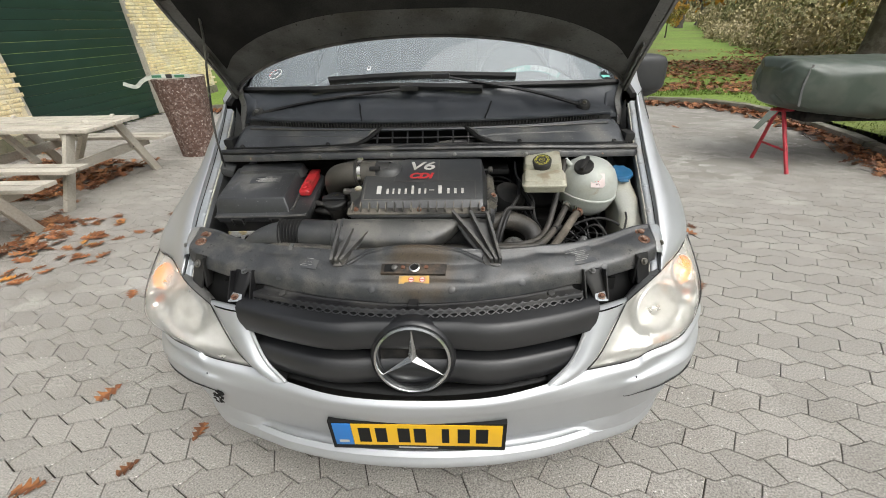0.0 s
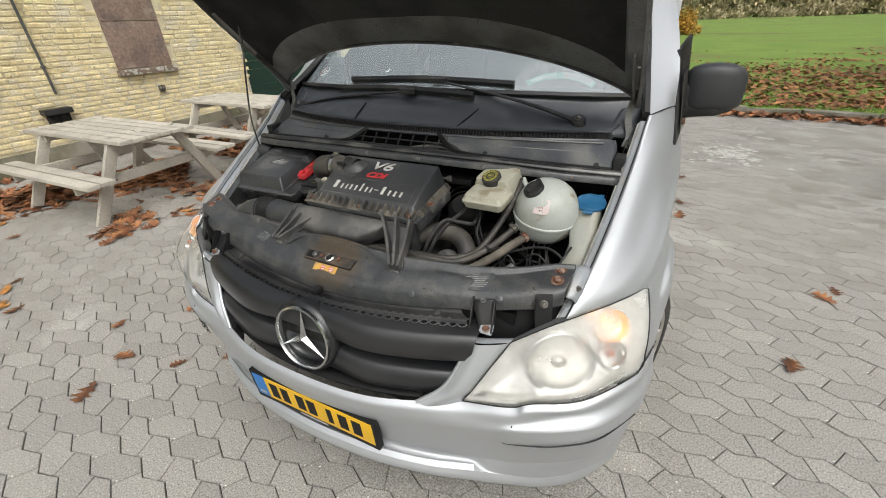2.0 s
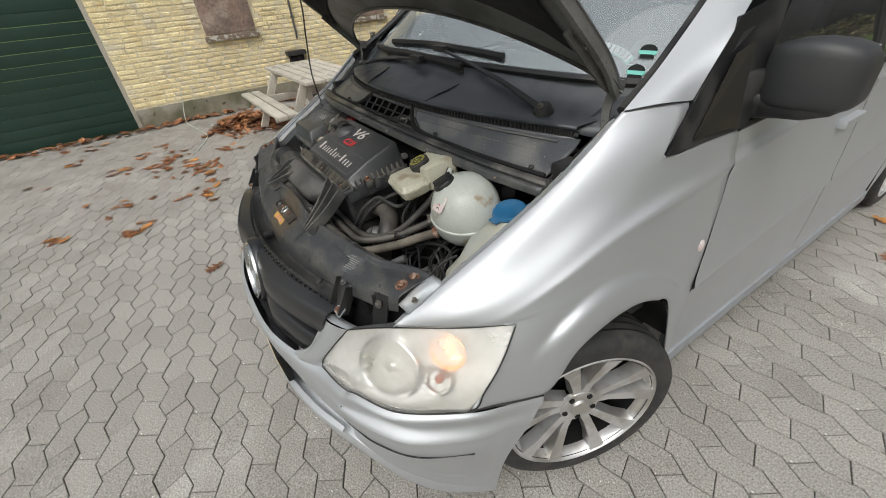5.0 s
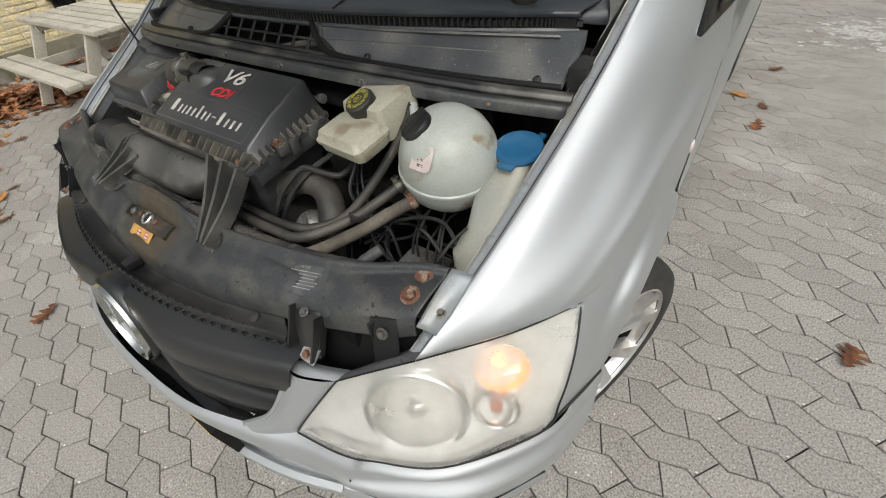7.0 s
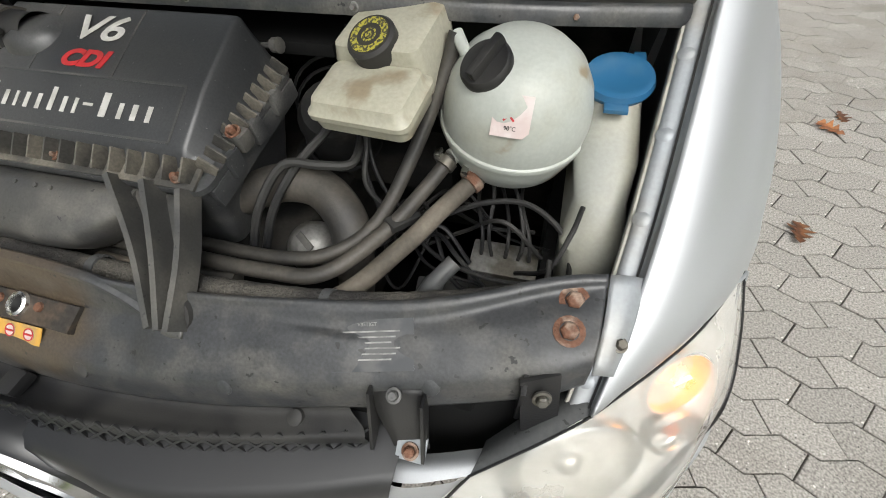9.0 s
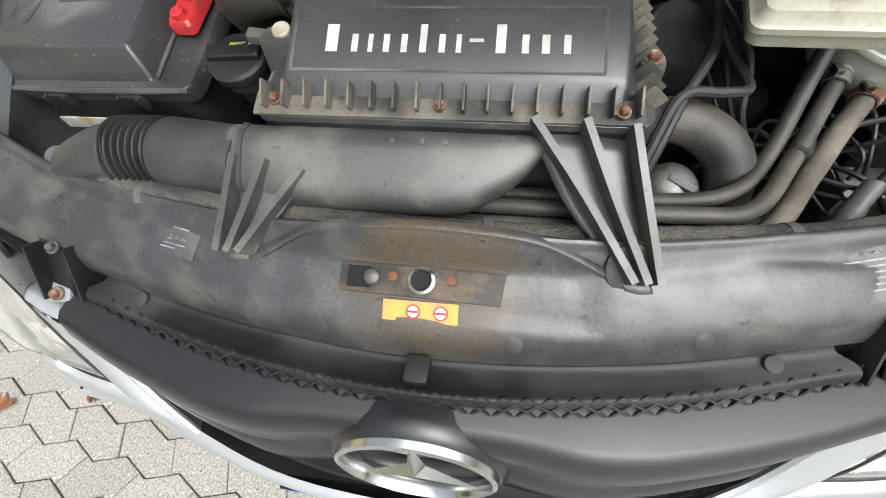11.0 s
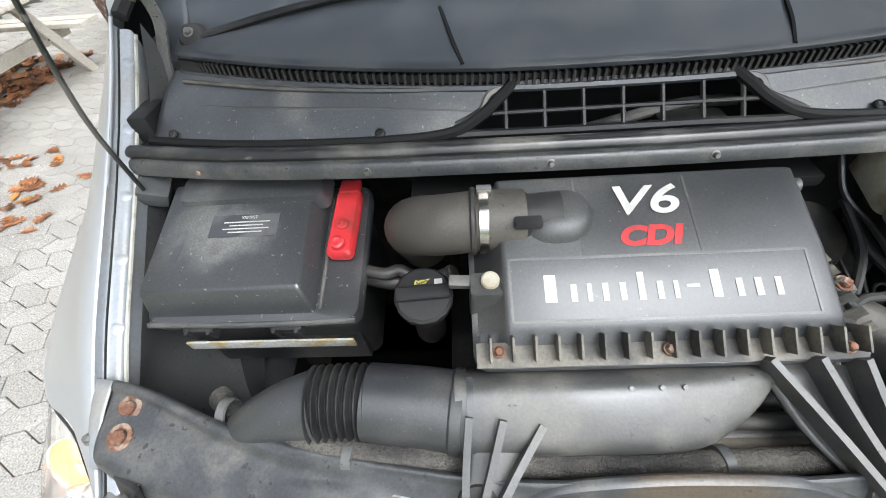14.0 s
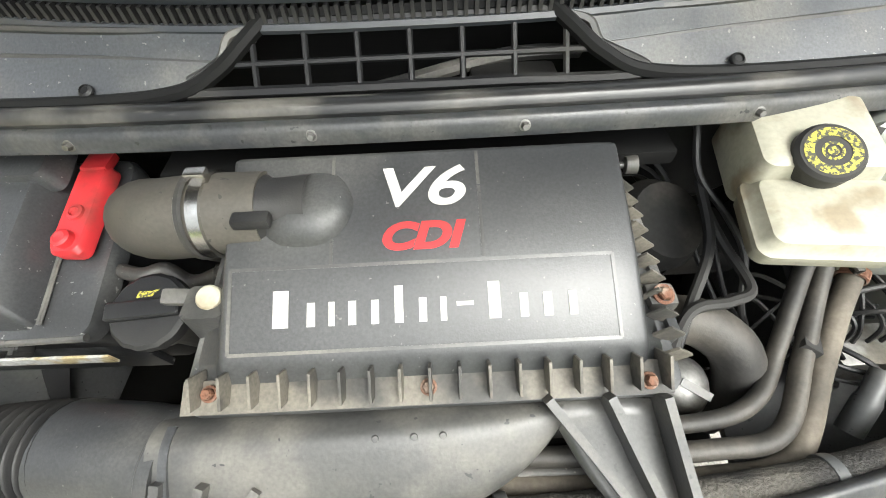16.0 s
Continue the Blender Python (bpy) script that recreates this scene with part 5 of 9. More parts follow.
    mir_ob = part("mirror", loft([(0.962, 1.402, 1.334, 0.046, 0.056), (0.966, 1.400, 1.336, 0.056, 0.068), (0.976, 1.397, 1.340, 0.062, 0.077), (1.01, 1.392, 1.346, 0.067, 0.083), (1.06, 1.394, 1.349, 0.069, 0.085), (1.11, 1.402, 1.347, 0.067, 0.082), (1.142, 1.412, 1.343, 0.060, 0.075), (1.158, 1.420, 1.338, 0.050, 0.062), (1.166, 1.426, 1.334, 0.036, 0.045)], power=4.6), MIRROR_PLASTIC, van, "black plastic door mirror")
    part("mirror_skirt", loft([(0.925, 1.325, 1.268, 0.045, 0.045), (0.955, 1.350, 1.268, 0.045, 0.045), (0.985, 1.385, 1.268, 0.050, 0.038), (1.03, 1.395, 1.264, 0.058, 0.026), (1.08, 1.400, 1.264, 0.060, 0.022), (1.13, 1.412, 1.275, 0.050, 0.018), (1.15, 1.42, 1.285, 0.035, 0.012)], power=4.0), PLASTIC, mir_ob)
    part("mirror_arm", loft([(0.930, 1.31, 1.30, 0.05, 0.075), (0.95, 1.33, 1.30, 0.045, 0.062), (0.975, 1.37, 1.31, 0.042, 0.05), (0.985, 1.385, 1.315, 0.04, 0.045)]), PLASTIC, mir_ob)
    mb = block((0.15, 0.004, 0.13), (s * 1.07, 1.466, 1.348), 0.002)
    for v in mb.verts:
        v.co = mm @ v.co
    part("mirror_glass", mb, CHROME, mir_ob)

# rear wall of the body
part("tailgate", block((1.78, 0.05, 1.55), (0, 4.86, 1.05), 0.02), SILVER, van, "silver tailgate")
part("underbody", block((1.55, 4.0, 0.06), (0, 2.8, 0.28), 0.01), BAY, van, "dark underbody")
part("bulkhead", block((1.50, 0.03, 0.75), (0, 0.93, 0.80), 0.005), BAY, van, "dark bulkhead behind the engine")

# interior
part("dashboard", surface([[(-0.78, 1.10, 1.30), (-0.3, 0.97, 1.31), (0.3, 0.97, 1.31), (0.78, 1.10, 1.30)], [(-0.78, 1.35, 1.30), (-0.3, 1.33, 1.32), (0.3, 1.33, 1.33), (0.78, 1.35, 1.31)], [(-0.78, 1.50, 1.22), (-0.3, 1.52, 1.20), (0.3, 1.52, 1.20), (0.78, 1.50, 1.22)], [(-0.78, 1.50, 0.85), (-0.3, 1.52, 0.85), (0.3, 1.52, 0.85), (0.78, 1.50, 0.85)]], 20, 16, True), INTERIOR, van, "grey dashboard behind the windscreen")
part("cab_floor", block((1.7, 3.4, 0.05), (0, 2.8, 0.55), 0), INTERIOR, van)
part("cab_partition", block((1.66, 0.04, 1.15), (0, 2.75, 1.12), 0.01), INTERIOR, van, "grey partition behind the seats")
for x in (-0.50, -0.05, 0.48):
    seat = part("seat", block((0.46, 0.48, 0.16), (x, 2.05, 0.90), 0.05, seg=4), SEAT_CLOTH, van, "dark cloth cab seat")
    part("backrest", block((0.46, 0.14, 0.62), (x, 2.34, 1.25), 0.05, seg=4, rot=Euler((radians(-14), 0, 0)).to_matrix()), SEAT_CLOTH, seat)
    part("headrest", block((0.24, 0.09, 0.17), (x, 2.43, 1.62), 0.035, seg=4), SEAT_CLOTH, seat)
wheel_m = aim((0.42, 1.62, 1.30), (0, -0.88, 0.45))
part("steering_wheel", tube([wheel_m @ Vector((0.19 * math.cos(a), 0.19 * math.sin(a), 0)) for a in (2 * math.pi * k / 24 for k in range(25))], 0.014, 8, 49), PLASTIC, van, "black steering wheel")
part("wheel_boss", turned([(0.07, -0.03), (0.075, 0.0), (0.05, 0.02), (0, 0.022)], 20, wheel_m), PLASTIC, van)
part("rear_view_mirror", block((0.22, 0.03, 0.07), (0.0, 1.62, 1.70), 0.012), PLASTIC, van)


def on_screen(x, u, lift=0.004):
    """A frame lying on the windscreen at x, u of the way up."""
    b = spline(span(WS_BASE), 81)
    t = spline(span(WS_TOP), 81)
    k = min(range(81), key=lambda i: abs((b[i][0] * (1 - u) + t[i][0] * u) - x))
    p = b[k] * (1 - u) + t[k] * u
    up = t[k] - b[k]
    right = b[max(k - 1, 0)] - b[min(k + 1, 80)]
    m = plane_frame(p, right, up)
    n = m.to_3x3() @ Vector((0, 0, 1))
    lifted = 0.02 * (1 - abs(2 * u - 1)) + lift
    m.translation = Vector(p) + n * lifted
    return m


def arc_band(r0, r1, a0, a1, m, n=14, z=0.001):
    """A flat ring sector standing on a frame, its arc upwards."""
    bm = bmesh.new()
    v = [[bm.verts.new(m @ Vector((r * math.sin(a), r * math.cos(a) - r1, z))) for r in (r0, r1)] for a in (radians(a0 + (a1 - a0) * k / n) for k in range(n + 1))]
    for p, q in zip(v, v[1:]):
        bm.faces.new((p[0], p[1], q[1], q[0]))
    bmesh.ops.recalc_face_normals(bm, faces=bm.faces)
    return bm


MARK = plane_frame((0.452, 1.297, 1.389), (1, 0, 0), (0, 0.55, 0.84))
st = part("dashboard_card", arc_band(0.258, 0.286, -31, 31, MARK), TEAL, van, "teal arched card with a white number field on the dashboard")
part("number_field", arc_band(0.260, 0.284, 2, 29, MARK, z=0.0016), LABEL_PALE, st, "white number field")
for k, ch in enumerate("621303"):
    a = radians(5 + 4.2 * k)
    lettering(ch, 0.026, MARK @ Matrix.Translation((0.272 * math.sin(a), 0.272 * math.cos(a) - 0.286, 0.0022)) @ Matrix.Rotation(-a, 4, "Z"), PLATE_VOID_BLACK, st, bold=0.0002)
part("card_foot", block((0.22, 0.006, 0.03), (0.45, 1.322, 1.345), 0.002), INTERIOR, st)
for k in range(8):
    a = radians(-26 + 3.0 * k)
    bars([(0.272 * math.sin(a), 0.272 * math.cos(a) - 0.286, 0.008, 0.012)], MARK @ Matrix.Translation((0, 0, 0.0018)), LABEL_PALE, st, "card_print")
for x, u in ((0.722, 0.125), (0.738, 0.045)):
    mk = on_screen(x, u)
    rst = part("round_sticker", turned([(0, 0.001), (0.022, 0.001), (0.023, 0)], 24, mk), TEAL, van, "small round teal and black sticker")
    part("sticker_top", arc_band(0.001, 0.022, -90, 90, mk @ Matrix.Translation((0, 0.022, 0)), z=0.0016), PLATE_VOID_BLACK, rst)
    part("sticker_base", slab([(-0.019, -0.026), (0.019, -0.026), (0.016, -0.014), (-0.016, -0.014)], 0.0006, mk @ Matrix.Translation((0, 0, 0.002))), PLATE_VOID_BLACK, rst)
rb = part("round_badge", turned([(0.026, 0.001), (0.031, 0.001), (0.0315, 0)], 28, on_screen(-0.66, 0.105)), LABEL_PALE, van, "round white dial sticker")
for k in range(10):
    a = 2 * math.pi * k / 10
    bars([(0, 0.0285, 0.004, 0.007)], on_screen(-0.66, 0.105) @ Matrix.Rotation(a, 4, "Z") @ Matrix.Translation((0, 0, 0.0016)), RED_INK if k in (1, 2, 3) else PLATE_VOID_BLACK, rb, "dial_mark")
bars([(0.002, 0, 0.020, 0.006)], on_screen(-0.66, 0.105) @ Matrix.Rotation(0.6, 4, "Z") @ Matrix.Translation((0, 0, 0.0014)), LABEL_PALE, rb, "dial_pointer")
part("small_sticker", slab([(-0.007, -0.012), (0.007, -0.012), (0.007, 0.012), (-0.007, 0.012)], 0.001, on_screen(-0.24, 0.125)), LABEL_PALE, van, "tiny white sticker on the windscreen")
bars([(0, 0.0, 0.007, 0.014)], on_screen(-0.24, 0.125) @ Matrix.Translation((0, 0, 0.0012)), INTERIOR, van, "sticker_mark")


# wheels
def wheel(y, s, front):
    turn = radians(20) if front else 0.0
    axis = Vector((s * math.cos(turn), -s * math.sin(turn), 0))
    face = Vector((s * 0.938, y, 0.356 if front else 0.350))
    ax = aim(face - axis * 0.075, axis)
    w = part("wheel", turned([(0.225, -0.10), (0.290, -0.105), (0.328, -0.095), (0.340, -0.075), (0.343, -0.03), (0.343, 0.03), (0.340, 0.072), (0.330, 0.092), (0.308, 0.104), (0.276, 0.102), (0.252, 0.090)], 64, ax), TYRE, van, "silver ten-spoke alloy wheel with black tyre")
    groove = bmesh.new()
    for z in (-0.05, -0.017, 0.017, 0.05):
        turned([(0.3435, z - 0.004), (0.345, z - 0.002), (0.345, z + 0.002), (0.3435, z + 0.004)], 48, ax, groove)
    part("tread", groove, PLATE_VOID_BLACK, w)
    rim = part("rim", turned([(0.246, 0.055), (0.250, 0.080), (0.256, 0.094), (0.263, 0.101), (0.270, 0.096)], 64, ax), ALLOY, w, "silver alloy rim")
    part("rim_well", turned([(0, -0.06), (0.240, -0.06), (0.242, 0.0), (0.246, 0.056)], 48, ax), PLATE_VOID_BLACK, rim, "dark inside of the rim")
    part("brake_disc", turned([(0.06, -0.03), (0.15, -0.03), (0.15, -0.045)], 40, ax), METAL, rim)
    for k in range(5):
        for d in (-0.29, 0.29):
            a = 2 * math.pi * (k + 0.25) / 5 + d
            sp = bmesh.new()
            rows = []
            for r, wd, z in ((0.045, 0.018, 0.058), (0.11, 0.018, 0.066), (0.19, 0.023, 0.084), (0.255, 0.033, 0.097)):
                aa = a + 0.5 * d * (0.258 - r) / 0.258 * -1.0
                ctr = Vector((r * math.cos(aa), r * math.sin(aa), z))
                side = Vector((-math.sin(aa), math.cos(aa), 0)) * wd
                rows.append([ctr - side - Vector((0, 0, 0.045)), ctr - side * 0.85, ctr + side * 0.1 + Vector((0, 0, 0.001)), ctr + side * 0.85, ctr + side - Vector((0, 0, 0.045))])
            grid = [[sp.verts.new(ax @ q) for q in row] for row in rows]
            for g0, g1 in zip(grid, grid[1:]):
                for i in range(4):
                    sp.faces.new((g0[i], g0[i + 1], g1[i + 1], g1[i]))
            bmesh.ops.recalc_face_normals(sp, faces=sp.faces)
            part("spoke", sp, ALLOY, w, angle=30)
    hub = part("hub_cap", turned([(0.075, 0.050), (0.070, 0.064), (0.036, 0.066), (0.034, 0.070), (0.030, 0.074), (0, 0.075)], 32, ax), ALLOY, w)
    for k in range(5):
        a = 2 * math.pi * (k + 0.75) / 5
        part("wheel_bolt", turned([(0.013, 0.055), (0.012, 0.062), (0.009, 0.070), (0, 0.070)], 8, ax @ Matrix.Translation((0.055 * math.cos(a), 0.055 * math.sin(a), 0))), PLATE_VOID_BLACK, w)


for s in (1, -1):
    wheel(0.798, s, True)
    wheel(4.0, s, False)

# bonnet, raised on its hinges
HOOD_REAR = [(0.785, 0.965, 1.345), (0.70, 0.905, 1.405), (0.52, 0.835, 1.475), (0.28, 0.785, 1.525), (0, 0.768, 1.542)]
UPWAY = np.array((0, -0.715, 0.70))


hood_lines = [span(HOOD_REAR), [tuple(np.array(p) + UPWAY * (0.10 + 0.05 * abs(p[0])) + np.array((0, 0.01, 0.012))) for p in span(HOOD_REAR)]]
for k, nar in ((0.46, 0.985), (0.64, 0.965), (0.82, 0.93), (0.95, 0.88)):
    hood_lines.append([tuple(np.array((x * nar, 0.965, 1.345)) + UPWAY * (k + 0.03 * (1 - (x / 0.8) ** 2)) + np.array((0, 0.70, 0.715)) * 0.05 * (1 - (x / 0.80) ** 2)) for x, y, z in span(HOOD_REAR)])
hood = sheet("bonnet", hood_lines, SILVER, 40, 24, flip=True, label="open silver bonnet with a dark underside")
inner = [[tuple(np.array(p) + np.array((0, -0.022, -0.022))) for p in row] for row in hood_lines]
inner[0] = [tuple(np.array(p) + np.array((0, -0.004, -0.004))) for p in hood_lines[0]]
sheet("bonnet_frame", inner[:3], BONNET_INNER, 40, 12, flip=False, parent=hood, label="dusty grey inner panel of the bonnet")
pad = [[tuple(np.array((p[0] * 0.93, p[1], p[2])) + np.array((0, -0.026, -0.026)) + UPWAY * (0.02 if i == 1 else 0)) for p in row] for i, row in enumerate(hood_lines) if i]
sheet("bonnet_lining", pad, LINING, 30, 14, flip=False, parent=hood, label="black bonnet insulation")
part("bonnet_edge", tube([tuple(np.array(p) + np.array((0, -0.006, -0.006))) for p in span(HOOD_REAR)], 0.006, 6, 60), SEAL, hood)
for s in (1, -1):
    edge = [tuple(np.array(row[0 if s > 0 else -1])) for row in hood_lines]
    part("bonnet_side_rail", ribbon([tuple(np.array(p) + np.array((-0.008 * s, -0.012, -0.012))) for p in edge], 0.035, 0.012, up=(s, 0.2, 0.2)), BONNET_INNER, hood, "grey bonnet edge rail")
    # hinge arm
    part("hinge_arm", ribbon([mx(q, s) for q in ((0.770, 0.985, 1.345), (0.765, 0.93, 1.36), (0.757, 0.86, 1.425), (0.752, 0.78, 1.50))], 0.034, 0.006, up=(s, 0, 0)), BONNET_INNER, hood, "dirty steel bonnet hinge")
    for k, q in enumerate(((0.775, 0.905, 1.395), (0.768, 0.83, 1.462))):
        bolt(mx(q, s), (s * 0.9, -0.3, 0.1), 0.007, BRIGHT, hood)
    part("hinge_strap", ribbon([mx(q, s) for q in ((0.765, 0.95, 1.345), (0.758, 0.945, 1.29), (0.772, 0.93, 1.235), (0.765, 0.90, 1.20))], 0.022, 0.005, up=(0.2 * s, -1, 0.2)), BONNET_INNER, hood)
# prop rod
part("prop_rod", tube([(-0.748, 0.672, 1.125), (-0.735, 0.655, 1.26), (-0.712, 0.662, 1.42), (-0.689, 0.669, 1.56), (-0.665, 0.64, 1.72)], 0.0036, 8, 40), SEAL, hood, "thin dark bonnet prop rod")
part("prop_holder", block((0.05, 0.055, 0.035), (-0.755, 0.70, 1.105), 0.012, rot=Euler((0.3, 0.5, 0.3)).to_matrix()), BAY_GREY, hood, "grey plastic prop rod holder")

# ---- the van: engine bay ----
def sym(row):
    return [(-x, y, z) for x, y, z in row[:0:-1]] + row


panel_rows = [
    [(0, 0.164, 0.872), (0.25, 0.182, 0.880), (0.50, 0.232, 0.900), (0.66, 0.275, 0.925), (0.715, 0.300, 0.935)],
    [(0, 0.170, 0.898), (0.25, 0.188, 0.905), (0.50, 0.238, 0.925), (0.66, 0.280, 0.952), (0.715, 0.305, 0.968)],
    [(0, 0.182, 0.918), (0.25, 0.200, 0.926), (0.50, 0.250, 0.942), (0.66, 0.294, 0.970), (0.718, 0.320, 0.982)],
    [(0, 0.218, 0.946), (0.25, 0.234, 0.950), (0.50, 0.284, 0.962), (0.66, 0.332, 0.984), (0.720, 0.352, 0.990)],
    [(0, 0.246, 0.962), (0.25, 0.256, 0.962), (0.50, 0.306, 0.970), (0.66, 0.366, 0.990), (0.722, 0.385, 0.996)],
    [(0, 0.258, 0.990), (0.22, 0.268, 0.976), (0.50, 0.318, 0.982), (0.66, 0.376, 1.000), (0.722, 0.394, 1.004)],
    [(0, 0.268, 1.000), (0.22, 0.276, 0.984), (0.50, 0.326, 0.982), (0.66, 0.383, 0.998), (0.722, 0.400, 1.000)],
    [(0, 0.272, 0.960), (0.22, 0.280, 0.955), (0.50, 0.330, 0.960), (0.66, 0.386, 0.975), (0.722, 0.402, 0.975)]]
panel_bm = surface([sym(r) for r in panel_rows], 130, 60, flip=True)
for v in panel_bm.verts:
    x, y, z = v.co
    # shallow dents and pressed fields
    v.co.z += 0.0022 * noise.noise((x * 9, y * 14, 1.0)) + 0.001 * noise.noise((x * 30, y * 30, 4.0))
    field = max(0.0, min(1.0, (0.215 - abs(x)) / 0.04, (y - 0.186) / 0.02, (0.262 - y) / 0.02))
    v.co.z -= 0.006 * field * field * (3 - 2 * field)
    field = max(0.0, min(1.0, (abs(x) - 0.33) / 0.02, (0.48 - abs(x)) / 0.02, (y - 0.208) / 0.015, (0.285 - y) / 0.015))
    v.co.z += 0.004 * field * field * (3 - 2 * field)
radiator_panel = part("radiator_panel", panel_bm, RADPANEL, van, "dusty dark radiator crosspanel with lock plate", angle=50)
thick(radiator_panel, 0.003)


def on_panel(x, v):
    """A frame on the radiator panel: x across, v 0 at the front to 1 at the back."""
    def at(xx, vv):
        rows = [spline(sym(r), 131) for r in panel_rows]
        k = min(range(131), key=lambda i: abs(rows[2][i][0] - xx))
        return spline([r[k] for r in rows], 61)[int(round(vv * 60))]
    p, q, r = at(x, v), at(x + 0.03, v), at(x, min(1, v + 0.06))
    return plane_frame(p, q - p, r - p)


# lock plate
LOCK = on_panel(0.0, 0.46) @ Matrix.Translation((0.0, 0, 0.0))
lock = part("lock_plate", slab([(-0.098, -0.018), (0.09, -0.022), (0.095, 0.014), (-0.098, 0.016)], 0.010, LOCK @ Matrix.Translation((0, 0, 0.004)), bevel=0.003), RUSTY_DARK, radiator_panel, "steel bonnet lock plate with a round catch hole")
part("lock_slot", slab([(-0.088, -0.013), (-0.060, -0.013), (-0.060, 0.012), (-0.088, 0.012)], 0.001, LOCK @ Matrix.Translation((0, 0, 0.0048))), PLATE_VOID_BLACK, lock, smooth=False)
part("lock_knob", turned([(0.010, 0), (0.009, 0.006), (0.005, 0.009), (0, 0.009)], 14, LOCK @ Matrix.Translation((-0.058, 0, 0.004))), DUSTIER, lock)
part("catch_ring", turned([(0.017, 0.004), (0.016, 0.008), (0.0125, 0.010), (0.0105, 0.006), (0.0105, 0.002)], 24, LOCK), BRIGHT, lock, "worn bright catch ring")
part("catch_hole", turned([(0, 0.0046), (0.0125, 0.0046)], 20, LOCK), PLATE_VOID_BLACK, lock)
for x in (-0.034, 0.034):
    part("rivet", turned([(0.007, 0.003), (0.006, 0.007), (0, 0.008)], 12, LOCK @ Matrix.Translation((x, 0.002, 0))), RUST, lock)
lab = part("warning_label", slab([(-0.044, -0.012), (0.044, -0.012), (0.044, 0.012), (-0.044, 0.012)], 0.001, on_panel(-0.002, 0.345) @ Matrix.Translation((0, 0, 0.0025))), LABEL_GOLD, radiator_panel, "amber warning label with two round signs")
for x in (-0.008, 0.024):
    part("round_sign", turned([(0, 0.0030), (0.0085, 0.0030), (0.0085, 0.0026)], 20, on_panel(-0.002, 0.35) @ Matrix.Translation((x, 0, 0))), LABEL_WHITE, lab)
    part("sign_ring", turned([(0.0068, 0.0033), (0.0086, 0.0033)], 20, on_panel(-0.002, 0.35) @ Matrix.Translation((x, 0, 0))), RED_INK, lab)
    bars([(x, 0, 0.013, 0.0024)], on_panel(-0.002, 0.35) @ Matrix.Translation((0, 0, 0.0038)) @ Matrix.Rotation(0.0, 4, "Z"), RED_INK, lab, "sign_bar")
# raised lip between the two duct legs
part("panel_ridge", tube([tuple(on_panel(x, v) @ Vector((0, 0, 0.001))) for x, v in ((-0.200, 0.52), (-0.185, 0.66), (-0.15, 0.78), (-0.05, 0.83), (0.05, 0.83), (0.14, 0.80), (0.185, 0.70), (0.20, 0.56))], 0.0075, 8, 60, flat=0.7), RADPANEL, radiator_panel)
for x in (-0.40, -0.12, 0.10, 0.31, 0.55):
    part("panel_dimple", turned([(0.012, 0.0005), (0.011, 0.003), (0.006, 0.0045), (0, 0.0045)], 16, on_panel(x, 0.22)), RADPANEL, radiator_panel)
part("panel_hole", slab([(-0.007, -0.005), (0.007, -0.005), (0.007, 0.005), (-0.007, 0.005)], 0.001, on_panel(0.285, 0.72) @ Matrix.Translation((0, 0, 0.002))), PLATE_VOID_BLACK, radiator_panel, smooth=False)
# printed notices
NOTE = on_panel(0.47, 0.42) @ Matrix.Translation((0, 0, 0.003))
note = part("notice_label", slab([(-0.062, -0.028), (0.062, -0.028), (0.062, 0.030), (-0.062, 0.030)], 0.0008, NOTE), LABEL_BLACK, radiator_panel, "black printed notice with white lines")
lettering("VIGTIGT", 0.006, NOTE @ Matrix.Translation((0.008, 0.024, 0.0006)), FADED_INK, note)
bars([(0.004 + 0.001 * (k % 3), 0.016 - 0.0062 * k, 0.085 - 0.012 * (k % 3), 0.0018) for k in range(6)], NOTE @ Matrix.Translation((0, 0, 0.0005)), FADED_INK, note, "print")
NOTE2 = on_panel(-0.325, 0.46) @ Matrix.Translation((0, 0, 0.003))
note2 = part("coolant_label", slab([(-0.036, -0.021), (0.036, -0.021), (0.036, 0.024), (-0.036, 0.024)], 0.0008, NOTE2), LABEL_BLACK, radiator_panel, "small black printed data label")
lettering("R134a", 0.006, NOTE2 @ Matrix.Translation((0.010, 0.001, 0.0006)), FADED_INK, note2)
bars([(-0.004, 0.014, 0.045, 0.002), (-0.016, 0.003, 0.026, 0.0016), (-0.016, -0.001, 0.026, 0.0016), (-0.006, -0.007, 0.05, 0.0016), (-0.012, -0.012, 0.035, 0.0016)], NOTE2 @ Matrix.Translation((0, 0, 0.0005)), FADED_INK, note2, "print")
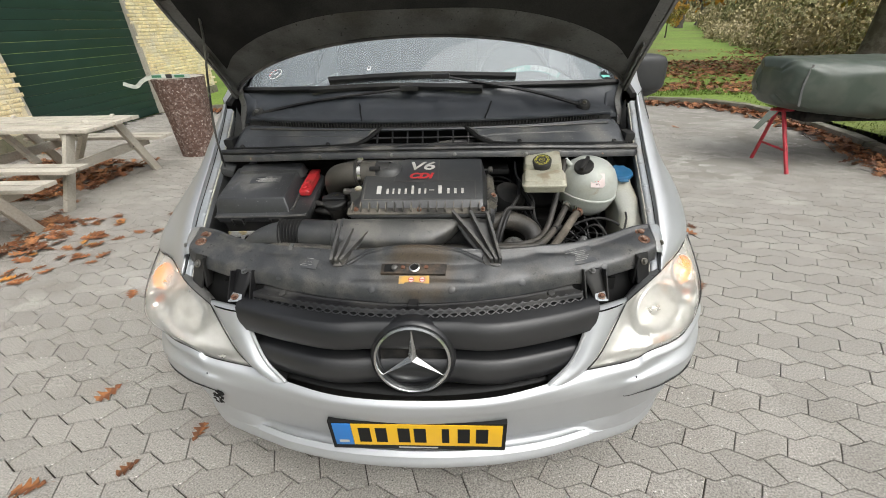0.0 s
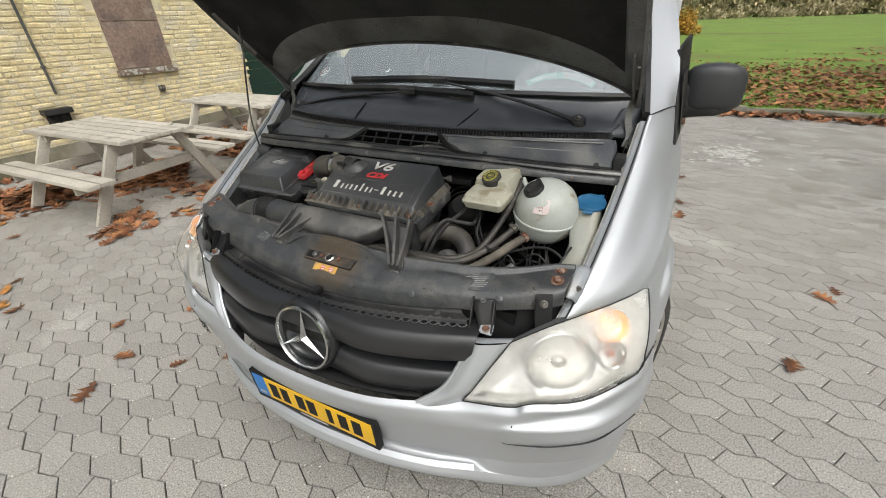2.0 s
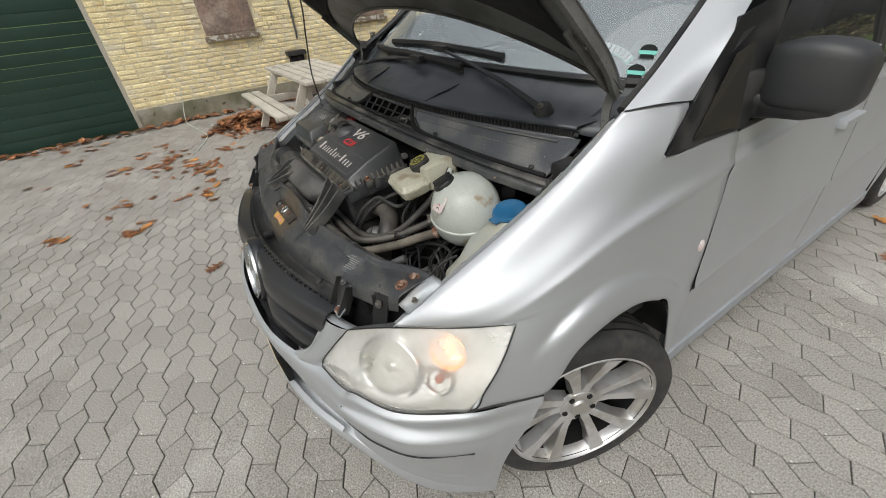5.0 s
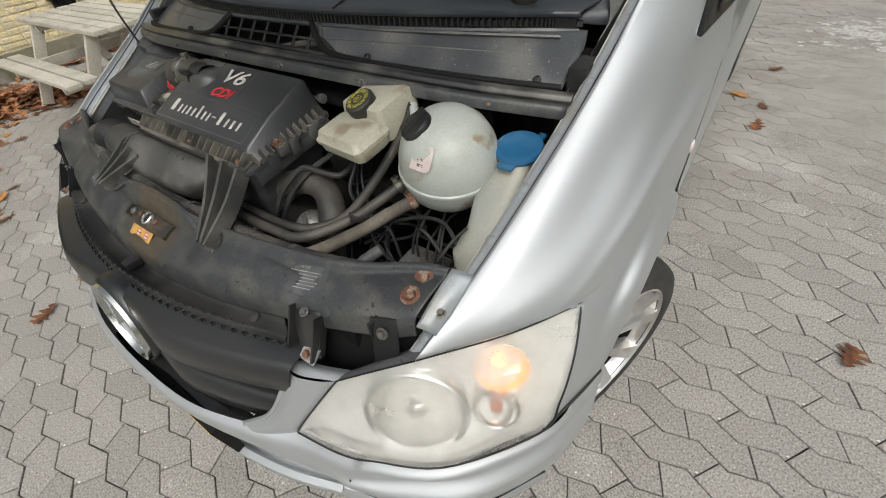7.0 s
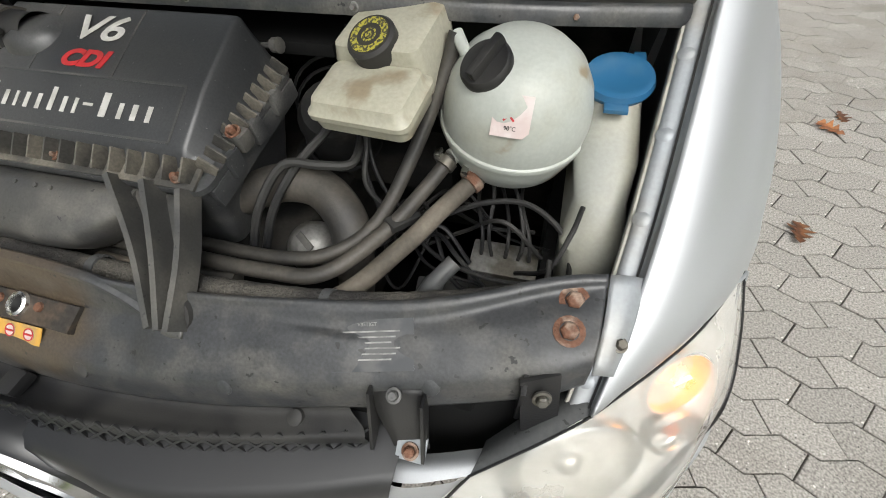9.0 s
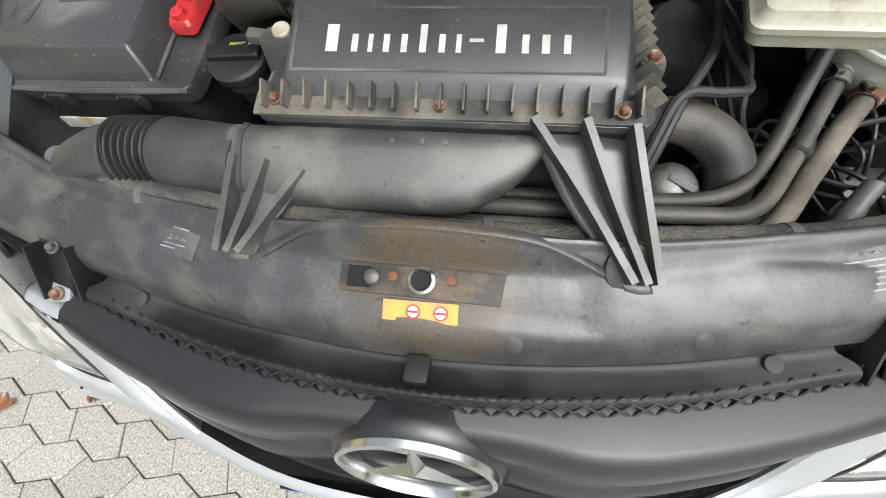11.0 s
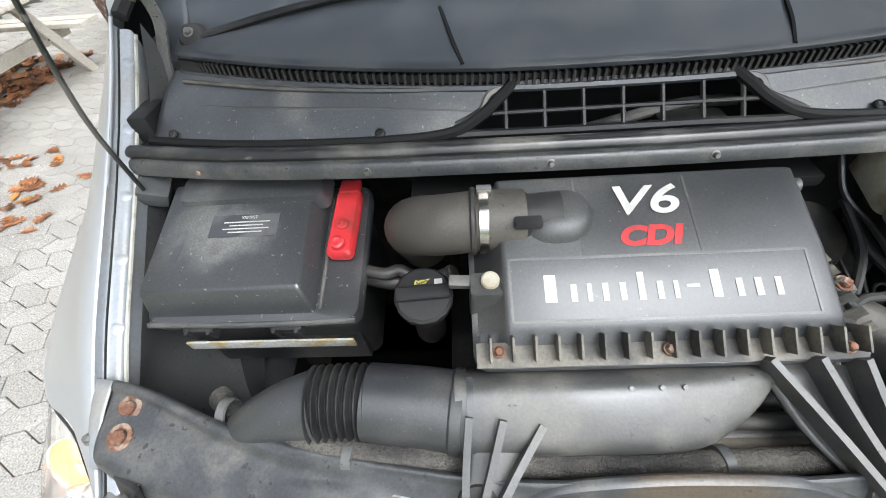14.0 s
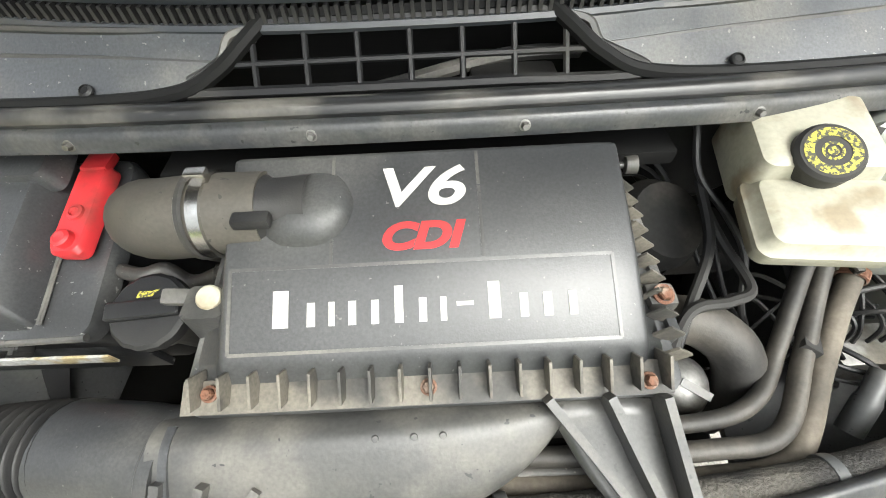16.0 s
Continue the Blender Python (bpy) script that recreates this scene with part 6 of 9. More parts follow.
for s in (1, -1):
    for q in ((0.690, 0.366, 0.9925), (0.688, 0.331, 0.9865)):
        bolt(mx(q, s), (0, -0.3, 1), 0.010, RUST, radiator_panel, "rusty_bolt", 1.7)
    # zinc end bracket that ties the panel to the wing
    br = [[(0.718, 0.300, 0.960), (0.722, 0.350, 0.988), (0.724, 0.400, 1.004)], [(0.735, 0.305, 0.955), (0.742, 0.352, 0.985), (0.745, 0.405, 1.002)], [(0.746, 0.315, 0.935), (0.756, 0.360, 0.972), (0.762, 0.41, 0.995)]]
    sheet("end_bracket", br, SILVER_INNER, 10, 8, mirror=s < 0, flip=False, parent=radiator_panel, t=0.002, label="bare silver end bracket")
    bolt(mx((0.742, 0.335, 0.972), s), (0.2 * s, -0.3, 1), 0.006, METAL, radiator_panel)
    # black supports down to the grille
    yb = [[(0.49, 0.240, 0.935), (0.545, 0.248, 0.94)], [(0.495, 0.222, 0.915), (0.552, 0.232, 0.915)], [(0.512, 0.205, 0.885), (0.556, 0.212, 0.885)], [(0.52, 0.195, 0.862), (0.56, 0.205, 0.864)]]
    st = sheet("grille_support", yb, PLASTIC, 4, 12, mirror=s < 0, flip=True, parent=radiator_panel, t=0.004, label="black plastic grille support")
    for x in (0.49, 0.552):
        b2 = bmesh.new()
        block((0.004, 0.035, 0.085), (s * x, 0.222, 0.900), 0.001, rot=Euler((radians(-30), 0, radians(8 * s))).to_matrix(), bm=b2)
        part("support_web", b2, PLASTIC, st)
    part("clip_plate", block((0.036, 0.030, 0.006), (s * 0.540, 0.200, 0.872), 0.002, rot=Euler((radians(35), 0, 0)).to_matrix()), SILVER_INNER, st)
    bolt(mx((0.540, 0.196, 0.875), s), (0, -0.5, 0.85), 0.007, RUST, st)
    bolt(mx((0.516, 0.236, 0.936), s), (0, -0.4, 0.9), 0.006, BAY_GREY, st)
    b2 = block((0.045, 0.006, 0.09), (s * 0.672, 0.270, 0.925), 0.002, rot=Euler((radians(-18), 0, radians(25 * s))).to_matrix())
    block((0.006, 0.05, 0.09), (s * 0.652, 0.285, 0.920), 0.002, bm=b2)
    st2 = part("lamp_bracket", b2, PLASTIC, radiator_panel)
    bolt(mx((0.672, 0.268, 0.948), s), (0.2 * s, -0.8, 0.4), 0.007, METAL, st2)
    part("lamp_back", surface([[(0.50, 0.26, 0.90), (0.60, 0.29, 0.91), (0.72, 0.34, 0.94)], [(0.52, 0.235, 0.80), (0.62, 0.255, 0.82), (0.72, 0.31, 0.85)], [(0.52, 0.22, 0.66), (0.62, 0.24, 0.67), (0.74, 0.32, 0.70)]], 10, 8, True, s < 0), PLATE_VOID_BLACK, radiator_panel, "black housing behind the headlamp")
# black trough between panel and grille
tro = [
    [(0, 0.168, 0.893), (0.25, 0.186, 0.900), (0.46, 0.226, 0.917)],
    [(0, 0.160, 0.868), (0.25, 0.178, 0.876), (0.46, 0.218, 0.892)],
    [(0, 0.135, 0.872), (0.25, 0.156, 0.878), (0.48, 0.205, 0.888)],
    [(0, 0.118, 0.884), (0.25, 0.140, 0.884), (0.485, 0.196, 0.885)],
    [(0, 0.110, 0.874), (0.25, 0.134, 0.874), (0.485, 0.190, 0.876)]]
gtop = sheet("grille_top", [sym(r) for r in tro], PLASTIC, 60, 20, flip=True, label="black plastic trough above the grille")
for x in (-0.395, 0.395):
    part("trough_clip", turned([(0.011, 0), (0.010, 0.005), (0.004, 0.007), (0, 0.007)], 14, aim((x, 0.196, 0.884), (0, -0.4, 1))), PLASTIC, gtop)
part("trough_notch", block((0.030, 0.034, 0.020), (0.0, 0.143, 0.882), 0.008), PLASTIC, gtop)

# dark depths: radiator, engine block and an added underlay, shade put into near-black colours
part("radiator", block((1.20, 0.05, 0.55), (0, 0.285, 0.62), 0.01), PLATE_VOID_BLACK, van, "black radiator behind the grille")
# underlay is added: it hides the lit paving below the engine
part("splash_shield", block((1.36, 0.72, 0.02), (0, 0.80, 0.30), 0.004), PLATE_VOID_BLACK, van, "black underlay added below the engine to keep the depths dark")
eng = part("engine_block", block((0.56, 0.42, 0.40), (0.02, 0.58, 0.70), 0.05, seg=3), BAY, van, "grimy engine block with the bay's shade in its near-black colour")
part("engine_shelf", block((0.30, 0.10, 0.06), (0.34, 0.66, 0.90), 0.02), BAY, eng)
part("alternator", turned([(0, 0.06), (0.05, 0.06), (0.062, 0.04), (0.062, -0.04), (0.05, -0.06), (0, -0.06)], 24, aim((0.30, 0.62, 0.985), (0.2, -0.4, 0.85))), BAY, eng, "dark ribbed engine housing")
rr = bmesh.new()
for k in range(5):
    turned([(0.062, 0), (0.066, 0.004), (0.062, 0.008)], 24, aim((0.30 - 0.004 * k, 0.62 + 0.008 * k, 0.965 + 0.016 * k), (0.2, -0.4, 0.85)), rr)
part("housing_ribs", rr, PLASTIC, eng)
part("vacuum_capsule", turned([(0, 0.035), (0.022, 0.030), (0.038, 0.012), (0.042, -0.006), (0.038, -0.03), (0, -0.035)], 28, aim((0.314, 0.428, 0.905), (0.15, -0.45, 0.88))), METAL, eng, "dull round vacuum capsule")
part("capsule_tag", block((0.036, 0.010, 0.002), (0.318, 0.412, 0.939), 0, rot=Euler((radians(26), 0.10, -0.6)).to_matrix()), DUSTIER, eng)
part("turbo_elbow", tube([(0.20, 0.455, 0.965), (0.265, 0.480, 0.982), (0.325, 0.482, 0.978), (0.372, 0.452, 0.955), (0.385, 0.420, 0.905), (0.375, 0.410, 0.83)], lambda u: 0.028 + 0.002 * math.sin(u * 3), 18, 40), HOSE, eng, "thick dusty charge-air elbow")
part("side_floor", block((0.30, 0.16, 0.02), (0.60, 0.42, 0.76), 0.006, rot=Euler((radians(18), radians(-8), 0)).to_matrix()), BAY_GREY, van, "grey inner wing floor")
part("brake_servo", turned([(0, 0.03), (0.09, 0.03), (0.12, 0.0), (0.12, -0.05)], 32, aim((0.46, 0.80, 1.00), (0, -0.95, 0.25))), PLASTIC, van, "black brake servo")
abs_unit = part("abs_unit", block((0.10, 0.06, 0.07), (0.60, 0.475, 0.86), 0.006), METAL, van, "aluminium brake pressure block with steel lines")
ra = random.Random(9)
for k in range(5):
    x = 0.565 + 0.018 * k
    part("brake_line", tube([(x, 0.475, 0.885), (x + ra.uniform(-0.01, 0.01), 0.49, 0.93), (x + ra.uniform(-0.03, 0.0), 0.55, 0.95 + ra.uniform(-0.02, 0.02)), (x + ra.uniform(-0.06, -0.02), 0.64, 0.93)], 0.003, 6), PLASTIC, abs_unit)

# hoses on the coolant side
part("heater_hose", tube([(0.02, 0.380, 0.935), (0.16, 0.376, 0.940), (0.30, 0.374, 0.946), (0.372, 0.394, 0.950), (0.420, 0.450, 0.962), (0.455, 0.525, 1.020), (0.488, 0.600, 1.105), (0.500, 0.622, 1.148)], 0.0100, 14, 60), HOSE, van, "dusty black coolant hose")
h2 = part("coolant_hose", tube([(0.02, 0.350, 0.945), (0.16, 0.346, 0.950), (0.30, 0.345, 0.954), (0.380, 0.358, 0.956), (0.440, 0.436, 0.966), (0.478, 0.502, 0.988), (0.505, 0.550, 1.010)], 0.0108, 14, 60), HOSE, van, "dusty black coolant hose")
h3 = part("return_hose", tube([(0.02, 0.322, 0.928), (0.16, 0.320, 0.928), (0.30, 0.320, 0.930), (0.395, 0.336, 0.932), (0.465, 0.425, 0.950), (0.508, 0.488, 0.972), (0.548, 0.540, 0.992)], 0.0135, 14, 60), TAN_HOSE, van, "thick dust-brown coolant hose")
for ob, c, ax, r in ((h2, (0.500, 0.541, 1.006), (0.45, 0.78, 0.38), 0.0120), (h3, (0.540, 0.530, 0.989), (0.55, 0.75, 0.30), 0.0147)):
    part("hose_clamp", turned([(r, -0.007), (r + 0.0025, -0.006), (r + 0.0025, 0.006), (r, 0.007)], 24, aim(c, ax)), RUST if r > 0.014 else METAL, ob, "steel hose clamp")
    part("clamp_screw", block((0.010, 0.018, 0.010), (c[0] - 0.01, c[1], c[2] + r + 0.004), 0.003), BRIGHT, ob)
part("hose_clip", block((0.050, 0.022, 0.014), (0.457, 0.458, 0.968), 0.004, rot=Euler((0.2, 0.25, 1.0)).to_matrix()), PLASTIC, h2)
part("braided_hose", tube([(-0.60, 0.400, 0.945), (-0.545, 0.362, 0.962), (-0.44, 0.322, 0.972), (-0.30, 0.304, 0.972), (-0.21, 0.298, 0.966), (0, 0.294, 0.958), (0.20, 0.300, 0.956), (0.41, 0.318, 0.958), (0.55, 0.350, 0.958), (0.67, 0.400, 0.945)], lambda u: 0.0165 + 0.0004 * math.sin(u * 900), 14, 200), WEBBED, van, "fabric-sleeved black hose along the crosspanel")
for x, y in ((-0.565, 0.366), (-0.385, 0.308), (-0.155, 0.298), (0.07, 0.297), (0.405, 0.317)):
    part("strap_clip", turned([(0.0165, -0.007), (0.0195, -0.006), (0.0195, 0.006), (0.0165, 0.007)], 18, aim((x, y, 0.956 + 0.015 * (x < -0.2)), (1, 0.1 * (1 if x > 0 else -1), 0))), BAY_GREY, van)
for pts, r in (([(0.245, 0.385, 0.93), (0.262, 0.420, 0.99), (0.290, 0.468, 1.030), (0.340, 0.480, 1.028), (0.378, 0.500, 1.022), (0.368, 0.560, 1.03), (0.345, 0.600, 1.06)], 0.0075),
               ([(0.255, 0.395, 0.92), (0.275, 0.430, 0.98), (0.300, 0.480, 1.02), (0.335, 0.545, 1.05), (0.340, 0.62, 1.08)], 0.0075),
               ([(0.33, 0.66, 1.13), (0.335, 0.62, 1.09), (0.365, 0.575, 1.06), (0.385, 0.54, 1.03), (0.39, 0.50, 0.98), (0.43, 0.50, 0.92)], 0.005),
               ([(0.36, 0.62, 1.05), (0.375, 0.56, 1.0), (0.40, 0.53, 0.95), (0.44, 0.52, 0.90)], 0.004),
               ([(0.34, 0.60, 1.02), (0.37, 0.54, 0.97), (0.40, 0.50, 0.92), (0.41, 0.47, 0.86)], 0.004),
               ([(0.46, 0.47, 0.93), (0.52, 0.43, 0.93), (0.60, 0.40, 0.95), (0.655, 0.40, 0.965), (0.66, 0.43, 0.97)], 0.004),
               ([(0.50, 0.50, 0.94), (0.56, 0.52, 0.96), (0.62, 0.52, 0.97), (0.67, 0.49, 0.96), (0.69, 0.46, 0.93), (0.69, 0.43, 0.86)], 0.005),
               ([(0.62, 0.45, 0.90), (0.66, 0.43, 0.95), (0.68, 0.46, 0.99), (0.69, 0.50, 1.0)], 0.004)):
    part("engine_cable", tube(pts, r * 0.85, 8, 40), PLASTIC, van)
part("water_stub", tube([(0.50, 0.365, 0.90), (0.52, 0.395, 0.93), (0.54, 0.42, 0.945)], lambda u: 0.014 if u < 0.5 else 0.012, 12), BAY_GREY, van, "dull alloy hose stub")

# coolant tank: two half shells with a seam
tank_m = Matrix.Translation((0.582, 0.612, 1.046)) @ Matrix.Diagonal((0.93, 0.93, 0.97, 1)) @ Matrix.Translation((-0.582, -0.612, -1.046)) @ aim((0.582, 0.612, 1.046), (0.10, -0.12, 0.98))
tank = part("coolant_tank", turned([(0, -0.092), (0.045, -0.089), (0.076, -0.074), (0.096, -0.050), (0.106, -0.022), (0.1075, -0.008), (0.111, -0.006), (0.112, -0.002), (0.111, 0.002), (0.108, 0.004), (0.108, 0.016), (0.105, 0.036), (0.097, 0.060), (0.082, 0.084), (0.060, 0.102), (0.030, 0.111), (0, 0.113)], 64, tank_m), TANK, van, "milky white round coolant tank with dark screw cap")
cap_m = aim((0.553, 0.571, 1.128), (-0.30, -0.42, 0.84)) @ Matrix.Scale(0.80, 4)
part("tank_neck", turned([(0.034, -0.03), (0.034, 0.012)], 28, cap_m), TANK, tank)
cap = part("tank_cap", turned([(0.038, 0.006), (0.040, 0.010), (0.040, 0.022), (0.036, 0.027), (0, 0.027)], 36, cap_m), PLASTIC, tank, "black ribbed screw cap")
gb = block((0.015, 0.070, 0.022), (0.004, 0.004, 0.032), 0.006)
for v in gb.verts:
    v.co = cap_m @ v.co
part("cap_grip", gb, PLASTIC, cap)
part("tank_spigot", tube([(0.520, 0.600, 1.128), (0.508, 0.612, 1.140), (0.500, 0.622, 1.148)], 0.008, 12), TANK, tank)
stk_d = Vector((0.06, -0.84, 0.56)).normalized()
stk_p = Vector((0.582, 0.612, 1.046)) + stk_d * 0.101
stk_m = plane_frame(stk_p, (0.99, -0.06, 0.0), (0.0, 0.56, 0.84))
stk_m.translation = stk_p + (stk_m.to_3x3() @ Vector((0, 0, 1))) * 0.0065
stk_m = stk_m @ Matrix.Scale(0.98, 4)
stk = part("temperature_label", slab([(-0.023, -0.024), (0.016, -0.024), (0.023, -0.017), (0.023, 0.024), (-0.023, 0.024)], 0.0012, stk_m), LABEL_WHITE, tank, "pale pink warning sticker with red signs")
tri_out = slab([(-0.014, 0.010), (0.002, 0.010), (-0.006, 0.022)], 0.0004, stk_m @ Matrix.Translation((0.004, -0.001, 0.0006)))
part("red_triangle", tri_out, RED_INK, stk, smooth=False)
for a in (0.78, -0.78):
    bars([(0, 0, 0.018, 0.0024)], stk_m @ Matrix.Translation((-0.003, 0.001, 0.0006)) @ Matrix.Rotation(a, 4, "Z"), RED_INK, stk, "red_cross")
lettering("90°C", 0.007, stk_m @ Matrix.Translation((0.0, -0.014, 0.0007)), PLATE_VOID_BLACK, stk)
part("tank_outlet", tube([(0.505, 0.550, 1.010), (0.525, 0.575, 1.015)], 0.012, 12), TANK, tank)

# brake fluid reservoir


def boxy(cx, cy, hx, hy, z, r, n=6):
    """A rounded rectangle ring."""
    pts = []
    for qx, qy, a0 in ((1, 1, 0), (-1, 1, 90), (-1, -1, 180), (1, -1, 270)):
        for k in range(n):
            a = radians(a0 + 90 * k / (n - 1))
            pts.append((cx + qx * (hx - r) + r * math.cos(a), cy + qy * (hy - r) + r * math.sin(a), z))
    return pts


def lofted(rings, m=None, bm=None):
    bm = bm or bmesh.new()
    m = m or Matrix()
    vs = [[bm.verts.new(m @ Vector(p)) for p in ring] for ring in rings]
    for a, b in zip(vs, vs[1:]):
        for k in range(len(a)):
            bm.faces.new((a[k], a[(k + 1) % len(a)], b[(k + 1) % len(b)], b[k]))
    bm.faces.new(vs[0][::-1])
    bm.faces.new(vs[-1])
    bmesh.ops.recalc_face_normals(bm, faces=bm.faces)
    return bm


RES = pose(0.418, 0.570, 1.122, 10, -3, -8)
res = part("brake_reservoir", lofted([boxy(0, -0.045, 0.060, 0.035, -0.034, 0.014), boxy(0, -0.045, 0.066, 0.042, -0.028, 0.014), boxy(0, -0.045, 0.068, 0.044, -0.012, 0.014), boxy(0, -0.045, 0.071, 0.047, -0.010, 0.014), boxy(0, -0.045, 0.071, 0.047, -0.003, 0.014), boxy(0, -0.045, 0.067, 0.043, 0.000, 0.014), boxy(0, -0.045, 0.062, 0.038, 0.012, 0.012), boxy(0, -0.045, 0.054, 0.030, 0.016, 0.010)], RES), OLD_TANK, van, "yellowed white brake fluid reservoir with round cap")
part("reservoir_back", lofted([boxy(-0.004, 0.045, 0.062, 0.052, -0.035, 0.014), boxy(-0.004, 0.045, 0.064, 0.054, 0.010, 0.014), boxy(-0.004, 0.045, 0.058, 0.050, 0.030, 0.012), boxy(-0.004, 0.045, 0.050, 0.042, 0.034, 0.010)], RES), OLD_TANK, res)
CAPB = RES @ pose(-0.006, 0.010, 0.018, 14, -4, 0)
bcap = part("reservoir_cap", turned([(0.028, -0.012), (0.030, 0.0), (0.0315, 0.004), (0.0315, 0.022), (0.028, 0.026), (0, 0.026)], 32, CAPB, wobble=lambda a, z: 1 + 0.018 * math.sin(a * 16)), PLASTIC, res, "black ribbed cap with yellow print")
part("cap_ring", turned([(0.016, 0.0266), (0.025, 0.0266)], 32, CAPB), YELLOW_INK, bcap)
part("cap_dot", turned([(0, 0.0267), (0.005, 0.0267)], 16, CAPB), YELLOW_INK, bcap)
part("cap_dot_ring", turned([(0.007, 0.0266), (0.010, 0.0266)], 20, CAPB), YELLOW_INK, bcap)

# washer bottle
wash = part("washer_bottle", lofted([boxy(0.718, 0.525, 0.034, 0.115, 0.76, 0.03), boxy(0.716, 0.525, 0.038, 0.115, 0.86, 0.03), boxy(0.714, 0.545, 0.034, 0.10, 0.90, 0.03), boxy(0.710, 0.560, 0.042, 0.10, 0.955, 0.03), boxy(0.712, 0.585, 0.034, 0.085, 0.99, 0.03), boxy(0.709, 0.615, 0.041, 0.072, 1.025, 0.03), boxy(0.709, 0.655, 0.036, 0.045, 1.055, 0.03), boxy(0.709, 0.664, 0.034, 0.036, 1.075, 0.03)]), WASH, van, "milky washer bottle with blue flap cap")
WCAP = aim((0.709, 0.664, 1.076), (0.0, -0.18, 0.98))
wc = part("washer_cap", turned([(0.036, -0.010), (0.036, -0.002), (0.045, 0.0), (0.047, 0.006), (0.044, 0.013), (0.036, 0.014), (0.030, 0.011), (0, 0.011)], 32, WCAP), BLUE, wash, "blue plastic flap cap")
part("cap_tab", block((0.03, 0.022, 0.006), WCAP @ Vector((0.0, -0.05, 0.004)), 0.002), BLUE, wc)
part("cap_ear", block((0.016, 0.02, 0.006), WCAP @ Vector((0.025, 0.045, 0.006)), 0.002), BLUE, wc)

# battery box
BAT = pose(-0.560, 0.595, 1.035, 15.5, -1.5, -1.5)
bat = part("battery_box", lofted([boxy(0, 0.006, 0.152, 0.110, -0.235, 0.02), boxy(0, 0.006, 0.158, 0.114, -0.02, 0.02)], BAT), PLASTIC, van, "dusty black battery box with red terminal cover")
lid = part("battery_lid", lofted([boxy(0, 0.010, 0.170, 0.122, -0.028, 0.022), boxy(0, 0.010, 0.172, 0.124, -0.008, 0.022), boxy(0, 0.010, 0.168, 0.120, 0.0, 0.02), boxy(-0.030, 0.012, 0.134, 0.112, 0.003, 0.008), boxy(-0.030, 0.018, 0.124, 0.098, 0.046, 0.006), boxy(-0.030, 0.019, 0.120, 0.094, 0.050, 0.005)], BAT), BATTERY_LID, bat, "dusty black battery lid")
part("lid_hump", lofted([boxy(-0.01, 0.098, 0.126, 0.030, 0.030, 0.012), boxy(-0.01, 0.098, 0.118, 0.024, 0.060, 0.012)], BAT), DUSTY, lid)
blab = part("battery_label", slab([(-0.055, -0.020), (0.055, -0.020), (0.055, 0.020), (-0.055, 0.020)], 0.001, BAT @ Matrix.Translation((-0.012, 0.030, 0.0512))), LABEL_BLACK, lid, "black notice label with white print")
lettering("VIGTIGT", 0.007, BAT @ Matrix.Translation((-0.005, 0.044, 0.0518)), WHITE_INK, blab)
bars([(-0.008, 0.036 - 0.006 * k, 0.075 - 0.02 * (k % 2), 0.002) for k in range(4)], BAT @ Matrix.Translation((0, 0, 0.0518)), WHITE_INK, blab, "print")
part("worn_patch", slab([(-0.100, -0.03), (-0.088, -0.03), (-0.082, 0.01), (-0.085, 0.028), (-0.094, 0.02)], 0.0004, BAT @ Matrix.Translation((-0.02, 0.0, 0.0509))), LABEL_BLACK, lid)
redm = BAT @ pose(0.139, 0.045, 0.010, 0, 0, -3)
redc = part("terminal_cover", lofted([boxy(0, 0.0, 0.021, 0.062, 0, 0.01), boxy(0, 0.0, 0.021, 0.062, 0.014, 0.01), boxy(0, 0.0, 0.017, 0.058, 0.020, 0.01)], redm), RED, bat, "red plastic terminal cover")
part("cover_knob", turned([(0.012, 0.016), (0.011, 0.028), (0.007, 0.030), (0, 0.027)], 16, redm @ Matrix.Translation((0, -0.044, 0))), RED, redc)
part("cover_boss", turned([(0.011, 0.019), (0.010, 0.023), (0.006, 0.024), (0.005, 0.021), (0, 0.021)], 16, redm @ Matrix.Translation((0, -0.008, 0))), RED, redc)
part("cover_tongue", block((0.034, 0.03, 0.012), redm @ Vector((0, 0.066, 0.014)), 0.004), RED, redc)
for x in (-0.085, 0.055):
    lb = bmesh.new()
    block((0.05, 0.012, 0.020), (x, -0.116, -0.018), 0.004, bm=lb)
    for dx in (-0.018, 0.018):
        block((0.007, 0.016, 0.026), (x + dx, -0.119, -0.020), 0.003, bm=lb)
    for v in lb.verts:
        v.co = BAT @ v.co
    part("lid_latch", lb, PLASTIC, lid)
tilt = Euler((radians(-12), 0, 0)).to_matrix()
tb = block((0.285, 0.012, 0.13), (0.004, -0.106, -0.125), 0.004, rot=tilt)
for v in tb.verts:
    v.co = BAT @ v.co
tray_ob = part("battery_tray", tb, TRAY, bat, "worn metal battery tray with flaking paint")
tb = block((0.285, 0.004, 0.022), (0.004, -0.1262, -0.071), 0.002, rot=tilt)
for v in tb.verts:
    v.co = BAT @ v.co
part("pale_strip", tb, STRIP, tray_ob, "chalky white strip on the tray")
rim_bm = tube([tuple(BAT @ Vector(q)) for q in ((-0.165, -0.110, -0.004), (-0.05, -0.113, -0.004), (0.06, -0.113, -0.004), (0.165, -0.110, -0.004))], 0.005, 8, 30)
part("lid_rim", rim_bm, DUSTIER, lid)
for q0, q1 in (((-0.155, -0.095, 0.002), (-0.150, 0.10, 0.004)), ((0.112, -0.095, 0.006), (0.112, 0.10, 0.010))):
    part("lid_crease", tube([tuple(BAT @ Vector(q0)), tuple(BAT @ Vector(q1))], 0.003, 6, 8), DUSTIER, lid)
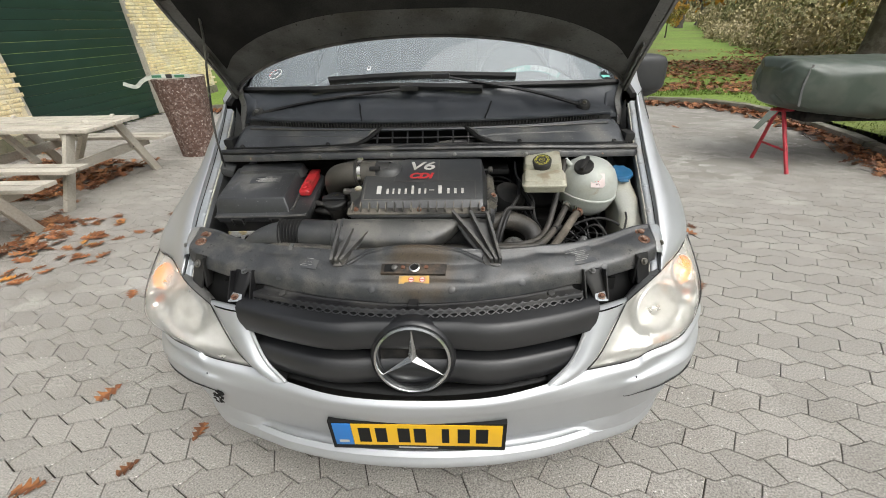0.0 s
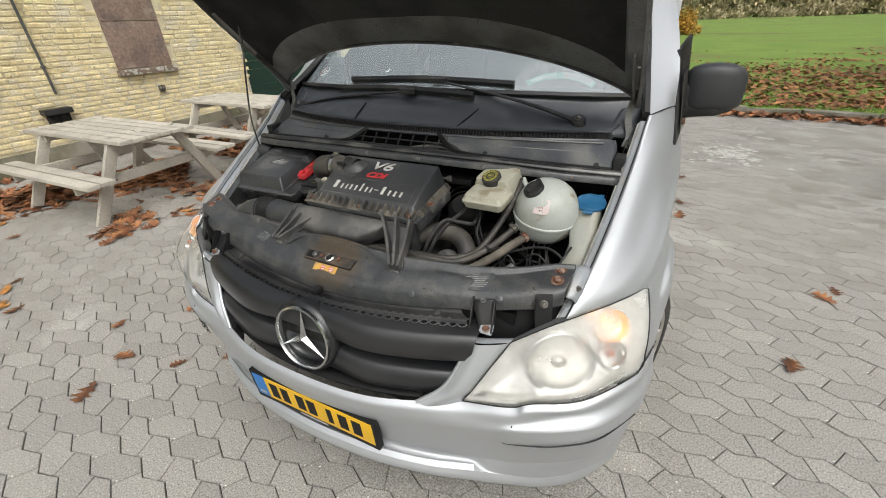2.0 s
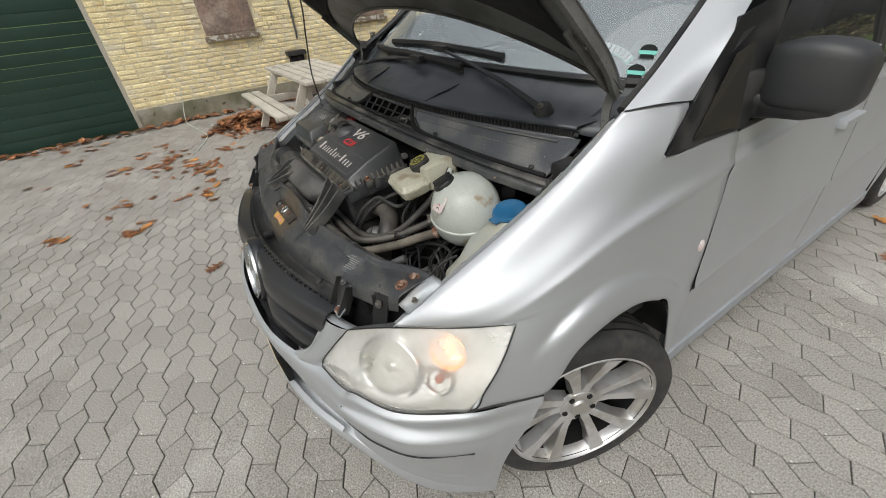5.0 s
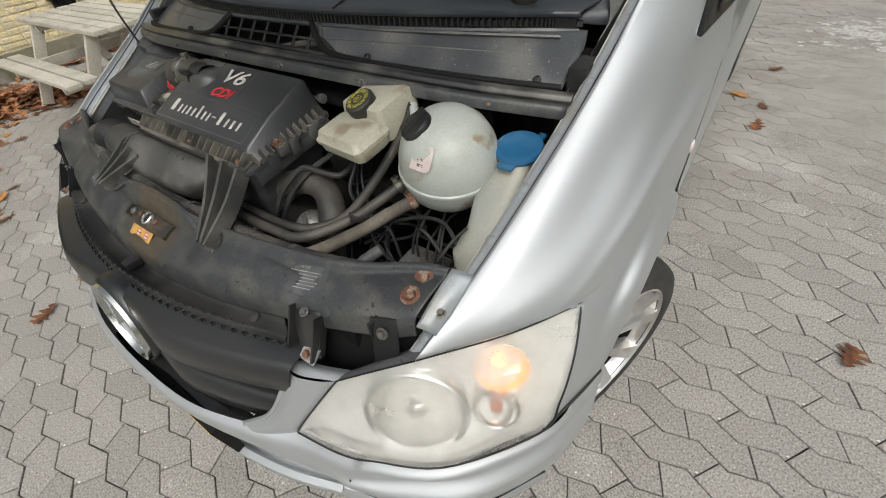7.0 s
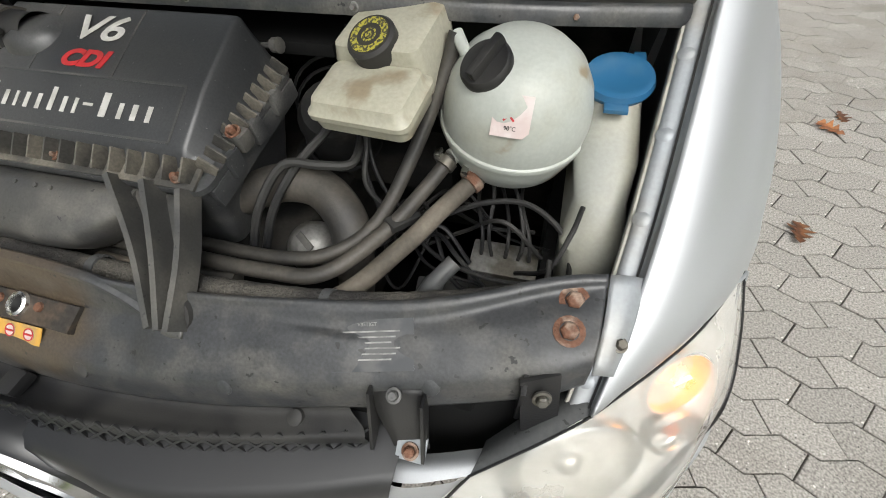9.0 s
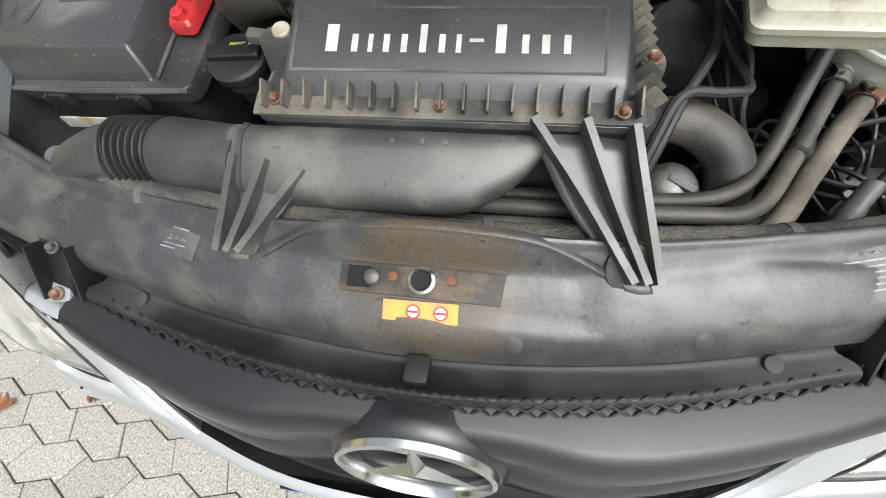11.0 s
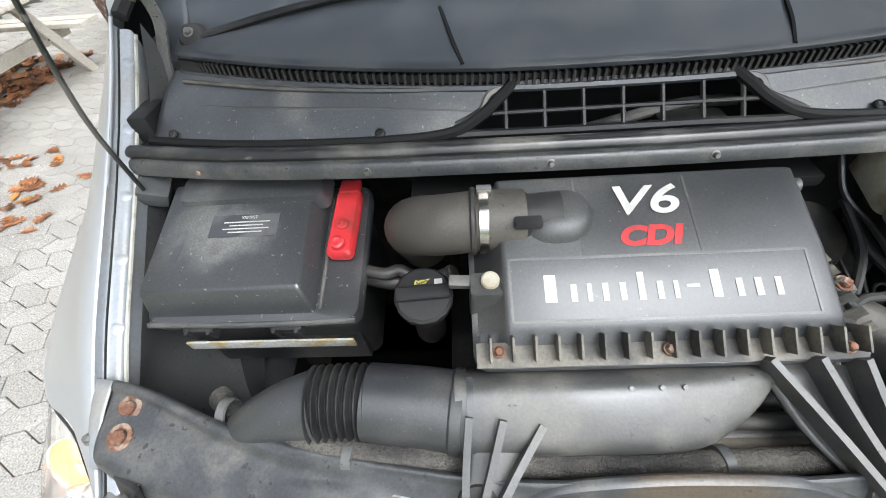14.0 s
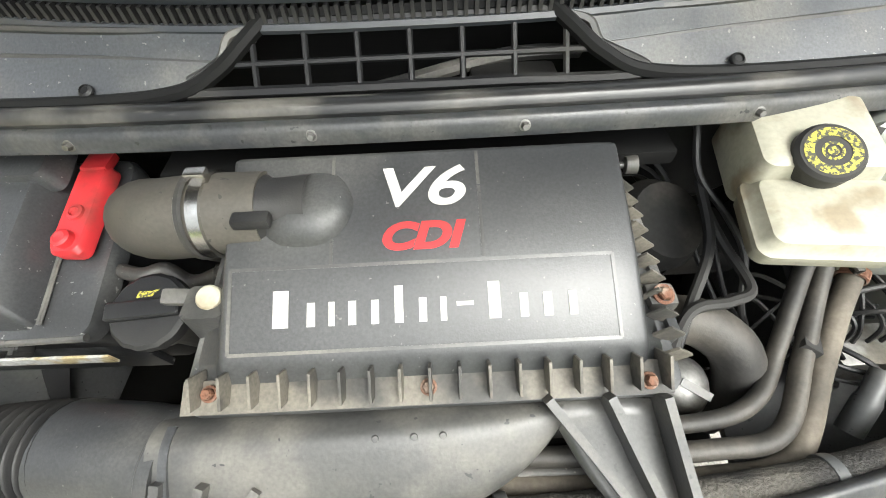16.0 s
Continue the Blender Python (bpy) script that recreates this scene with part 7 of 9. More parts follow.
for z, r in ((-0.02, 0.010), (-0.055, 0.013)):
    part("battery_cable", tube([BAT @ Vector((0.16, -0.02, z)), BAT @ Vector((0.20, -0.03, z)), (-0.335, 0.575, 1.03 + z), (-0.30, 0.56, 1.02 + z), (-0.25, 0.56, 1.02)], r, 10, 30), RUBBER, bat)

# oil filler
OIL = aim((-0.290, 0.490, 1.048), (0.02, -0.28, 0.96))
oil = part("oil_filler", turned([(0.026, -0.16), (0.026, -0.03), (0.034, -0.02), (0.034, 0.0)], 24, OIL), RUBBER, van, "black oil filler cap with yellow can sign")
ocap = part("oil_cap", turned([(0.038, -0.004), (0.041, 0.0), (0.041, 0.014), (0.037, 0.018), (0, 0.018)], 36, OIL, wobble=lambda a, z: 1 + 0.015 * math.sin(a * 14)), PLASTIC, oil)
og = block((0.076, 0.020, 0.012), (0, 0, 0.022), 0.006, seg=3)
for v in og.verts:
    v.co = OIL @ v.co
part("cap_bridge", og, PLASTIC, ocap)
part("oil_can_sign", slab([(-0.012, 0.010), (0.004, 0.010), (0.012, 0.018), (0.004, 0.016), (-0.010, 0.017)], 0.0006, OIL @ Matrix.Translation((0, 0.004, 0.0190))), YELLOW_INK, ocap, smooth=False)
part("white_sign", slab([(-0.028, -0.004), (-0.019, -0.004), (-0.0235, 0.004)], 0.0006, OIL @ Matrix.Translation((0, 0.004, 0.0190))), WHITE_INK, ocap, smooth=False)
bars([(0.022, 0.016, 0.011, 0.008)], OIL @ Matrix.Translation((0, 0, 0.0188)), WHITE_INK, ocap, "book_sign")

# air filter box
lower_box = lofted([boxy(0.0, 0.490, 0.20, 0.085, 0.90, 0.02), boxy(0.006, 0.502, 0.226, 0.118, 1.035, 0.02), boxy(0.008, 0.502, 0.233, 0.124, 1.040, 0.02), boxy(0.008, 0.502, 0.233, 0.124, 1.048, 0.02), boxy(0.006, 0.502, 0.226, 0.118, 1.052, 0.02)])
for v in lower_box.verts:
    v.co.z += (v.co.y - 0.385) * 0.11 * (1 if v.co.z > 1.0 else 0.5) + 0.006
filt = part("air_filter_box", lower_box, DUSTY, van, "dusty black air filter box with lettered cover")
# cover: front slope, text field, upper field, sides
prof = [(0.400, 1.064), (0.412, 1.082), (0.418, 1.088), (0.490, 1.124), (0.56, 1.150), (0.598, 1.163), (0.606, 1.158), (0.612, 1.12)]


def cover_line(x, drop=0.0, pull=0.0):
    return [(x, y + (0.5 - (y - 0.40) / 0.21) * pull, z - drop * (1.0)) for y, z in prof]


cov_rows = [[(-0.218, y + 0.006, 1.058 + (y - 0.385) * 0.11) for y, z in prof], [(-0.194, y + 0.002, z - 0.012 - (y - 0.40) * 0.15) for y, z in prof], cover_line(-0.184, 0.001), cover_line(-0.178), cover_line(-0.10), cover_line(0.0), cover_line(0.10), cover_line(0.188), cover_line(0.206, 0.001), [(0.212, y + 0.001, z - 0.010 - (y - 0.40) * 0.06) for y, z in prof], [(0.230, y + 0.004, 1.058 + (y - 0.385) * 0.11) for y, z in prof]]
cbm = bmesh.new()
vg = [[cbm.verts.new(p) for p in row] for row in cov_rows]
for a, b in zip(vg, vg[1:]):
    for k in range(len(prof) - 1):
        cbm.faces.new((a[k], b[k], b[k + 1], a[k + 1]))
bmesh.ops.recalc_face_normals(cbm, faces=cbm.faces)
if sum(f.normal.z for f in cbm.faces) < 0:
    bmesh.ops.reverse_faces(cbm, faces=cbm.faces)
bmesh.ops.bevel(cbm, geom=[e for e in cbm.edges if len(e.link_faces) == 2 and e.calc_face_angle(0) > 0.5], offset=0.004, segments=2, affect="EDGES", profile=0.6)
cover = part("filter_cover", cbm, COVER, filt, "matt black cover with printed letters", angle=50)


def on_cover(x, y):
    """A frame on the cover's sloping face."""
    for (ya, za), (yb, zb) in zip(prof, prof[1:]):
        if ya <= y <= yb:
            z = za + (zb - za) * (y - ya) / (yb - ya)
            return plane_frame((x, y, z), (1, 0, 0), (0, yb - ya, zb - za))


# recessed line frames
def groove(x0, y0, x1, y1):
    fr = bmesh.new()
    a, b = on_cover(x0, y0), on_cover(x1, y1)
    n = (a.to_3x3() @ Vector((0, 0, 1))) * 0.0006
    pa, pb = a.translation + n, b.translation + n
    d = (pb - pa).length
    m = plane_frame((pa + pb) / 2, pb - pa, (a.to_3x3() @ Vector((0, 0, 1))).cross(pb - pa))
    slab([(-d / 2, -0.0016), (d / 2, -0.0016), (d / 2, 0.0016), (-d / 2, 0.0016)], 0.001, m, fr)
    part("cover_line", fr, DUSTIER, cover, smooth=False)


for q in ((-0.176, 0.4195, 0.182, 0.4195), (-0.176, 0.489, 0.182, 0.489), (-0.176, 0.4195, -0.176, 0.489), (0.182, 0.4195, 0.182, 0.489), (-0.082, 0.4905, -0.082, 0.559), (-0.082, 0.5605, -0.082, 0.596), (0.062, 0.4905, 0.062, 0.559), (0.062, 0.5605, 0.062, 0.596)):
    groove(*q)
lettering("V6", 0.058, on_cover(0.002, 0.5585) @ Matrix.Translation((0, 0, 0.0016)), WHITE_INK, cover, shear=0.22, bold=0.0009, sx=1.4, label="worn white letters")
lettering("CDI", 0.036, on_cover(0.002, 0.512) @ Matrix.Translation((0, 0, 0.0008)), RED_INK, cover, shear=0.25, bold=0.0018, sx=1.25, label="glossy red letters")
# brand word as a row of plain upright bars
marks = [(-0.142, 0.034, 0.034), (-0.114, 0.018, 0.022), (-0.095, 0.013, 0.022), (-0.076, 0.017, 0.022), (-0.055, 0.017, 0.022), (-0.033, 0.019, 0.034), (-0.011, 0.017, 0.022), (0.008, 0.014, 0.022), (0.028, 0.016, 0.004), (0.055, 0.026, 0.034), (0.082, 0.018, 0.022), (0.104, 0.020, 0.022), (0.127, 0.018, 0.022)]
for x, w, h in marks:
    y0 = -0.014
    rows = [(x + 0.014, 0.001, w, h)] if h < 0.01 else [(x + 0.014, y0 + h / 2, w * 0.42, h)]
    bars(rows, on_cover(0.0, 0.452) @ Matrix.Translation((0, 0, 0.0007)), WHITE_INK, cover, "brand_bar")
# ribbed front edge
for k in range(17):
    x = -0.205 + 0.0265 * k
    part("flange_rib", block((0.003, 0.030, 0.028), (x, 0.396, 1.070), 0.001, rot=Euler((radians(38), 0, 0)).to_matrix()), RIBDUST, filt)
part("rib_floor", block((0.45, 0.030, 0.004), (0.003, 0.392, 1.0605), 0.001, rot=Euler((radians(20), 0, 0)).to_matrix()), RIBDUST, filt, "dusty front rim of the filter box")
for k in range(11):
    y = 0.408 + 0.0195 * k
    part("side_rib", block((0.026, 0.003, 0.022), (0.234, y, 1.066 + (y - 0.385) * 0.11), 0.001, rot=Euler((0, radians(40), 0)).to_matrix()), RIBDUST, filt)
part("side_skirt", block((0.012, 0.225, 0.030), (0.236, 0.503, 1.042), 0.003, rot=Euler((radians(6), 0, 0)).to_matrix()), DUSTY, filt)
for y in (0.44, 0.50, 0.56):
    part("side_clip", block((0.010, 0.024, 0.034), (0.245, y, 1.045 + (y - 0.385) * 0.11), 0.003), DUSTY, filt)
for x, y, z in ((0.204, 0.387, 1.066), (-0.195, 0.394, 1.066), (0.005, 0.391, 1.066)):
    bolt((x, y, z - 0.001), (0, -0.35, 0.94), 0.0055, RUST if x else BRIGHT, filt, "cover_screw", 1.4)
part("corner_latch", block((0.030, 0.026, 0.026), (0.240, 0.468, 1.066), 0.008), DUSTIER, filt)
bolt((0.240, 0.466, 1.079), (0, -0.3, 0.95), 0.007, RUST, filt, "cover_screw")
part("sensor_block", lofted([boxy(-0.205, 0.470, 0.022, 0.020, 1.06, 0.006), boxy(-0.205, 0.470, 0.020, 0.018, 1.102, 0.006)]), DUSTIER, filt)
part("sensor_cap", turned([(0.012, 0), (0.012, 0.008), (0.010, 0.010), (0, 0.010)], 16, aim((-0.200, 0.474, 1.100), (0, -0.3, 0.95))), OLD_TANK, filt, "pale green sensor cap")
part("sensor_plug", block((0.035, 0.016, 0.014), (-0.236, 0.482, 1.092), 0.004, rot=Euler((0.3, 0.1, 0.0)).to_matrix()), DUSTIER, filt)
part("plug_knob", turned([(0.004, -0.03), (0.004, 0.0), (0.010, 0.002), (0.011, 0.014), (0, 0.016)], 10, aim((0.232, 0.612, 1.118), (0.9, -0.1, 0.1))), DUSTIER, filt)

# intake elbow with clamp
elbow = part("intake_elbow", tube([(-0.300, 0.66, 0.98), (-0.312, 0.625, 1.05), (-0.300, 0.585, 1.098), (-0.262, 0.560, 1.122), (-0.205, 0.556, 1.130), (-0.150, 0.556, 1.130)], lambda u: 0.045 - 0.004 * u, 24, 50), ELBOW, van, "dusty rubber intake elbow with steel clamp")
cl_m = aim((-0.203, 0.556, 1.130), (1, -0.03, 0.02))
part("clamp_band", turned([(0.042, -0.007), (0.0450, -0.006), (0.0450, 0.006), (0.042, 0.007)], 36, cl_m), BRIGHT, elbow, "bright steel clamp band")
part("clamp_screw", block((0.02, 0.012, 0.012), (-0.203, 0.562, 1.178), 0.003), BRIGHT, elbow)
part("elbow_collar", turned([(0.044, -0.018), (0.0465, -0.016), (0.0465, -0.012), (0.044, -0.010)], 36, cl_m), RUBBER, elbow)
part("throttle_neck", turned([(0.0375, 0.008), (0.0375, 0.055), (0.034, 0.060), (0.036, 0.10)], 32, cl_m), PLASTIC, elbow)
part("neck_cowl", lofted([boxy(-0.110, 0.555, 0.054, 0.049, 1.09, 0.045), boxy(-0.110, 0.555, 0.053, 0.048, 1.128, 0.045), boxy(-0.108, 0.555, 0.047, 0.043, 1.146, 0.040), boxy(-0.104, 0.556, 0.033, 0.030, 1.156, 0.028), boxy(-0.100, 0.557, 0.012, 0.012, 1.159, 0.0110)]), COVER, elbow)
part("neck_tab", block((0.035, 0.014, 0.012), (-0.150, 0.520, 1.158), 0.004), PLASTIC, elbow)

# intake duct
duct_bm = bmesh.new()
rings = []
for x, hu, hv in [tuple(q) for q in spline([(-0.250, 0.048, 0.046), (-0.20, 0.050, 0.046), (-0.10, 0.050, 0.045), (-0.01, 0.050, 0.043), (0.04, 0.047, 0.040), (0.080, 0.036, 0.036), (0.108, 0.024, 0.031), (0.130, 0.010, 0.026)], 40)]:
    ring, off = [], 0.050 - hu
    for k in range(32):
        a = 2 * math.pi * k / 32
        u = hu * math.copysign(abs(math.cos(a)) ** 0.55, math.cos(a)) + off
        w = hv * math.copysign(abs(math.sin(a)) ** 0.7, math.sin(a))
        ring.append(duct_bm.verts.new((x, 0.352 + 0.80 * u - 0.60 * w, 0.993 + 0.60 * u + 0.80 * w)))
    rings.append(ring)
for a, b in zip(rings, rings[1:]):
    for k in range(32):
        duct_bm.faces.new((a[k], a[(k + 1) % 32], b[(k + 1) % 32], b[k]))
duct_bm.faces.new(rings[0][::-1])
duct_bm.faces.new(rings[-1])
bmesh.ops.recalc_face_normals(duct_bm, faces=duct_bm.faces)
duct = part("intake_duct", duct_bm, DUSTIER, van, "dusty grey-black air intake duct", angle=50)
part("duct_seam", ribbon([(-0.232, 0.352 + 0.80 * u - 0.60 * w, 0.993 + 0.60 * u + 0.80 * w) for u, w in ((0.047, 0.030), (0.03, 0.043), (0, 0.0475), (-0.03, 0.043), (-0.050, 0.02))], 0.008, 0.004, up=(0, -0.6, 0.8)), DUSTY, duct)
for x in (-0.045, -0.010, 0.016):
    part("duct_rivet", turned([(0.0035, 0), (0.003, 0.002), (0, 0.0022)], 10, aim((x, 0.352 + 0.80 * 0.032 - 0.60 * 0.040, 0.993 + 0.60 * 0.032 + 0.80 * 0.040), (0, -0.5, 0.86))), DUSTIER, duct)
part("duct_sleeve", tube([(-0.365, 0.368, 0.992), (-0.30, 0.361, 0.991), (-0.262, 0.355, 0.990), (-0.240, 0.352, 0.990)], lambda u: 0.0495 + (0.003 if u > 0.78 else 0) + 0.002 * u, 28, 24), COVER, duct, "black plastic duct sleeve")
part("bellows", tube([(-0.437, 0.366, 0.992), (-0.40, 0.368, 0.992), (-0.362, 0.368, 0.992)], lambda u: 0.0455 + 0.0045 * math.cos(u * 2 * math.pi * 7), 28, 99), PLASTIC, duct, "black ribbed bellows")
part("duct_snout", tube([(-0.434, 0.366, 0.992), (-0.470, 0.360, 0.990), (-0.505, 0.352, 0.982), (-0.535, 0.345, 0.965), (-0.55, 0.34, 0.94)], lambda u: 0.046 - 0.026 * u, 22, 24), COVER, duct)
leg = part("duct_leg_left", surface([[(-0.235, 0.330, 1.022), (-0.195, 0.326, 1.022), (-0.150, 0.322, 1.014)], [(-0.238, 0.285, 0.992), (-0.210, 0.282, 0.993), (-0.178, 0.280, 0.990)], [(-0.244, 0.255, 0.976), (-0.225, 0.252, 0.976), (-0.206, 0.252, 0.976)], [(-0.243, 0.232, 0.957), (-0.229, 0.230, 0.957), (-0.216, 0.232, 0.957)]], 10, 14, True), DUSTIER, duct, "ribbed plastic support leg")
thick(leg, 0.006)
for a, b, c in (((-0.234, 0.334, 1.028), (-0.240, 0.284, 0.996), (-0.243, 0.234, 0.968)), ((-0.195, 0.330, 1.026), (-0.212, 0.282, 0.996), (-0.230, 0.234, 0.968)), ((-0.150, 0.326, 1.016), (-0.184, 0.281, 0.992), (-0.217, 0.234, 0.968))):
    part("leg_web", ribbon([a, b, c], 0.0085, 0.034, up=(0, -0.6, 1)), DUSTIER, leg)
part("leg_foot", turned([(0.026, 0), (0.024, 0.006), (0.016, 0.008), (0, 0.008)], 24, on_panel(-0.229, 0.60) @ Matrix.Translation((0, 0, 0.002))), RUBBER, leg)
leg = part("duct_leg_right", surface([[(0.112, 0.378, 1.040), (0.165, 0.380, 1.040), (0.220, 0.378, 1.036)], [(0.150, 0.320, 1.000), (0.190, 0.322, 1.000), (0.232, 0.320, 0.996)], [(0.195, 0.270, 0.972), (0.218, 0.270, 0.972), (0.242, 0.268, 0.970)], [(0.222, 0.232, 0.958), (0.235, 0.230, 0.958), (0.250, 0.232, 0.957)]], 10, 14, True), DUSTIER, duct, "ribbed plastic support leg")
thick(leg, 0.006)
for a, b, c in (((0.110, 0.381, 1.056), (0.170, 0.312, 1.010), (0.224, 0.236, 0.968)), ((0.165, 0.381, 1.056), (0.200, 0.312, 1.010), (0.237, 0.236, 0.968)), ((0.216, 0.380, 1.052), (0.234, 0.312, 1.006), (0.249, 0.236, 0.968))):
    part("leg_web", ribbon([a, b, c], 0.0080, 0.034, up=(0, -0.6, 1)), DUSTIER, leg)
part("leg_foot", turned([(0.030, 0), (0.028, 0.006), (0.018, 0.008), (0, 0.008)], 24, on_panel(0.236, 0.60) @ Matrix.Translation((0, 0, 0.002))), RUBBER, leg)
part("underduct_pipe", tube([(-0.30, 0.33, 0.93), (0.0, 0.335, 0.925), (0.25, 0.335, 0.93)], 0.012, 10), RUBBER, van)

rwire = random.Random(91)
for k in range(9):
    x0, y0, z0 = rwire.uniform(0.34, 0.48), rwire.uniform(0.42, 0.56), rwire.uniform(0.84, 0.91)
    x1, y1, z1 = rwire.uniform(0.52, 0.68), rwire.uniform(0.40, 0.56), rwire.uniform(0.84, 0.95)
    part("loose_wire", tube([(x0, y0, z0), ((x0 * 2 + x1) / 3, y0 + rwire.uniform(-0.05, 0.05), z0 + rwire.uniform(-0.03, 0.05)), ((x0 + 2 * x1) / 3, y1 + rwire.uniform(-0.05, 0.05), z1 + rwire.uniform(-0.05, 0.04)), (x1, y1, z1 - 0.03)], rwire.choice((0.0025, 0.0035)), 6, 24), PLASTIC, van, "thin black wire")
# cowl rail with its rubber seal
RAIL = [(0, 0.630, 1.176), (0.20, 0.632, 1.176), (0.40, 0.642, 1.172), (0.60, 0.672, 1.160), (0.775, 0.715, 1.148)]
rail = sheet("cowl_rail", [sym([(x, y + 0.010, z - 0.014) for x, y, z in RAIL]), sym([(x, y - 0.008, z - 0.014) for x, y, z in RAIL]), sym([(x, y - 0.009, z - 0.011) for x, y, z in RAIL]), sym([(x, y - 0.005, z + 0.001) for x, y, z in RAIL]), sym([(x, y + 0.004, z + 0.004) for x, y, z in RAIL]), sym([(x, y + 0.05, z + 0.006) for x, y, z in RAIL])], RADPANEL, 80, 12, flip=True, label="dusty painted rail with a rubber bonnet seal", t=0.003)
part("rail_seal", tube(sym([(x, y + 0.014, z + 0.013) for x, y, z in RAIL]), 0.013, 10, 80, flat=0.8), SEAL, rail, "dusty black rubber seal")
for x, y, z in ((-0.364, 0.622, 1.163), (-0.106, 0.614, 1.167), (0.115, 0.614, 1.167), (0.364, 0.622, 1.163), (0.640, 0.668, 1.146), (-0.640, 0.668, 1.146)):
    bolt((x, y + 0.0085, z + 0.0045), (0, -0.95, 0.3), 0.0042, METAL if abs(x) < 0.5 else RUST, rail, "rail_screw", 1.5)

# rain tray lids, grate, upper cowl
GRL = [(0, 0.712, 1.246), (0.16, 0.716, 1.246), (0.32, 0.738, 1.245), (0.50, 0.785, 1.242), (0.66, 0.850, 1.236), (0.72, 0.885, 1.230)]
for mir, s in SIDES:
    base = [(0.225, 0.668, 1.190), (0.34, 0.672, 1.188), (0.52, 0.692, 1.180), (0.66, 0.725, 1.170), (0.745, 0.755, 1.162)]
    lid_rows = [base, [(0.205, 0.682, 1.205), (0.34, 0.700, 1.208), (0.52, 0.728, 1.202), (0.66, 0.770, 1.192), (0.745, 0.800, 1.184)], [(0.165, 0.700, 1.226), (0.33, 0.722, 1.226), (0.51, 0.762, 1.222), (0.66, 0.815, 1.214), (0.745, 0.850, 1.205)], [(0.150, 0.713, 1.240), (0.32, 0.736, 1.240), (0.50, 0.782, 1.237), (0.66, 0.846, 1.230), (0.735, 0.888, 1.222)]]
    lid_ob = sheet("rain_tray", lid_rows, TRAY_LID, 30, 16, mirror=mir, flip=True, label="dusty black rain tray lid", t=0.004)
    part("tray_seal", tube([mx(p, s) for p in [(0.150, 0.716, 1.246), (0.172, 0.698, 1.232), (0.200, 0.682, 1.214), (0.245, 0.668, 1.198)] + [(x, y - 0.006, z + 0.004) for x, y, z in base[1:]]], 0.0085, 8, 60), PLATE_VOID_BLACK, lid_ob, "black rubber tray seal")
    part("tray_ridge", tube([mx(p, s) for p in ((0.175, 0.714, 1.240), (0.33, 0.728, 1.238), (0.52, 0.770, 1.234), (0.70, 0.840, 1.224))], 0.004, 6, 30), DUSTIER, lid_ob)
    part("tray_ridge", tube([mx(p, s) for p in ((0.205, 0.692, 1.216), (0.34, 0.711, 1.218), (0.52, 0.744, 1.213), (0.69, 0.800, 1.200))], 0.0035, 6, 30), DUSTIER, lid_ob)
    part("tray_ridge", tube([mx(p, s) for p in ((0.150, 0.713, 1.242), (0.185, 0.705, 1.236), (0.20, 0.690, 1.218), (0.235, 0.680, 1.204))], 0.005, 6, 30), DUSTIER, lid_ob)
    for q in ((0.345, 0.676, 1.200), (0.70, 0.745, 1.178)):
        part("tray_clip", turned([(0.008, 0), (0.0075, 0.003), (0.005, 0.005), (0.0045, 0.003), (0, 0.003)], 14, aim(mx(q, s), (0, -0.5, 0.86))), PLASTIC, lid_ob)
    part("tray_end", block((0.035, 0.07, 0.05), (s * 0.765, 0.80, 1.175), 0.008), PLASTIC, lid_ob)
    cend = [[(0.70, 0.89, 1.235), (0.75, 0.92, 1.225), (0.79, 0.95, 1.225)], [(0.72, 0.98, 1.285), (0.765, 1.0, 1.29), (0.80, 1.02, 1.30)], [(0.74, 1.06, 1.325), (0.78, 1.08, 1.335), (0.805, 1.09, 1.345)]]
    sheet("cowl_end", cend, COWL_PLASTIC, 8, 8, mirror=mir, flip=True, t=0.004)
    sheet("gutter_wall", [[(0.752, 0.72, 1.15), (0.765, 0.82, 1.20), (0.79, 0.94, 1.29)], [(0.745, 0.73, 1.05), (0.745, 0.83, 1.08), (0.75, 0.94, 1.10)]], BAY_GREY, 8, 4, mirror=mir)
grate = bmesh.new()


def gpt(u, v):
    """u across -1..1, v from the rail to the mesh line."""
    w = 0.235 - 0.085 * v
    return (u * w, 0.668 + 0.044 * v, 1.196 + 0.046 * v)


for k in range(7):
    u = -0.86 + 1.72 * k / 6
    x = u * 0.19
    tube([(x, 0.668, 1.196), (x, 0.712, 1.242)], 0.0035, 6, 2, bm=grate)
for v in (0.42,):
    tube([gpt(-0.98, v), gpt(0.98, v)], 0.0035, 6, 2, bm=grate)
grate_ob = part("cowl_grate", grate, PLASTIC, van, "black plastic grate over the air inlet")
part("grate_frame", tube([gpt(-1.05, 0), gpt(-0.4, -0.02), gpt(0.4, -0.02), gpt(1.05, 0), gpt(1.02, 0.5), gpt(0.99, 1.0), gpt(0.5, 1.02), gpt(-0.5, 1.02), gpt(-0.99, 1.0), gpt(-1.02, 0.5), gpt(-1.05, 0)], 0.006, 6, 80), PLASTIC, grate_ob)
# plain black floor and back paint in the deep shade of the well
inlet = part("air_inlet", block((0.62, 0.16, 0.02), (0, 0.72, 1.10), 0.005), PLATE_VOID_BLACK, van, "air inlet well with wiper drive, its shade painted black")
part("inlet_back", block((0.66, 0.01, 0.16), (0, 0.80, 1.17), 0), PLATE_VOID_BLACK, inlet)
part("wiper_motor", block((0.10, 0.05, 0.035), (0.115, 0.705, 1.165), 0.01), PLASTIC, inlet)
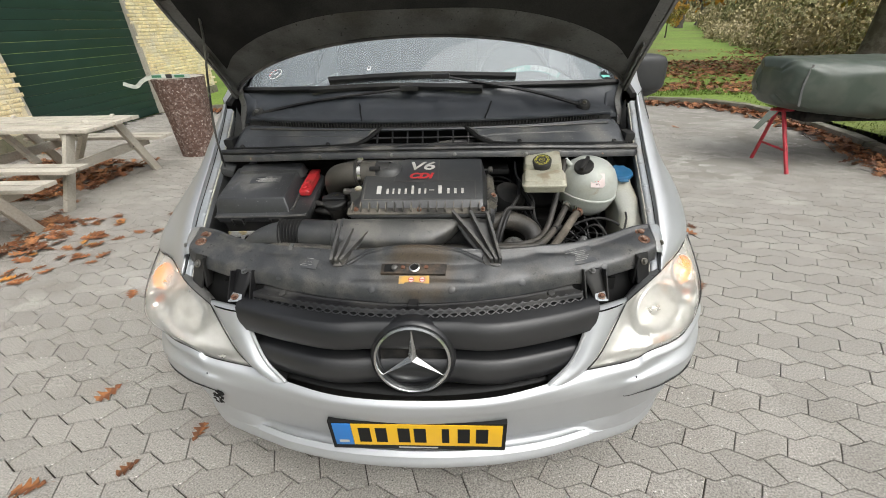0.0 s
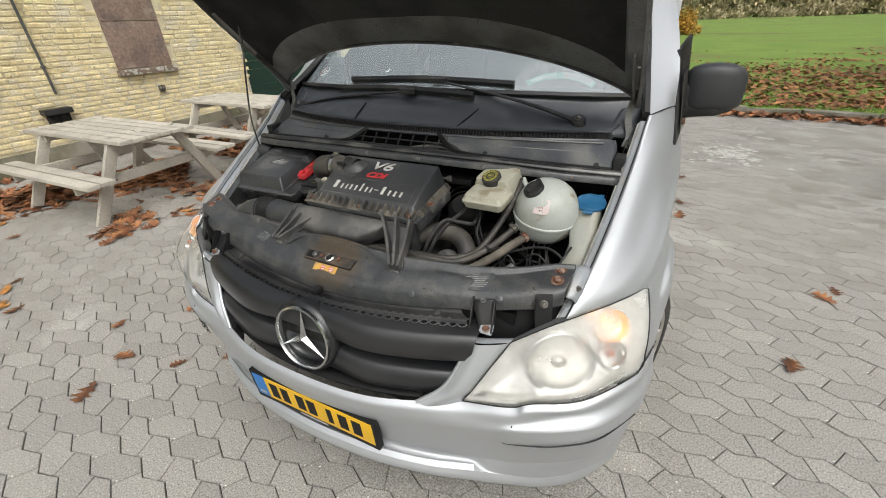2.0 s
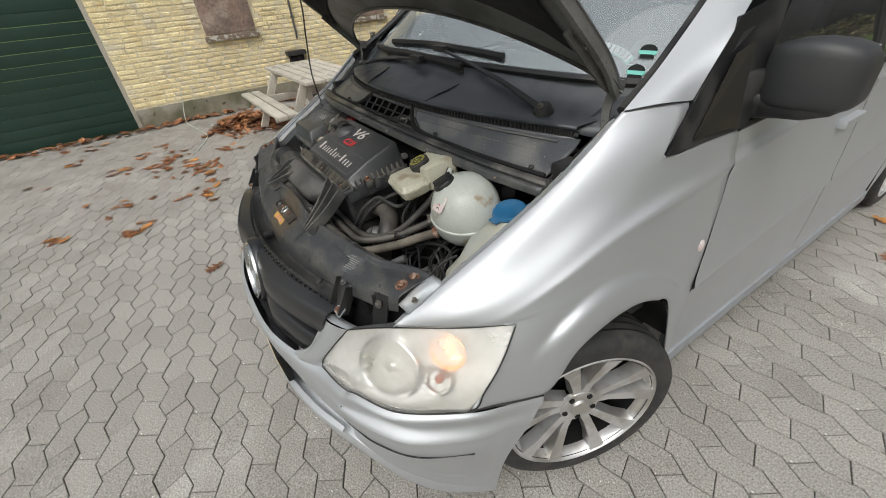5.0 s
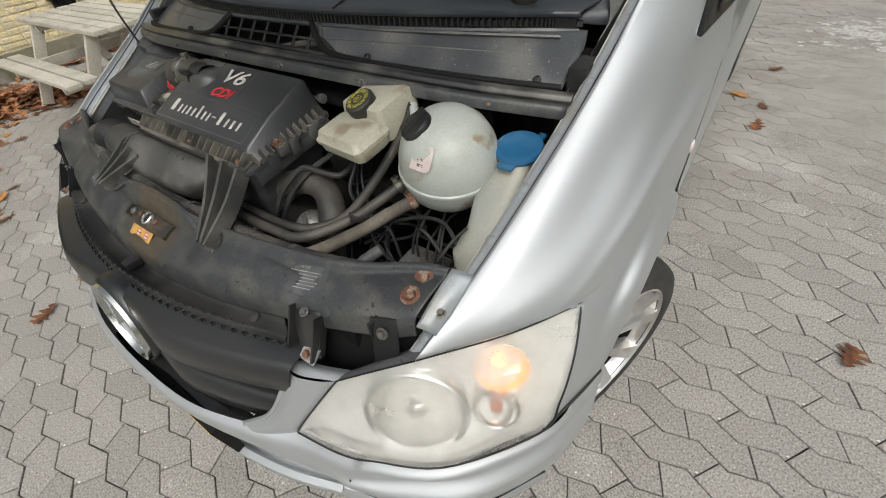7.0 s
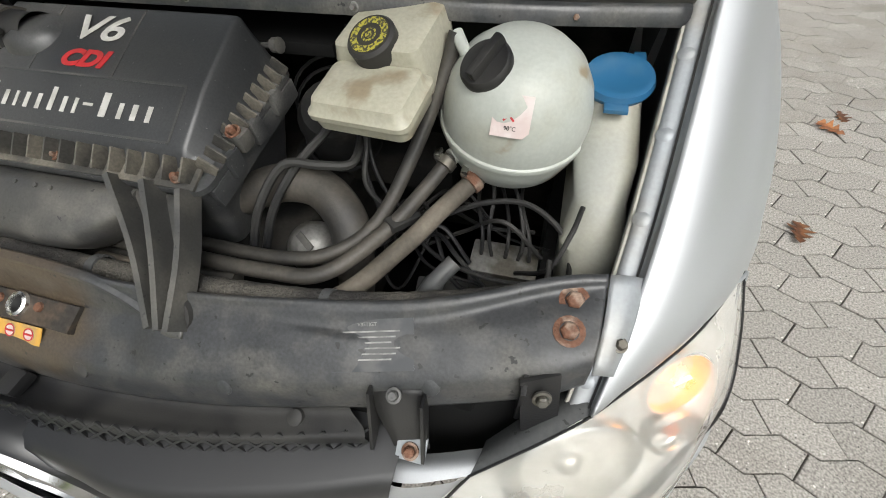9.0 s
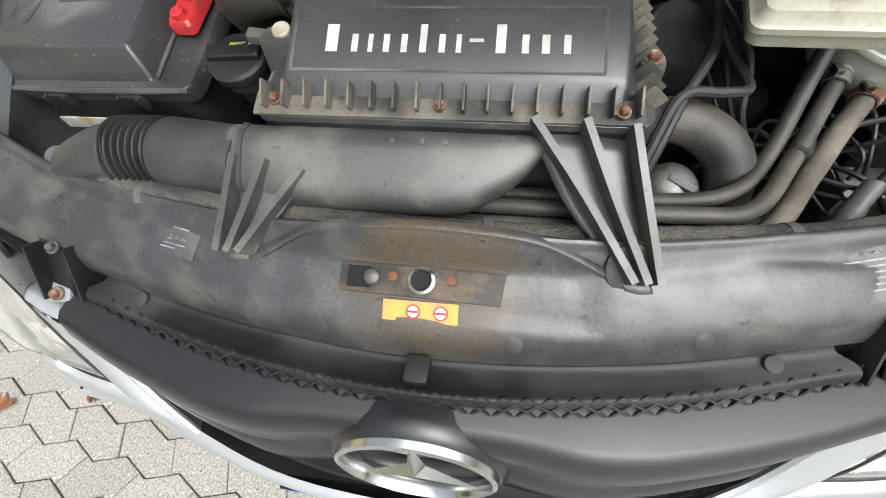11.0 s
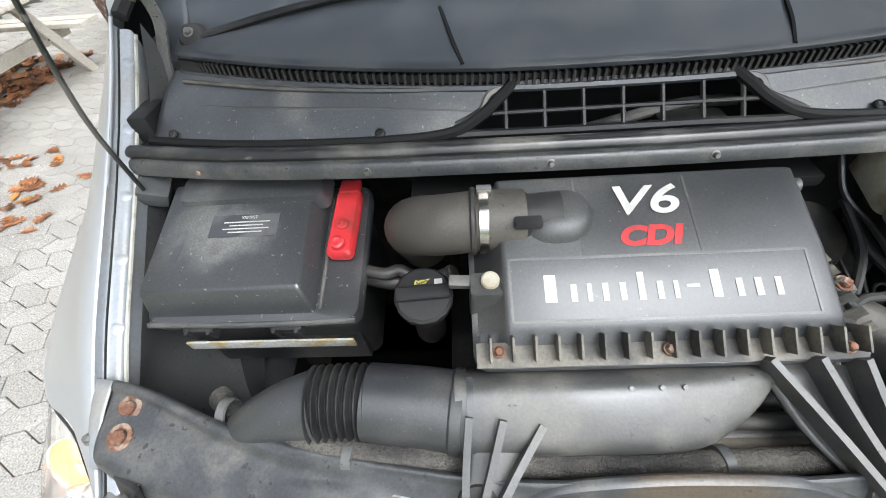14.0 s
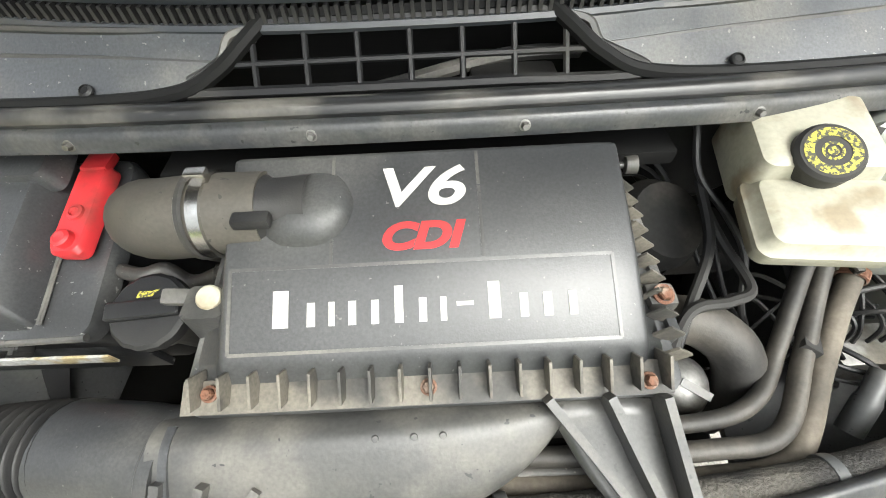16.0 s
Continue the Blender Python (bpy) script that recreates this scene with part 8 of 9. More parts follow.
part("motor_tag", block((0.022, 0.002, 0.016), (0.135, 0.679, 1.172), 0), LABEL_WHITE, inlet)
part("wiper_link", tube([(-0.20, 0.70, 1.15), (-0.05, 0.71, 1.165), (0.10, 0.735, 1.185), (0.2, 0.75, 1.18)], 0.009, 8), DUSTIER, inlet)
part("inlet_hose", tube([(-0.08, 0.70, 1.14), (0.0, 0.705, 1.168), (0.06, 0.70, 1.15)], 0.012, 8), BAY_GREY, inlet)
# toothed air slot and upper cowl
line = spline(sym(GRL), 150)
slot = part("toothed_slot", tube([(x, y - 0.006, z - 0.006) for x, y, z in sym(GRL)], 0.0055, 6, 90), COWL_PLASTIC, van, "black toothed air slot")
tooth_mesh = None
for k in range(2, 148):
    p = line[k]
    if tooth_mesh is None:
        tooth = part("tooth", block((0.004, 0.010, 0.022), (0, 0, 0), 0), PLASTIC, slot, smooth=False)
        tooth_mesh = tooth.data
    else:
        tooth = new("tooth", tooth_mesh)
        tooth.parent = slot
    tooth.matrix_basis = pose(p[0], p[1] - 0.002, p[2] + 0.004)
# black tube paints in the shade behind the teeth
part("slot_back", tube([(x, y + 0.010, z) for x, y, z in sym(GRL)], 0.010, 6, 90), PLATE_VOID_BLACK, slot)
up_rows = [sym([(x, y + 0.004, z + 0.016) for x, y, z in GRL]), sym([(x, y + 0.008, z + 0.024) for x, y, z in GRL]),
           sym([(0, 0.79, 1.290), (0.16, 0.795, 1.290), (0.32, 0.815, 1.288), (0.50, 0.862, 1.282), (0.66, 0.925, 1.272), (0.74, 0.96, 1.262)]),
           sym([(0, 0.835, 1.306), (0.16, 0.838, 1.306), (0.32, 0.858, 1.304), (0.50, 0.905, 1.298), (0.67, 0.970, 1.288), (0.76, 1.00, 1.282)]),
           sym([(0, 0.880, 1.322), (0.16, 0.884, 1.322), (0.32, 0.90, 1.322), (0.50, 0.945, 1.322), (0.68, 1.012, 1.318), (0.78, 1.05, 1.318)]),
           sym([(0, 0.905, 1.352), (0.16, 0.908, 1.352), (0.32, 0.926, 1.350), (0.50, 0.965, 1.345), (0.68, 1.022, 1.338), (0.80, 1.075, 1.334)])]
cowl = sheet("cowl_cover", up_rows, COWL_PLASTIC, 80, 24, flip=True, label="satin black plastic cowl below the windscreen", t=0.004)
for s in (1, -1):
    part("cowl_seam", tube([(s * 0.222, 0.7235, 1.2715), (s * 0.234, 0.765, 1.286), (s * 0.243, 0.806, 1.297), (s * 0.252, 0.845, 1.3085)], 0.003, 5, 16), PLATE_VOID_BLACK, cowl)


# wipers
def wiper(pivot, knee, tip_a, tip_b, name_label):
    w = part("wiper", tube([pivot, tuple((np.array(pivot) * 0.6 + np.array(knee) * 0.4) + np.array((0, 0, 0.012))), knee], lambda u: 0.013 - 0.006 * u, 8, 24, flat=0.6), PLASTIC, van, name_label)
    part("wiper_pivot", turned([(0.026, -0.025), (0.026, 0.006), (0.020, 0.014), (0.010, 0.016), (0, 0.016)], 20, aim(pivot, (0, -0.6, 0.8))), PLASTIC, w)
    bolt(tuple(np.array(pivot) + np.array((0, -0.010, 0.013))), (0, -0.6, 0.8), 0.006, METAL, w)
    part("blade", tube([tip_a, tuple((np.array(tip_a) + np.array(tip_b)) / 2 + np.array((0, -0.01, 0.012))), tip_b], 0.009, 6, 20, flat=1.5), PLASTIC, w)
    part("blade_rubber", ribbon([tuple(np.array(q) + np.array((0, 0.006, -0.012))) for q in (tip_a, tip_b)], 0.004, 0.016), SEAL, w)
    part("blade_joint", block((0.07, 0.025, 0.02), knee, 0.006), PLASTIC, w)


wiper((0.607, 0.872, 1.282), (0.06, 0.905, 1.395), (-0.388, 0.950, 1.385), (0.352, 0.950, 1.385), "black windscreen wiper arm and blade")
wiper((-0.690, 0.915, 1.266), (-0.06, 0.870, 1.358), (-0.46, 0.930, 1.352), (0.22, 0.880, 1.352), "black windscreen wiper arm and blade")

# an old knock: this front corner of the van sits a little lower and further out
def ramp01(v, a, b):
    k = max(0.0, min(1.0, (v - a) / (b - a)))
    return k * k * (3 - 2 * k)


def descendants(ob):
    for c in ob.children:
        yield c
        yield from descendants(c)


for ob in descendants(van):
    if ob.type != "MESH" or ob.name.split(".")[0] in ("prop_rod", "wheel", "tooth", "bumper", "radiator_panel", "rusty_bolt"):
        continue
    if any(ob is k or ob in k.children_recursive for k in (bat, duct, filt, oil, cowl)):
        continue
    if min((v.co.x for v in ob.data.vertices), default=0) > -0.46:
        continue
    for v in ob.data.vertices:
        x, y, z = v.co
        w = ramp01(-x, 0.46, 0.72) * ramp01(-y, -0.85, -0.42) * ramp01(z, 0.66, 0.80) * (1 - ramp01(z, 0.89, 0.97) * (1 - ramp01(-x, 0.80, 0.88)))
        if w > 0:
            far_out = ramp01(-x, 0.80, 0.92)
            v.co = (x - w * (0.021 + 0.006 * far_out), y - 0.048 * w * far_out, z - 0.017 * w)

# ---- the yard: kerb, tables, log, boat, leaves ----
def leaf_mesh(name, seed, mat):
    """A lobed oak leaf about 12 cm long, curled and creased along its rib."""
    r = random.Random(seed)
    n = 28
    v, f = [], []
    edge = []
    for k in range(n + 1):
        u = k / n
        env = 0.060 * math.sin(math.pi * min(1, u * 1.02)) ** 0.6 * (0.75 + 0.40 * u)
        saw = abs((u * 4.0 + 0.15) % 1.0 * 2 - 1)
        lobe = 0.20 + 0.80 * (1 - saw) ** 1.1 * r.uniform(0.75, 1.15)
        # points of the lobes lean forward
        edge.append((u * 0.125 - 0.06, max(0.0012, env * lobe), 0.30 * env * lobe))
    bend, cup = r.uniform(0.10, 0.30), r.uniform(0.10, 0.45)
    for x, w, lean in edge:
        z0 = bend * (x ** 2) * 6 + 0.002
        for sgn, ww in ((-1, w), (0, 0), (1, w * r.uniform(0.75, 1.05))):
            v.append((x + (lean if sgn else 0), sgn * ww, z0 + cup * ww * (0.6 if sgn > 0 else 0.4) + r.uniform(0, 0.0015)))
    for k in range(n):
        a, b = 3 * k, 3 * (k + 1)
        f += [(a, b, b + 1, a + 1), (a + 1, b + 1, b + 2, a + 2)]
    v += [(-0.09, 0.0008, 0.006), (-0.09, -0.0008, 0.006)]
    f.append((0 + 1, 3 * n + 3, 3 * n + 4))
    me = bpy.data.meshes.new(name)
    me.from_pydata(v, [], f)
    me.materials.append(mat)
    for p in me.polygons:
        p.use_smooth = True
    return me


leaf_kinds = [leaf_mesh("leaf", s, m) for s, m in ((1, LEAF), (2, LEAF), (3, LEAF), (4, LEAF), (5, LEAF_YELLOW))]


def litter(name, label, spots, mat=LEAF_STUFF, size=(0.8, 1.25), steep=25, seed=1, parent=None):
    """A heap of leaves as one object."""
    r = random.Random(seed)
    kinds = [([tuple(q.co) for q in me.vertices][::1], [tuple(p.vertices) for p in me.polygons]) for me in leaf_kinds]
    V, F = [], []
    for x, y, z in spots:
        v, f = kinds[r.randrange(5)]
        m = pose(x, y, z, r.uniform(-steep, steep), r.uniform(-steep, steep), r.uniform(0, 360)) @ Matrix.Scale(r.uniform(*size), 4)
        b = len(V)
        V += [tuple(m @ Vector(q)) for q in v]
        F += [tuple(b + k for k in face) for face in f]
    me = bpy.data.meshes.new(name)
    me.from_pydata(V, [], F)
    me.materials.append(mat)
    ob = new(name, me)
    return tagged(ob, label, "leaves", kind="stuff")


# kerb stones along the lawn, turning the corner
kerb_line = [(-6.3, 8.30), (-3.0, 8.28), (0.0, 8.26), (2.4, 8.30), (3.6, 8.22), (4.5, 7.98), (5.2, 7.50), (5.50, 6.80), (5.52, 5.9), (5.46, 5.1), (5.25, 4.2), (5.05, 3.4), (4.9, 2.4)]
dense = spline([(x, y, 0) for x, y in kerb_line], 400)
length = [0.0]
for a, b in zip(dense, dense[1:]):
    length.append(length[-1] + float(np.linalg.norm(b - a)))


def along(d):
    k = min(range(len(length)), key=lambda i: abs(length[i] - d))
    k = min(max(k, 1), len(dense) - 2)
    t = dense[k + 1] - dense[k - 1]
    return dense[k], math.atan2(t[1], t[0])


kerb = thing("kerb", "row of rough weathered stone kerbs edging the lawn", "kerb", kind="structure")
rk = random.Random(11)
d = 0.1
while d < length[-1] - 0.3:
    L = rk.uniform(0.42, 0.85) if d > 11 else rk.uniform(0.7, 1.0)
    p, a = along(d + L / 2)
    b = block((L - 0.015, 0.16, 0.17), (0, 0, 0), 0.028, seg=2)
    for v in b.verts:
        v.co += Vector(noise.noise_vector(v.co * 7 + Vector((d, 0, 0)))) * 0.014
    m = pose(p[0], p[1], 0.035 + rk.uniform(-0.01, 0.012), rk.uniform(-2, 2), 0, math.degrees(a) + rk.uniform(-1.5, 1.5))
    for v in b.verts:
        v.co = m @ v.co
    part("kerb_stone", b, KERB, kerb)
    d += L
corner = bmesh.new()
ring = [q for q in dense if q[0] > 3.4 and q[1] > 4.0]
fan = corner.verts.new((5.9, 8.3, 0.105))
pv = [corner.verts.new((q[0] + 0.03, q[1] + 0.03, 0.105)) for q in ring]
for a, b in zip(pv, pv[1:]):
    corner.faces.new((fan, b, a))
bmesh.ops.recalc_face_normals(corner, faces=corner.faces)
part("lawn_corner", corner, GRASS, lawn)


# picnic tables with fixed benches
def plank(size, at, rot=None, mat=GREYWOOD, name="plank", parent=None):
    return part(name, block(size, at, 0.006, rot), mat, parent)


def picnic_table(label):
    t = thing("picnic_table", label, "picnic table", group="picnic tables")
    L = 1.72
    for k in range(6):
        plank((L + 0.012 * (k % 2), 0.104, 0.036), (0, -0.315 + 0.126 * k, 0.722), name="top_board", parent=t)
    for s in (-1, 1):
        for k in range(2):
            plank((L + 0.06, 0.112, 0.036), (0, s * (0.585 + 0.134 * k), 0.432), name="bench_board", parent=t)
        for e in (-1, 1):
            x = e * (L / 2 - 0.26)
            plank((0.045, 0.095, 0.86), (x, s * 0.475, 0.365), Euler((radians(s * 28), 0, 0)).to_matrix(), name="leg", parent=t)
    for e in (-1, 1):
        x = e * (L / 2 - 0.26) - e * 0.046
        plank((0.045, 1.46, 0.095), (x, 0, 0.366), name="bench_bearer", parent=t)
        plank((0.045, 0.68, 0.075), (x, 0, 0.666), name="top_bearer", parent=t)
        plank((0.045, 0.07, 0.56), (x - e * 0.16, 0, 0.52), Euler((0, radians(e * 35), 0)).to_matrix(), name="brace", parent=t)
        for s in (-1, 1):
            for z, y in ((0.37, 0.40), (0.66, 0.26)):
                part("bolt_head", turned([(0.010, 0), (0.009, 0.005), (0, 0.006)], 8, aim((x + e * 0.07, s * y, z), (e, 0, 0))), METAL, t)
    return t


t1 = picnic_table("weathered grey wooden picnic table with benches beside brown leaves")
t1.matrix_basis = pose(-4.30, 1.70, 0, 0, 0, 1.5)
copy_thing(t1, pose(-4.42, 3.52, 0, 0, 0, -1.0))
tagged(bpy.data.objects["picnic_table.001"], "weathered grey wooden picnic table beside a bark-covered log")

# standing log with a printed strap on it
log = thing("log", "upright sawn log with rough reddish-brown bark", "log", at=(0, 0, 0))
LOGM = Matrix.Translation((-3.66, 4.95, 0))
part("bark", turned([(0.255, 0.0), (0.262, 0.2), (0.275, 0.5), (0.295, 0.8), (0.318, 1.03)], 72, LOGM, wobble=lambda a, z: 1 + 0.035 * noise.noise((3 * math.cos(a), 3 * math.sin(a), z * 2.0)) + 0.022 * noise.noise((11 * math.cos(a), 11 * math.sin(a), z * 5))), BARK, log)
part("sawn_top", turned([(0, 1.026), (0.300, 1.026), (0.318, 1.018)], 72, LOGM), GREYWOOD, log)
strap = thing("printed_strap", "white and green printed plastic strap on the log", "strap")
part("band", ribbon([(-4.22, 4.66, 0.985), (-4.08, 4.68, 0.945), (-3.97, 4.70, 1.015), (-3.80, 4.72, 1.060), (-3.55, 4.73, 1.056), (-3.36, 4.74, 1.052)], 0.012, 0.045, up=(0, 0, 1)), STRAP, strap)
for x, w in ((-3.80, 0.16), (-3.48, 0.13)):
    part("print_bar", block((w, 0.004, 0.030), (x, 4.712, 1.058), 0.001), STRAP_GREEN, strap)
part("buckle", block((0.07, 0.03, 0.05), (-3.62, 4.715, 1.058), 0.01), PLASTIC, strap)

# tarpaulin-covered boat on red trestles
boat = thing("covered_boat", "small boat under a creased dark green tarpaulin", "boat")
sections = [(3.60, 0.92, 0.20, 0.13), (3.625, 0.93, 0.30, 0.19), (3.67, 0.92, 0.37, 0.225), (3.76, 0.905, 0.42, 0.24), (3.95, 0.885, 0.47, 0.26), (4.25, 0.865, 0.52, 0.275), (4.7, 0.845, 0.56, 0.29), (5.3, 0.84, 0.58, 0.295), (5.9, 0.84, 0.56, 0.29), (6.35, 0.84, 0.45, 0.27)]
tb = bmesh.new()
rings = []
for x, z, hy, hz in [tuple(q) for q in spline(sections, 72)]:
    ring = []
    for k in range(56):
        a = 2 * math.pi * k / 56
        ca, sa = math.cos(a), math.sin(a)
        wy, wz = math.copysign(abs(ca) ** 0.5, ca), math.copysign(abs(sa) ** 0.45, sa)
        # sharp folds hang down the sides from the ridge
        fold = 0.020 * abs(noise.noise((x * 3.2 + sa * 1.6, 1.0 + 0.4 * ca, sa * 1.3))) - 0.028 * abs(noise.noise((x * 1.3 - sa * 1.1, 4.0, sa * 0.9)))
        crease = 0.010 * noise.noise((x * 9 + sa * 5, ca * 2, sa * 9))
        ring.append(tb.verts.new((x + 0.05 * noise.noise((ca * 2, sa * 2, x)), 4.22 + wy * (hy + fold + crease), z + wz * (hz + 0.5 * fold + crease) - 0.02 * (sa < -0.5))))
    rings.append(ring)
for a, b in zip(rings, rings[1:]):
    for k in range(56):
        tb.faces.new((a[k], a[(k + 1) % 56], b[(k + 1) % 56], b[k]))
tb.faces.new(rings[0][::-1])
tb.faces.new(rings[-1])
bmesh.ops.recalc_face_normals(tb, faces=tb.faces)
part("tarpaulin", tb, TARP, boat, "creased dark green tarpaulin", angle=70)
part("hull", block((2.2, 0.50, 0.12), (5.05, 4.22, 0.555), 0.05, seg=4), BAY, boat, "dark hull under the cover")
part("tie_strap", ribbon([(3.70, 3.80, 0.70), (3.68, 3.815, 0.90), (3.72, 3.84, 1.10)], 0.024, 0.004, up=(0, -1, 0)), BAY_GREY, boat)
part("tarp_tail", surface([[(3.52, 3.95, 0.64), (3.62, 3.95, 0.63)], [(3.42, 3.90, 0.54), (3.50, 3.90, 0.53)], [(3.36, 3.88, 0.47), (3.42, 3.88, 0.45)]], 5, 6, False), TARP, boat)


def trestle(x):
    s = thing("trestle", "bright red steel A-frame trestle under the boat", "trestle", group="boat trestles")
    for y, ty in ((3.68, 4.10), (4.30, 4.20)):
        part("leg", tube([(x, y, 0.0), (x + 0.03, ty, 0.60)], 0.020, 8, 2), RED_PAINT, s)
    part("rung", tube([(x + 0.01, 3.83, 0.22), (x + 0.01, 4.27, 0.22)], 0.012, 6, 2), RED_PAINT, s)
    part("head_rail", tube([(x - 0.05, 4.18, 0.60), (x + 0.6, 4.18, 0.60)], 0.024, 8, 2), RED_PAINT, s)
    part("rubber_pad", block((0.10, 0.12, 0.06), (x + 0.25, 4.18, 0.56), 0.02), TYRE, s)
    return s


trestle(3.76)
trestle(5.45)

# single fallen leaves on the paving
LEAVES = [(-3.30, 1.71), (-3.09, 1.53), (-3.11, 1.75), (-3.06, 2.06), (-1.62, 0.57), (-1.04, 0.36), (-1.92, 0.25), (-1.24, 0.19), (-1.49, -0.14), (-1.58, 0.10), (2.10, 2.39), (3.59, 5.96), (1.71, 1.50), (1.06, 3.76), (1.23, 3.62), (1.23, 3.29), (2.02, 2.27), (1.26, 4.38), (-2.68, 2.72), (-2.37, 2.61), (-2.75, 2.35), (-2.59, 2.36), (-2.31, 2.30), (-2.12, 1.40), (-2.9, 0.02), (-3.24, -0.68), (-2.58, -0.54), (-2.56, -0.67), (-2.89, -1.23), (-4.41, -1.43), (-4.59, -1.62), (-3.50, -1.03), (-5.15, -1.32)]
# small drifts: place, radius, number
DRIFTS = [(-4.40, -0.68, 0.28, 9), (-4.37, -0.30, 0.26, 10), (-5.16, -0.20, 0.16, 4), (-4.55, -0.10, 0.20, 7), (-3.79, 0.0, 0.24, 9), (-3.83, 0.18, 0.16, 5), (-4.38, 0.46, 0.22, 8), (-3.54, 0.08, 0.12, 3), (-3.24, -0.68, 0.16, 5), (-2.58, -0.54, 0.14, 4), (-2.90, 0.02, 0.20, 6), (-2.56, -0.67, 0.12, 3), (-2.89, -1.23, 0.12, 3), (-5.16, -1.29, 0.18, 5), (-5.92, -1.16, 0.25, 7), (-4.81, -0.49, 0.18, 5), (-3.06, 2.06, 0.12, 4), (-3.20, 1.60, 0.22, 9), (-3.20, 2.50, 0.22, 8), (-2.86, 2.03, 0.16, 7), (-3.86, 2.81, 0.20, 6), (-3.58, 2.50, 0.15, 5), (-3.10, 2.15, 0.15, 5), (-4.27, -0.32, 0.25, 8), (-3.76, -0.05, 0.20, 6), (-3.24, 0.11, 0.18, 6)]
rl = random.Random(21)
leaf_spots = [(x, y) for x, y in LEAVES]
for x, y, r, n in DRIFTS:
    leaf_spots += [(x + rl.gauss(0, 0.55 * r), y + rl.gauss(0, 0.55 * r)) for _ in range(n)]
for x, y in leaf_spots:
    ob = new("leaf", leaf_kinds[rl.randrange(5)])
    ob.matrix_basis = pose(x, y, 0.003 + 0.008 * rl.random() ** 3, rl.uniform(-8, 8), rl.uniform(-8, 8), rl.uniform(0, 360)) @ Matrix.Scale(rl.uniform(0.70, 1.10), 4)
    yellow = "yellow" in ob.data.materials[0].name
    tagged(ob, "fallen yellow oak leaf lying on the grey paving" if yellow else "fallen brown oak leaf lying on the grey paving", "leaf", group="fallen leaves")
rp = random.Random(31)


def heap(x0, x1, y0, y1, n, zmax=0.05, clump=1.6, cut=0.0):
    out = []
    while len(out) < n:
        x, y = rp.uniform(x0, x1), rp.uniform(y0, y1)
        w = noise.noise((x * clump, y * clump, 5.0))
        if w > cut + rp.uniform(-0.25, 0.1):
            out.append((x, y, 0.004 + zmax * rp.random() ** 2 * max(0.0, w + 0.5)))
    return out


def pile(n):
    """The leaves blown into a slanting bank under the first table."""
    out = []
    while len(out) < n:
        u, w = rp.random(), rp.gauss(0, 0.36)
        x, y = -5.55 + 0.95 * u + 0.62 * w, 0.55 + 2.0 * u - 0.42 * w
        near = 1 - min(1, abs(w) / 0.7)
        out.append((x, y, 0.004 + 0.085 * rp.random() * near))
    return out


litter("leaf_litter", "drift of brown oak leaves under the picnic tables", pile(1500) + heap(-5.9, -4.1, 3.1, 4.6, 620, 0.05, 1.3, 0.05) + heap(-3.75, -3.2, 0.85, 1.45, 60, 0.03) + heap(-4.3, -3.3, 1.5, 2.6, 90, 0.03), seed=2)
litter("leaf_litter", "line of brown leaves along the building's foot", [(WALL_X + 0.06 + abs(rp.gauss(0, 0.10)), rp.uniform(-3.2, 5.2), 0.01 + 0.03 * rp.random()) for _ in range(260)], seed=4)
ks = []
for _ in range(1500):
    p, a = along(rp.uniform(0.5, length[-1] - 0.5))
    off = -abs(rp.gauss(0.10, 0.14)) - 0.06
    ks.append((p[0] - math.sin(a) * off, p[1] + math.cos(a) * off, 0.01 + 0.05 * rp.random()))
litter("leaf_litter", "drift of brown leaves along the stone kerb", ks, seed=5, steep=35)
gl = []
while len(gl) < 9000:
    x, y = rp.uniform(-3, 16), 8.4 + 14 * rp.random() ** 1.3
    band = 1.25 * math.exp(-((y - 12.6 - 0.25 * (x - 6)) / 2.9) ** 2) + 0.8 * math.exp(-((y - 9.3) / 0.5) ** 2) * (x > 3)
    if noise.noise((x * 0.45, y * 0.9, 2.0)) + 0.9 * band * (1 if x > 2 else 0.55) > 0.55 + rp.uniform(-0.45, 0.45):
        gl.append((x, y, 0.125 + 0.02 * rp.random()))
litter("leaf_litter", "brown leaves spread over the lawn in bands", gl, seed=6, size=(0.8, 1.3), steep=30)

# tufts of grass near the kerb
gv, gf = [], []
for _ in range(16000):
    u = rp.random()
    x, y = rp.uniform(-2, 9), 8.35 + 5 * u * u
    if rp.random() < 0.18:
        x, y = rp.uniform(5.6, 8.5), rp.uniform(3.5, 8.3)
    h, a = rp.uniform(0.02, 0.06), rp.uniform(0, 6.28)
    b = len(gv)
    gv += [(x - 0.006 * math.cos(a), y - 0.006 * math.sin(a), 0.10), (x + 0.006 * math.cos(a), y + 0.006 * math.sin(a), 0.10), (x + rp.uniform(-0.02, 0.02), y + rp.uniform(-0.02, 0.02), 0.11 + h)]
    gf.append((b, b + 1, b + 2))
me = bpy.data.meshes.new("grass_blades")
me.from_pydata(gv, [], gf)
me.materials.append(GRASS)
tagged(new("grass_blades", me), "short green grass blades along the kerb", "grass", kind="stuff")


